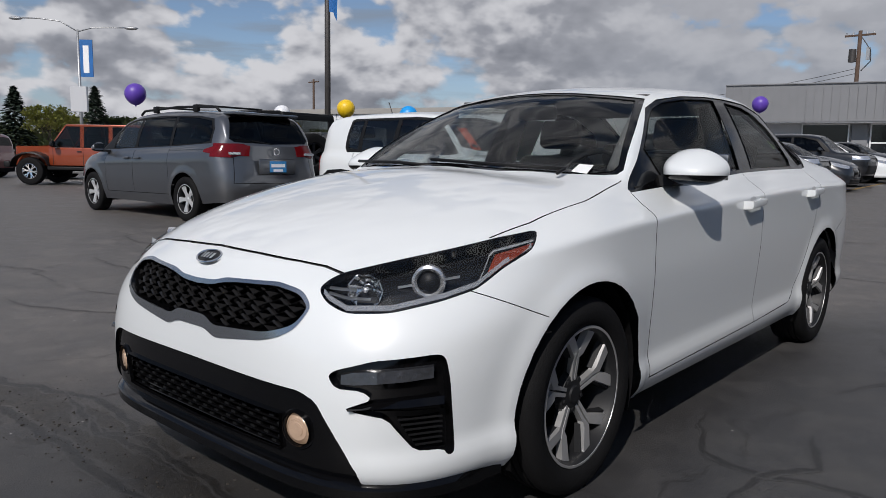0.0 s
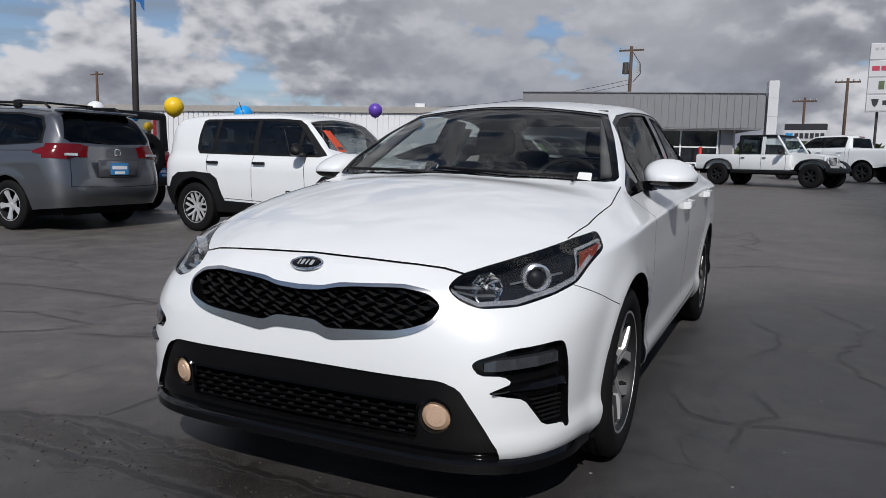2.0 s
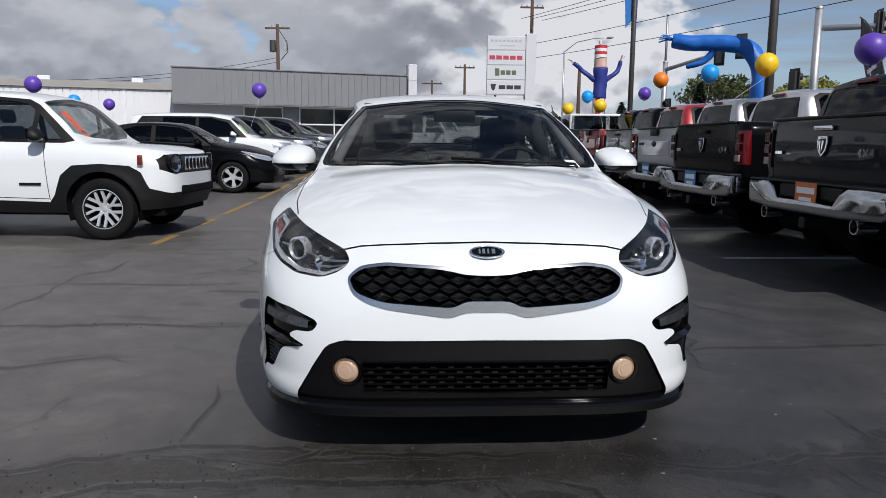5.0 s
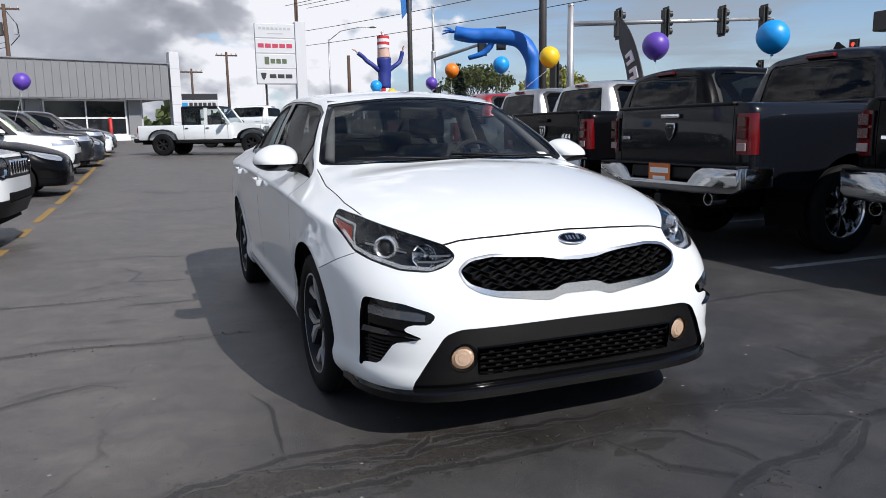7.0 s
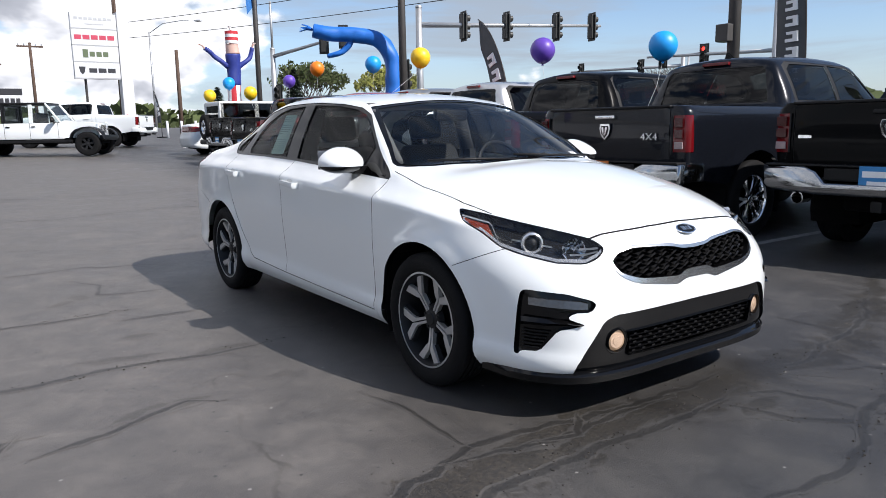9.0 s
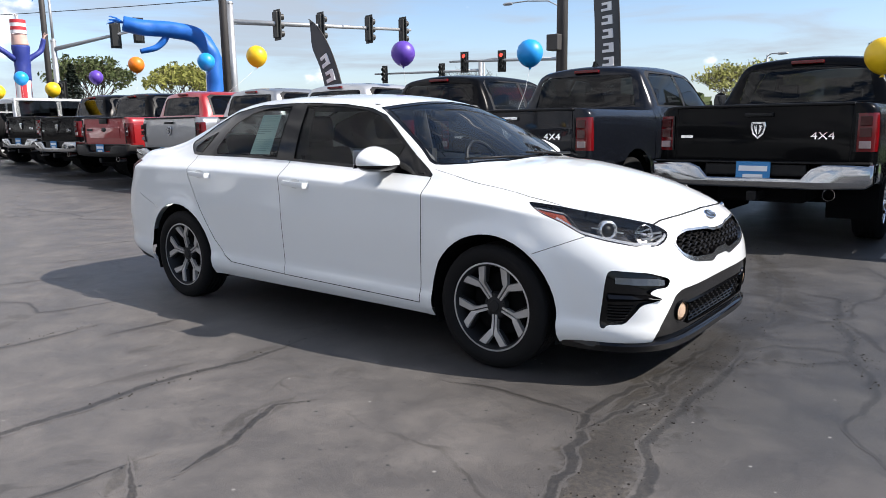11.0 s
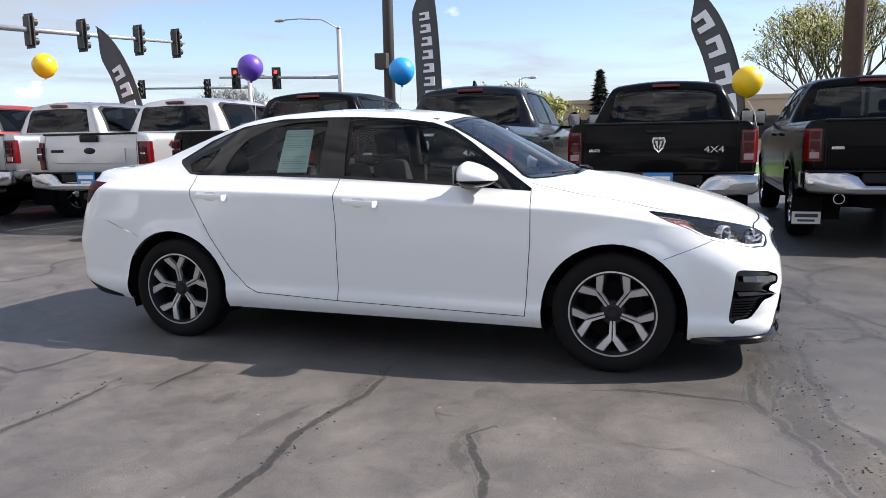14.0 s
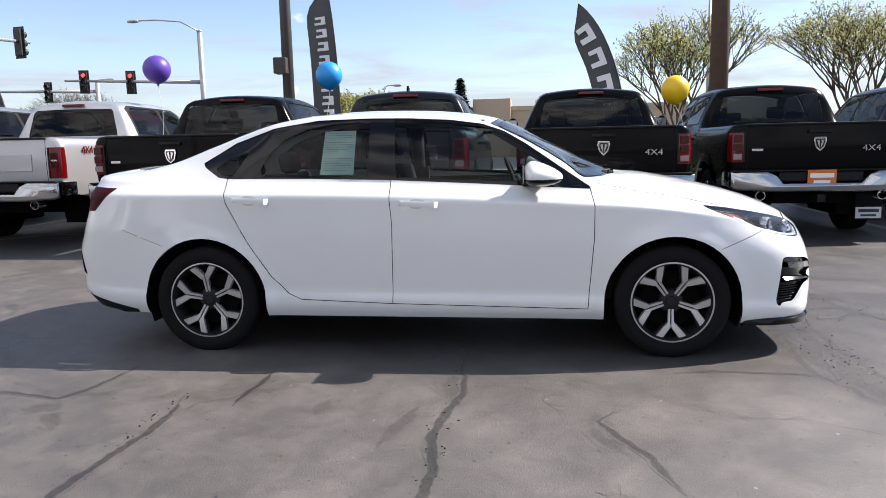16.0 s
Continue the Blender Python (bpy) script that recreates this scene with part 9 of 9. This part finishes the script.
part("roof_unit", newbox(9.5, 11.0, 3, 5, 4.2, 4.9, 0.03), M_GALV, tan)
rest = thing("restaurant", "small white building with a red band across the junction", "building", pose(-34.5, 42.0, 0))
part("wall", newbox(0, 7, 0, 6, -0.2, 3.0), M_WSIDING, rest)
part("red_band", newbox(-0.1, 7.1, -0.1, 6.1, 3.0, 3.9), M_NYLONR, rest)
part("roof_edge", newbox(-0.15, 7.15, -0.15, 6.15, 3.9, 4.1), M_SIGNW, rest)
part("pane", newbox(1, 6, -0.05, 0.02, 0.9, 2.3), M_DARKPANE, rest)


# trees
def broad_tree(x, y, h, spread, leaf, n_leaf, seed, label, leaf_size=0.16, z0=0.0):
    rnd = random.Random(seed)
    t = thing("tree", label, "tree", pose(x, y, z0), "street trees")
    bm = bmesh.new()
    tips = []

    def grow(p, d, length, r, level):
        q = p + d * length * 0.5 + Vector((rnd.uniform(-1, 1), rnd.uniform(-1, 1), rnd.uniform(-.3, .5))) * length * 0.08
        e = p + d * length
        tube([p, q, e], r, 7 if level < 2 else 5, bm=bm, taper=r * 0.62)
        if level >= 3:
            tips.append((q, e))
        if level >= 5:
            return
        kids = 6 if level == 0 else 4 if level < 3 else 3
        for i in range(kids):
            a = 2 * math.pi * (i + rnd.random() * 0.7) / kids
            side = Vector((math.cos(a), math.sin(a), 0))
            nd = (d * rnd.uniform(0.7, 1.0) + side * rnd.uniform(0.35, 0.95) * spread + Vector((0, 0, 0.16))).normalized()
            grow(e if i else q.lerp(e, rnd.uniform(0.4, 0.9)), nd, h * (0.30 if level == 0 else 0.30 * 0.70 ** level) * rnd.uniform(0.75, 1.15), r * (0.5 if level == 0 else 0.62), level + 1)

    grow(Vector((0, 0, -0.2)), Vector((0, 0, 1)), h * 0.17, h * 0.019, 0)
    part("trunk", bm, M_BARK, t, smooth=True)
    if n_leaf:
        verts, faces = [], []
        for i in range(n_leaf):
            a, b = rnd.choice(tips)
            c = a.lerp(b, rnd.random()) + Vector((rnd.gauss(0, 1), rnd.gauss(0, 1), rnd.gauss(0, 1))) * h * 0.014
            u = Vector((rnd.gauss(0, 1), rnd.gauss(0, 1), rnd.gauss(0, 1))).normalized()
            w = u.orthogonal().normalized()
            s = leaf_size * rnd.uniform(0.5, 1.2)
            k = len(verts)
            verts += [c - u * s, c + w * s * 0.45, c + u * s, c - w * s * 0.45]
            faces.append((k, k + 1, k + 2, k + 3))
        me = bpy.data.meshes.new("crown")
        me.from_pydata([tuple(v) for v in verts], [], faces)
        me.materials.append(leaf)
        o = new("crown", me)
        o.parent = t
        tagged(o, kind="stuff")
    return t


def fir(x, y, h, w, seed, label, z0=0.0):
    rnd = random.Random(seed)
    t = thing("tree", label, "tree", pose(x, y, z0), "fir trees")
    part("trunk", tube([(0, 0, -0.2), (0, 0, h * 0.95)], h * 0.025, 8, taper=0.02), M_BARK, t, smooth=True)
    verts, faces = [], []
    for i in range(2600):
        f = rnd.random() ** 1.3
        z = h * (0.08 + 0.92 * f)
        rad = w * (1 - f) ** 0.85 * rnd.uniform(0.35, 1.0) + 0.05
        a = rnd.uniform(0, 2 * math.pi)
        c = Vector((rad * math.cos(a), rad * math.sin(a), z))
        u = Vector((math.cos(a), math.sin(a), rnd.uniform(-0.5, 0.2))).normalized()
        s = 0.09 * h * rnd.uniform(0.4, 1.0)
        v = Vector((-math.sin(a), math.cos(a), rnd.uniform(-0.3, 0.3)))
        k = len(verts)
        verts += [c - u * s * 0.6, c + v * s * 0.32, c + u * s * 0.7, c - v * s * 0.32]
        faces.append((k, k + 1, k + 2, k + 3))
    me = bpy.data.meshes.new("crown")
    me.from_pydata([tuple(v) for v in verts], [], faces)
    me.materials.append(M_FIR)
    o = new("crown", me)
    o.parent = t
    tagged(o, kind="stuff")


broad_tree(6.4, 25.0, 6.6, 0.72, M_LEAFY, 5200, 3, "spreading street tree with sparse spring leaves", 0.075)
broad_tree(14.8, 29.5, 7.6, 0.78, M_LEAFY, 8000, 5, "spreading street tree with yellow-green spring leaves", 0.085)
broad_tree(-31.5, 44.5, 6.6, 1.0, M_LEAFY, 0, 7, "bare-branched tree across the junction")
broad_tree(-12.5, 52, 6.4, 0.9, M_LEAFY, 2200, 8, "distant tree in first leaf", 0.16)
broad_tree(-7.0, 40, 4.6, 0.9, M_LEAFY, 1800, 18, "small distant tree in first leaf", 0.14)
broad_tree(-58, 27, 7.0, 0.9, M_LEAFG, 3000, 9, "distant green tree down the street", 0.2, gz(-58, 27))
broad_tree(-52, 32, 6.0, 0.9, M_LEAFY, 3000, 10, "distant tree in first leaf down the street", 0.2, gz(-52, 32))
broad_tree(-31.6, -89, 7.0, 0.9, M_LEAFY, 3200, 11, "distant yellow-green tree behind the car rows", 0.26)
broad_tree(-37, -84, 6.0, 0.9, M_LEAFG, 3000, 12, "distant green tree behind the car rows", 0.26)
broad_tree(-44, -80, 5.4, 0.9, M_LEAFG, 2600, 13, "distant green tree behind the car rows", 0.26)
fir(-30.0, -97, 8.8, 3.0, 1, "tall dark fir tree behind the car rows")
fir(-32.8, -81, 8.2, 2.4, 2, "tall dark fir tree behind the car rows")
fir(-25.5, -97, 7.4, 2.6, 3, "dark fir tree behind the car rows")
fir(-5.3, 57.5, 6.6, 1.3, 4, "narrow fir tree before the tan building")
fir(-55, 24, 5.0, 1.4, 5, "dark fir tree down the street", gz(-55, 24))
fir(-60, 19, 3.6, 1.2, 6, "dark fir tree down the street", gz(-60, 19))


def tree_belt():
    """Far woods round the town, low against the sky; unseen stretches added to darken reflections."""
    rnd = random.Random(21)
    verts, faces = [], []
    for i in range(620):
        a = rnd.uniform(0, 2 * math.pi)
        d = rnd.uniform(170, 260)
        cx, cy = d * math.cos(a), d * math.sin(a)
        hh, ww = rnd.uniform(3.0, 6.5), rnd.uniform(3.0, 7.0)
        base = gz(cx, cy) if cx < -60 else 0
        for j in range(34):
            u = Vector((rnd.gauss(0, 1), rnd.gauss(0, 1), rnd.gauss(0, 1))).normalized()
            c = Vector((cx + u.x * ww * 0.8, cy + u.y * ww * 0.8, base + hh * (0.5 + 0.5 * u.z)))
            p = Vector((rnd.gauss(0, 1), rnd.gauss(0, 1), rnd.gauss(0, 1))).normalized()
            q = p.orthogonal().normalized()
            s = rnd.uniform(0.8, 1.9)
            k = len(verts)
            verts += [c - p * s, c + q * s, c + p * s, c - q * s]
            faces.append((k, k + 1, k + 2, k + 3))
    me = bpy.data.meshes.new("far_woods")
    me.from_pydata([tuple(v) for v in verts], [], faces)
    me.materials.append(M_LEAFG)
    tagged(new("far_woods", me), "low belt of distant trees, carried round unseen to darken reflections", "trees", kind="stuff")


tree_belt()


# painted lines
def line_mark(p, q, w, mat, label):
    P, Q = Vector((*p, 0)), Vector((*q, 0))
    d = (Q - P).normalized()
    n = Vector((-d.y, d.x, 0)) * w / 2
    bm = bmesh.new()
    k = max(2, int((Q - P).length / 0.8))
    rows = []
    for i in range(k + 1):
        c = P.lerp(Q, i / k)
        wob = 1 + 0.12 * noise.noise(c * 2.3)
        rows.append([bm.verts.new((c.x + s * n.x * wob, c.y + s * n.y * wob, gz(c.x, c.y) + 0.004)) for s in (-1, 1)])
    for a, b in zip(rows, rows[1:]):
        bm.faces.new((a[0], b[0], b[1], a[1]))
    bmesh.ops.recalc_face_normals(bm, faces=bm.faces)
    return solid("line_marking", bm, mat, label, "line marking", "structure")


for a, b in (((-3.3, -3.0), (-4.1, -3.0)), ((-5.1, -3.0), (-5.9, -3.0)), ((-6.6, -3.02), (-8.6, -3.02)), ((-9.2, -3.03), (-13.0, -3.05)), ((-13.6, -3.06), (-36, -3.15))):
    line_mark(a, b, 0.11, M_YELLOWL, "worn yellow line along the lane")
for x, y in ((5.2, 4.9), (2.6, 4.4), (0.15, 4.1), (-2.35, 3.8), (-4.85, 3.7), (-7.4, 4.0), (-10.0, 4.1), (-12.6, 4.3), (-15.2, 4.4)):
    line_mark((x - 0.05, y - 0.9), (x, y + 4.8), 0.10, M_WHITEL, "worn white stall line")
line_mark((-7.1, 3.35), (-6.2, 4.95), 0.12, M_WHITEL, "worn white arrow stroke")
line_mark((-6.3, 4.70), (-5.9, 4.75), 0.12, M_WHITEL, "worn white arrow stroke")

# ---- cracks and the crumbled seam in the asphalt ----

def ribbon(pts, width, seed, wander=0.03, step=0.045, rough=0.6, lift=0.003):
    """A flat, ragged ribbon on the ground along a wandering line."""
    rnd = random.Random(seed)
    P = [Vector((x, y, 0)) for x, y in pts]
    dense = []
    for a, b in zip(P, P[1:]):
        n = max(2, int((b - a).length / step))
        for i in range(n):
            dense.append(a.lerp(b, i / n))
    dense.append(P[-1])
    bm = bmesh.new()
    wear = bm.verts.layers.float.new("wear")
    prev = None
    N = len(dense)
    for i, c in enumerate(dense):
        d = (dense[min(i + 1, N - 1)] - dense[max(i - 1, 0)]).normalized()
        n = Vector((-d.y, d.x, 0))
        q = c + n * wander * (noise.noise(Vector((c.x * 2.1, c.y * 2.1, seed))) * 1.6 + noise.noise(Vector((c.x * 9, c.y * 9, seed))) * 0.7)
        fade = min(1, 0.15 + 4 * min(i, N - 1 - i) / N)
        l, r = [width * 0.5 * fade * (1 + rough * (noise.noise(Vector((c.x * 12, c.y * 12, seed + s * 3))) + rnd.uniform(-.12, .12))) for s in (1, 2)]
        cur = [bm.verts.new((q.x + n.x * k, q.y + n.y * k, gz(q.x, q.y) + lift)) for k in (-max(l, 0.002), 0, max(r, 0.002))]
        cur[1][wear] = 0.35 + 0.85 * fade
        if prev:
            for k in (0, 1):
                bm.faces.new((prev[k], cur[k], cur[k + 1], prev[k + 1]))
        prev = cur
    bmesh.ops.recalc_face_normals(bm, faces=bm.faces)
    if sum(f.normal.z for f in bm.faces) < 0:
        bmesh.ops.reverse_faces(bm, faces=bm.faces)
    return bm


def join_ribbons(name, rows, mat, label, lift=0.0013):
    out = bmesh.new()
    for pts, width, seed, wander in rows:
        b = ribbon(pts, width * 2.0, seed, wander, lift=lift + 0.00002 * (seed % 10))
        me = mesh_of(b, "tmp")
        out.from_mesh(me)
        bpy.data.meshes.remove(me)
    me = mesh_of(out, name)
    me.materials.append(mat)
    return tagged(new(name, me), label, "asphalt crack", kind="stuff")


# the long seam that crosses in front of the sedan: a sandy fill between two broken edges
SEAM = [(2.46, -3.4), (2.36, -2.5), (2.30, -1.85), (2.24, -1.35), (2.21, -0.95), (2.22, -0.5), (2.22, 0.0), (2.20, 0.45), (2.22, 0.9), (2.17, 1.4), (1.95, 2.15), (1.67, 2.8), (1.5, 3.6)]
join_ribbons("asphalt_seam", [(SEAM, 0.21, 1, 0.06), ([(2.10, -1.12), (2.06, -0.7), (2.08, -0.25)], 0.10, 2, 0.05), ([(2.36, -1.5), (2.33, -0.85), (2.30, -0.4)], 0.09, 3, 0.05),
                              ([(2.32, -0.3), (2.44, 0.0), (2.42, 0.4)], 0.07, 4, 0.05), ([(2.28, 0.6), (2.38, 1.0), (2.34, 1.5)], 0.08, 5, 0.05)], M_RUBBLE, "crumbled tan seam across the asphalt", lift=0.0006)
join_ribbons("asphalt_cracks", [
    ([(2.38, -3.0), (2.30, -2.3), (2.24, -1.72), (2.17, -1.48), (2.11, -1.31), (2.01, -1.15), (2.04, -1.0), (2.11, -0.72), (2.10, -0.45), (2.09, -0.2), (2.11, 0.1), (2.10, 0.4), (2.16, 0.62)], 0.030, 11, 0.05),
    ([(2.52, -2.4), (2.46, -1.6), (2.36, -1.25), (2.32, -1.05), (2.31, -0.7), (2.33, -0.38), (2.32, -0.04), (2.28, 0.25)], 0.036, 12, 0.04),
    ([(1.27, -1.15), (1.5, -1.09), (1.75, -1.11), (1.92, -1.11), (2.04, -1.12)], 0.016, 13, 0.02),
    ([(2.05, -1.33), (2.14, -0.98), (2.17, -0.70), (2.18, -0.4), (2.16, -0.1)], 0.026, 14, 0.05),
    ([(2.13, -0.91), (2.19, -0.71), (2.03, -0.55)], 0.022, 15, 0.03),
    ([(2.16, 0.3), (2.20, 0.6), (2.24, 0.85), (2.20, 1.35), (2.02, 1.95), (1.80, 2.5), (1.67, 2.8)], 0.028, 16, 0.05),
], M_CRACK, "dark branching cracks beside the seam")
join_ribbons("asphalt_cracks", [
    ([(0.20, -0.85), (0.21, -1.22), (0.23, -1.52), (0.19, -1.87), (0.18, -2.12), (0.21, -2.40), (0.20, -2.62), (0.15, -3.2), (0.15, -3.75), (0.2, -4.6)], 0.036, 21, 0.025),
    ([(0.19, -2.62), (0.27, -2.85), (0.53, -2.95)], 0.016, 22, 0.03),
    ([(0.95, -1.68), (0.87, -1.85), (0.92, -2.02), (1.02, -2.22), (1.1, -2.5)], 0.028, 23, 0.02),
    ([(-1.13, -1.60), (-1.07, -1.92), (-1.06, -2.14), (-1.09, -2.38), (-1.12, -2.68), (-1.1, -3.2)], 0.032, 24, 0.02),
    ([(-2.5, -1.85), (-2.09, -1.68), (-1.89, -1.71), (-1.74, -1.73), (-1.66, -1.53), (-1.64, -1.29), (-1.62, -1.1)], 0.022, 25, 0.03),
    ([(-0.10, -2.89), (-0.5, -2.93), (-0.88, -2.94), (-1.47, -2.98), (-1.74, -2.81), (-2.5, -2.9)], 0.018, 26, 0.06),
    ([(-0.81, -1.22), (-0.84, -1.58), (-0.84, -1.78)], 0.024, 27, 0.02),
    ([(0.80, -2.47), (0.98, -2.56), (1.12, -2.66), (1.35, -3.0), (1.5, -3.3), (1.54, -3.8)], 0.026, 28, 0.03),
], M_CRACK, "dark wandering cracks in the asphalt")
join_ribbons("asphalt_cracks", [
    ([(0.2, 0.85), (0.5, 0.91), (0.75, 1.04), (0.80, 1.16), (0.78, 1.44), (0.77, 1.92), (0.75, 2.5), (0.80, 3.2)], 0.024, 31, 0.03),
    ([(0.26, 1.29), (0.63, 1.38), (0.76, 1.27), (1.15, 1.23)], 0.026, 32, 0.02),
    ([(-1.6, 1.15), (-1.35, 1.22), (-1.11, 1.4), (-0.7, 1.34), (-0.36, 1.24)], 0.022, 39, 0.04),
    ([(-2.4, 1.6), (-1.5, 1.9), (-0.6, 1.7), (0.2, 2.0)], 0.018, 33, 0.06),
    ([(-4.4, 2.0), (-4.5, 1.2), (-4.1, 0.6), (-4.3, -0.4)], 0.020, 34, 0.07),
    ([(-7.5, 2.4), (-7.2, 1.2), (-7.6, 0.2), (-7.1, -1.2), (-7.4, -2.6)], 0.024, 35, 0.09),
    ([(-2.9, -2.4), (-3.0, -1.6), (-2.7, -0.9)], 0.020, 36, 0.06),
    ([(-10.5, 1.8), (-10.2, 0.4), (-10.6, -1.4)], 0.028, 37, 0.1),
    ([(-5.9, 1.2), (-6.6, 0.9), (-7.4, 1.1), (-8.6, 0.8)], 0.024, 38, 0.08),
], M_CRACK, "dark cracks crossing the lane")
join_ribbons("asphalt_cracks", [
    ([(0.15, -2.75), (0.10, -3.6), (0.25, -4.6), (0.12, -5.6)], 0.022, 41, 0.06),
    ([(-0.5, -4.2), (-0.9, -5.2), (-0.7, -6.4), (-1.2, -7.6)], 0.024, 42, 0.08),
    ([(1.1, -3.9), (0.9, -4.9), (1.2, -6.0), (0.7, -7.4)], 0.022, 43, 0.08),
    ([(0.9, -2.4), (0.86, -3.2), (1.0, -3.8)], 0.018, 44, 0.05),
    ([(-1.3, -4.4), (-2.2, -4.5), (-2.9, -4.3)], 0.020, 45, 0.05),
    ([(1.9, -4.0), (2.3, -4.8), (2.2, -6.0)], 0.022, 46, 0.06),
    ([(3.0, -2.4), (3.3, -1.6), (3.1, -0.9), (3.35, 0.0)], 0.018, 47, 0.06),
], M_CRACK, "dark cracks towards the minivan")
join_ribbons("asphalt_cracks", [
    ([(2.32, 0.0), (2.47, 0.05), (2.62, 0.10), (2.75, 0.24), (2.89, 0.36)], 0.026, 61, 0.02),
    ([(2.29, 0.15), (2.40, 0.34), (2.58, 0.40), (2.84, 0.42)], 0.022, 62, 0.02),
    ([(1.95, 1.6), (2.04, 1.84), (2.28, 1.72), (2.51, 1.69), (2.57, 1.10), (2.70, 0.74), (2.76, 0.40), (2.90, 0.08), (2.96, -0.15), (2.93, -0.45), (2.91, -0.62), (3.1, -1.0)], 0.034, 63, 0.03),
    ([(2.44, 0.85), (2.50, 0.99), (2.62, 1.06), (2.82, 0.78), (2.92, 0.51)], 0.026, 64, 0.02),
    ([(1.73, 1.53), (2.0, 1.5), (2.2, 1.57), (1.94, 2.15)], 0.022, 65, 0.03),
    ([(2.7, 2.3), (2.9, 2.6), (3.55, 3.29)], 0.022, 66, 0.04),
    ([(2.6, 1.08), (2.66, 1.7), (2.8, 2.4), (2.5, 3.0)], 0.022, 67, 0.05),
], M_CRACK, "dark crumbling cracks round the seam")
join_ribbons("tar_patches", [([(-1.72, -1.76), (-1.62, -1.95), (-1.50, -2.11)], 0.07, 57, 0.02), ([(1.03, -2.72), (0.93, -2.60), (0.84, -2.49)], 0.07, 58, 0.02), ([(0.97, -2.17), (0.86, -1.95), (0.85, -1.70)], 0.07, 51, 0.03), ([(-0.05, -2.2), (0.0, -1.95), (0.04, -1.7)], 0.05, 52, 0.03), ([(0.2, -1.6), (0.16, -1.25)], 0.09, 53, 0.02),
                              ([(0.88, -1.80), (0.93, -2.05)], 0.06, 54, 0.02), ([(-1.72, -1.95), (-1.70, -1.78)], 0.16, 55, 0.03), ([(-0.40, -1.85), (-0.40, -1.65)], 0.06, 56, 0.02)], M_STAIN, "dark worn patches in the asphalt", lift=0.0009)


# crumbs of asphalt and grit lying along the seam and the wider cracks
def grit():
    rnd = random.Random(77)
    runs = [(SEAM, 0.22, 420), ([(2.52, -2.4), (2.36, -1.25), (2.31, -0.7), (2.28, 0.25)], 0.10, 160), ([(2.9, 0.36), (2.62, 0.10), (2.32, 0.0)], 0.06, 60), ([(2.51, 1.69), (2.70, 0.74), (2.96, -0.15)], 0.08, 90),
            ([(0.2, -0.85), (0.19, -1.87), (0.2, -2.62)], 0.07, 70), ([(-1.13, -1.6), (-1.12, -2.68)], 0.05, 40)]
    verts, faces = [], []
    for pts, spread, count in runs:
        for _ in range(count):
            k = rnd.randrange(len(pts) - 1)
            c = Vector(pts[k]).lerp(Vector(pts[k + 1]), rnd.random())
            c += Vector((rnd.gauss(0, spread * 0.5), rnd.gauss(0, spread * 0.5)))
            r = rnd.choice((0.002, 0.003, 0.003, 0.004, 0.006))
            n = len(verts)
            turn = rnd.uniform(0, 6.28)
            base = [Vector((math.cos(turn + a) * r * rnd.uniform(0.7, 1.2), math.sin(turn + a) * r * rnd.uniform(0.7, 1.2), 0)) for a in (0, 1.57, 3.14, 4.71)]
            z = gz(c.x, c.y)
            verts += [(c.x + b.x, c.y + b.y, z) for b in base]
            verts += [(c.x + b.x * 0.7, c.y + b.y * 0.7, z + r * rnd.uniform(0.5, 1.0)) for b in base]
            faces += [(n + i, n + (i + 1) % 4, n + 4 + (i + 1) % 4, n + 4 + i) for i in range(4)] + [(n + 4, n + 5, n + 6, n + 7)]
    me = bpy.data.meshes.new("grit")
    me.from_pydata(verts, [], faces)
    me.materials.append(material("loose asphalt grit", (0.030, 0.026, 0.022), 0.95, vary=0.7, scale=30))
    tagged(new("grit", me), "loose dark grit and crumbs along the cracks", "gravel", kind="stuff")


grit()
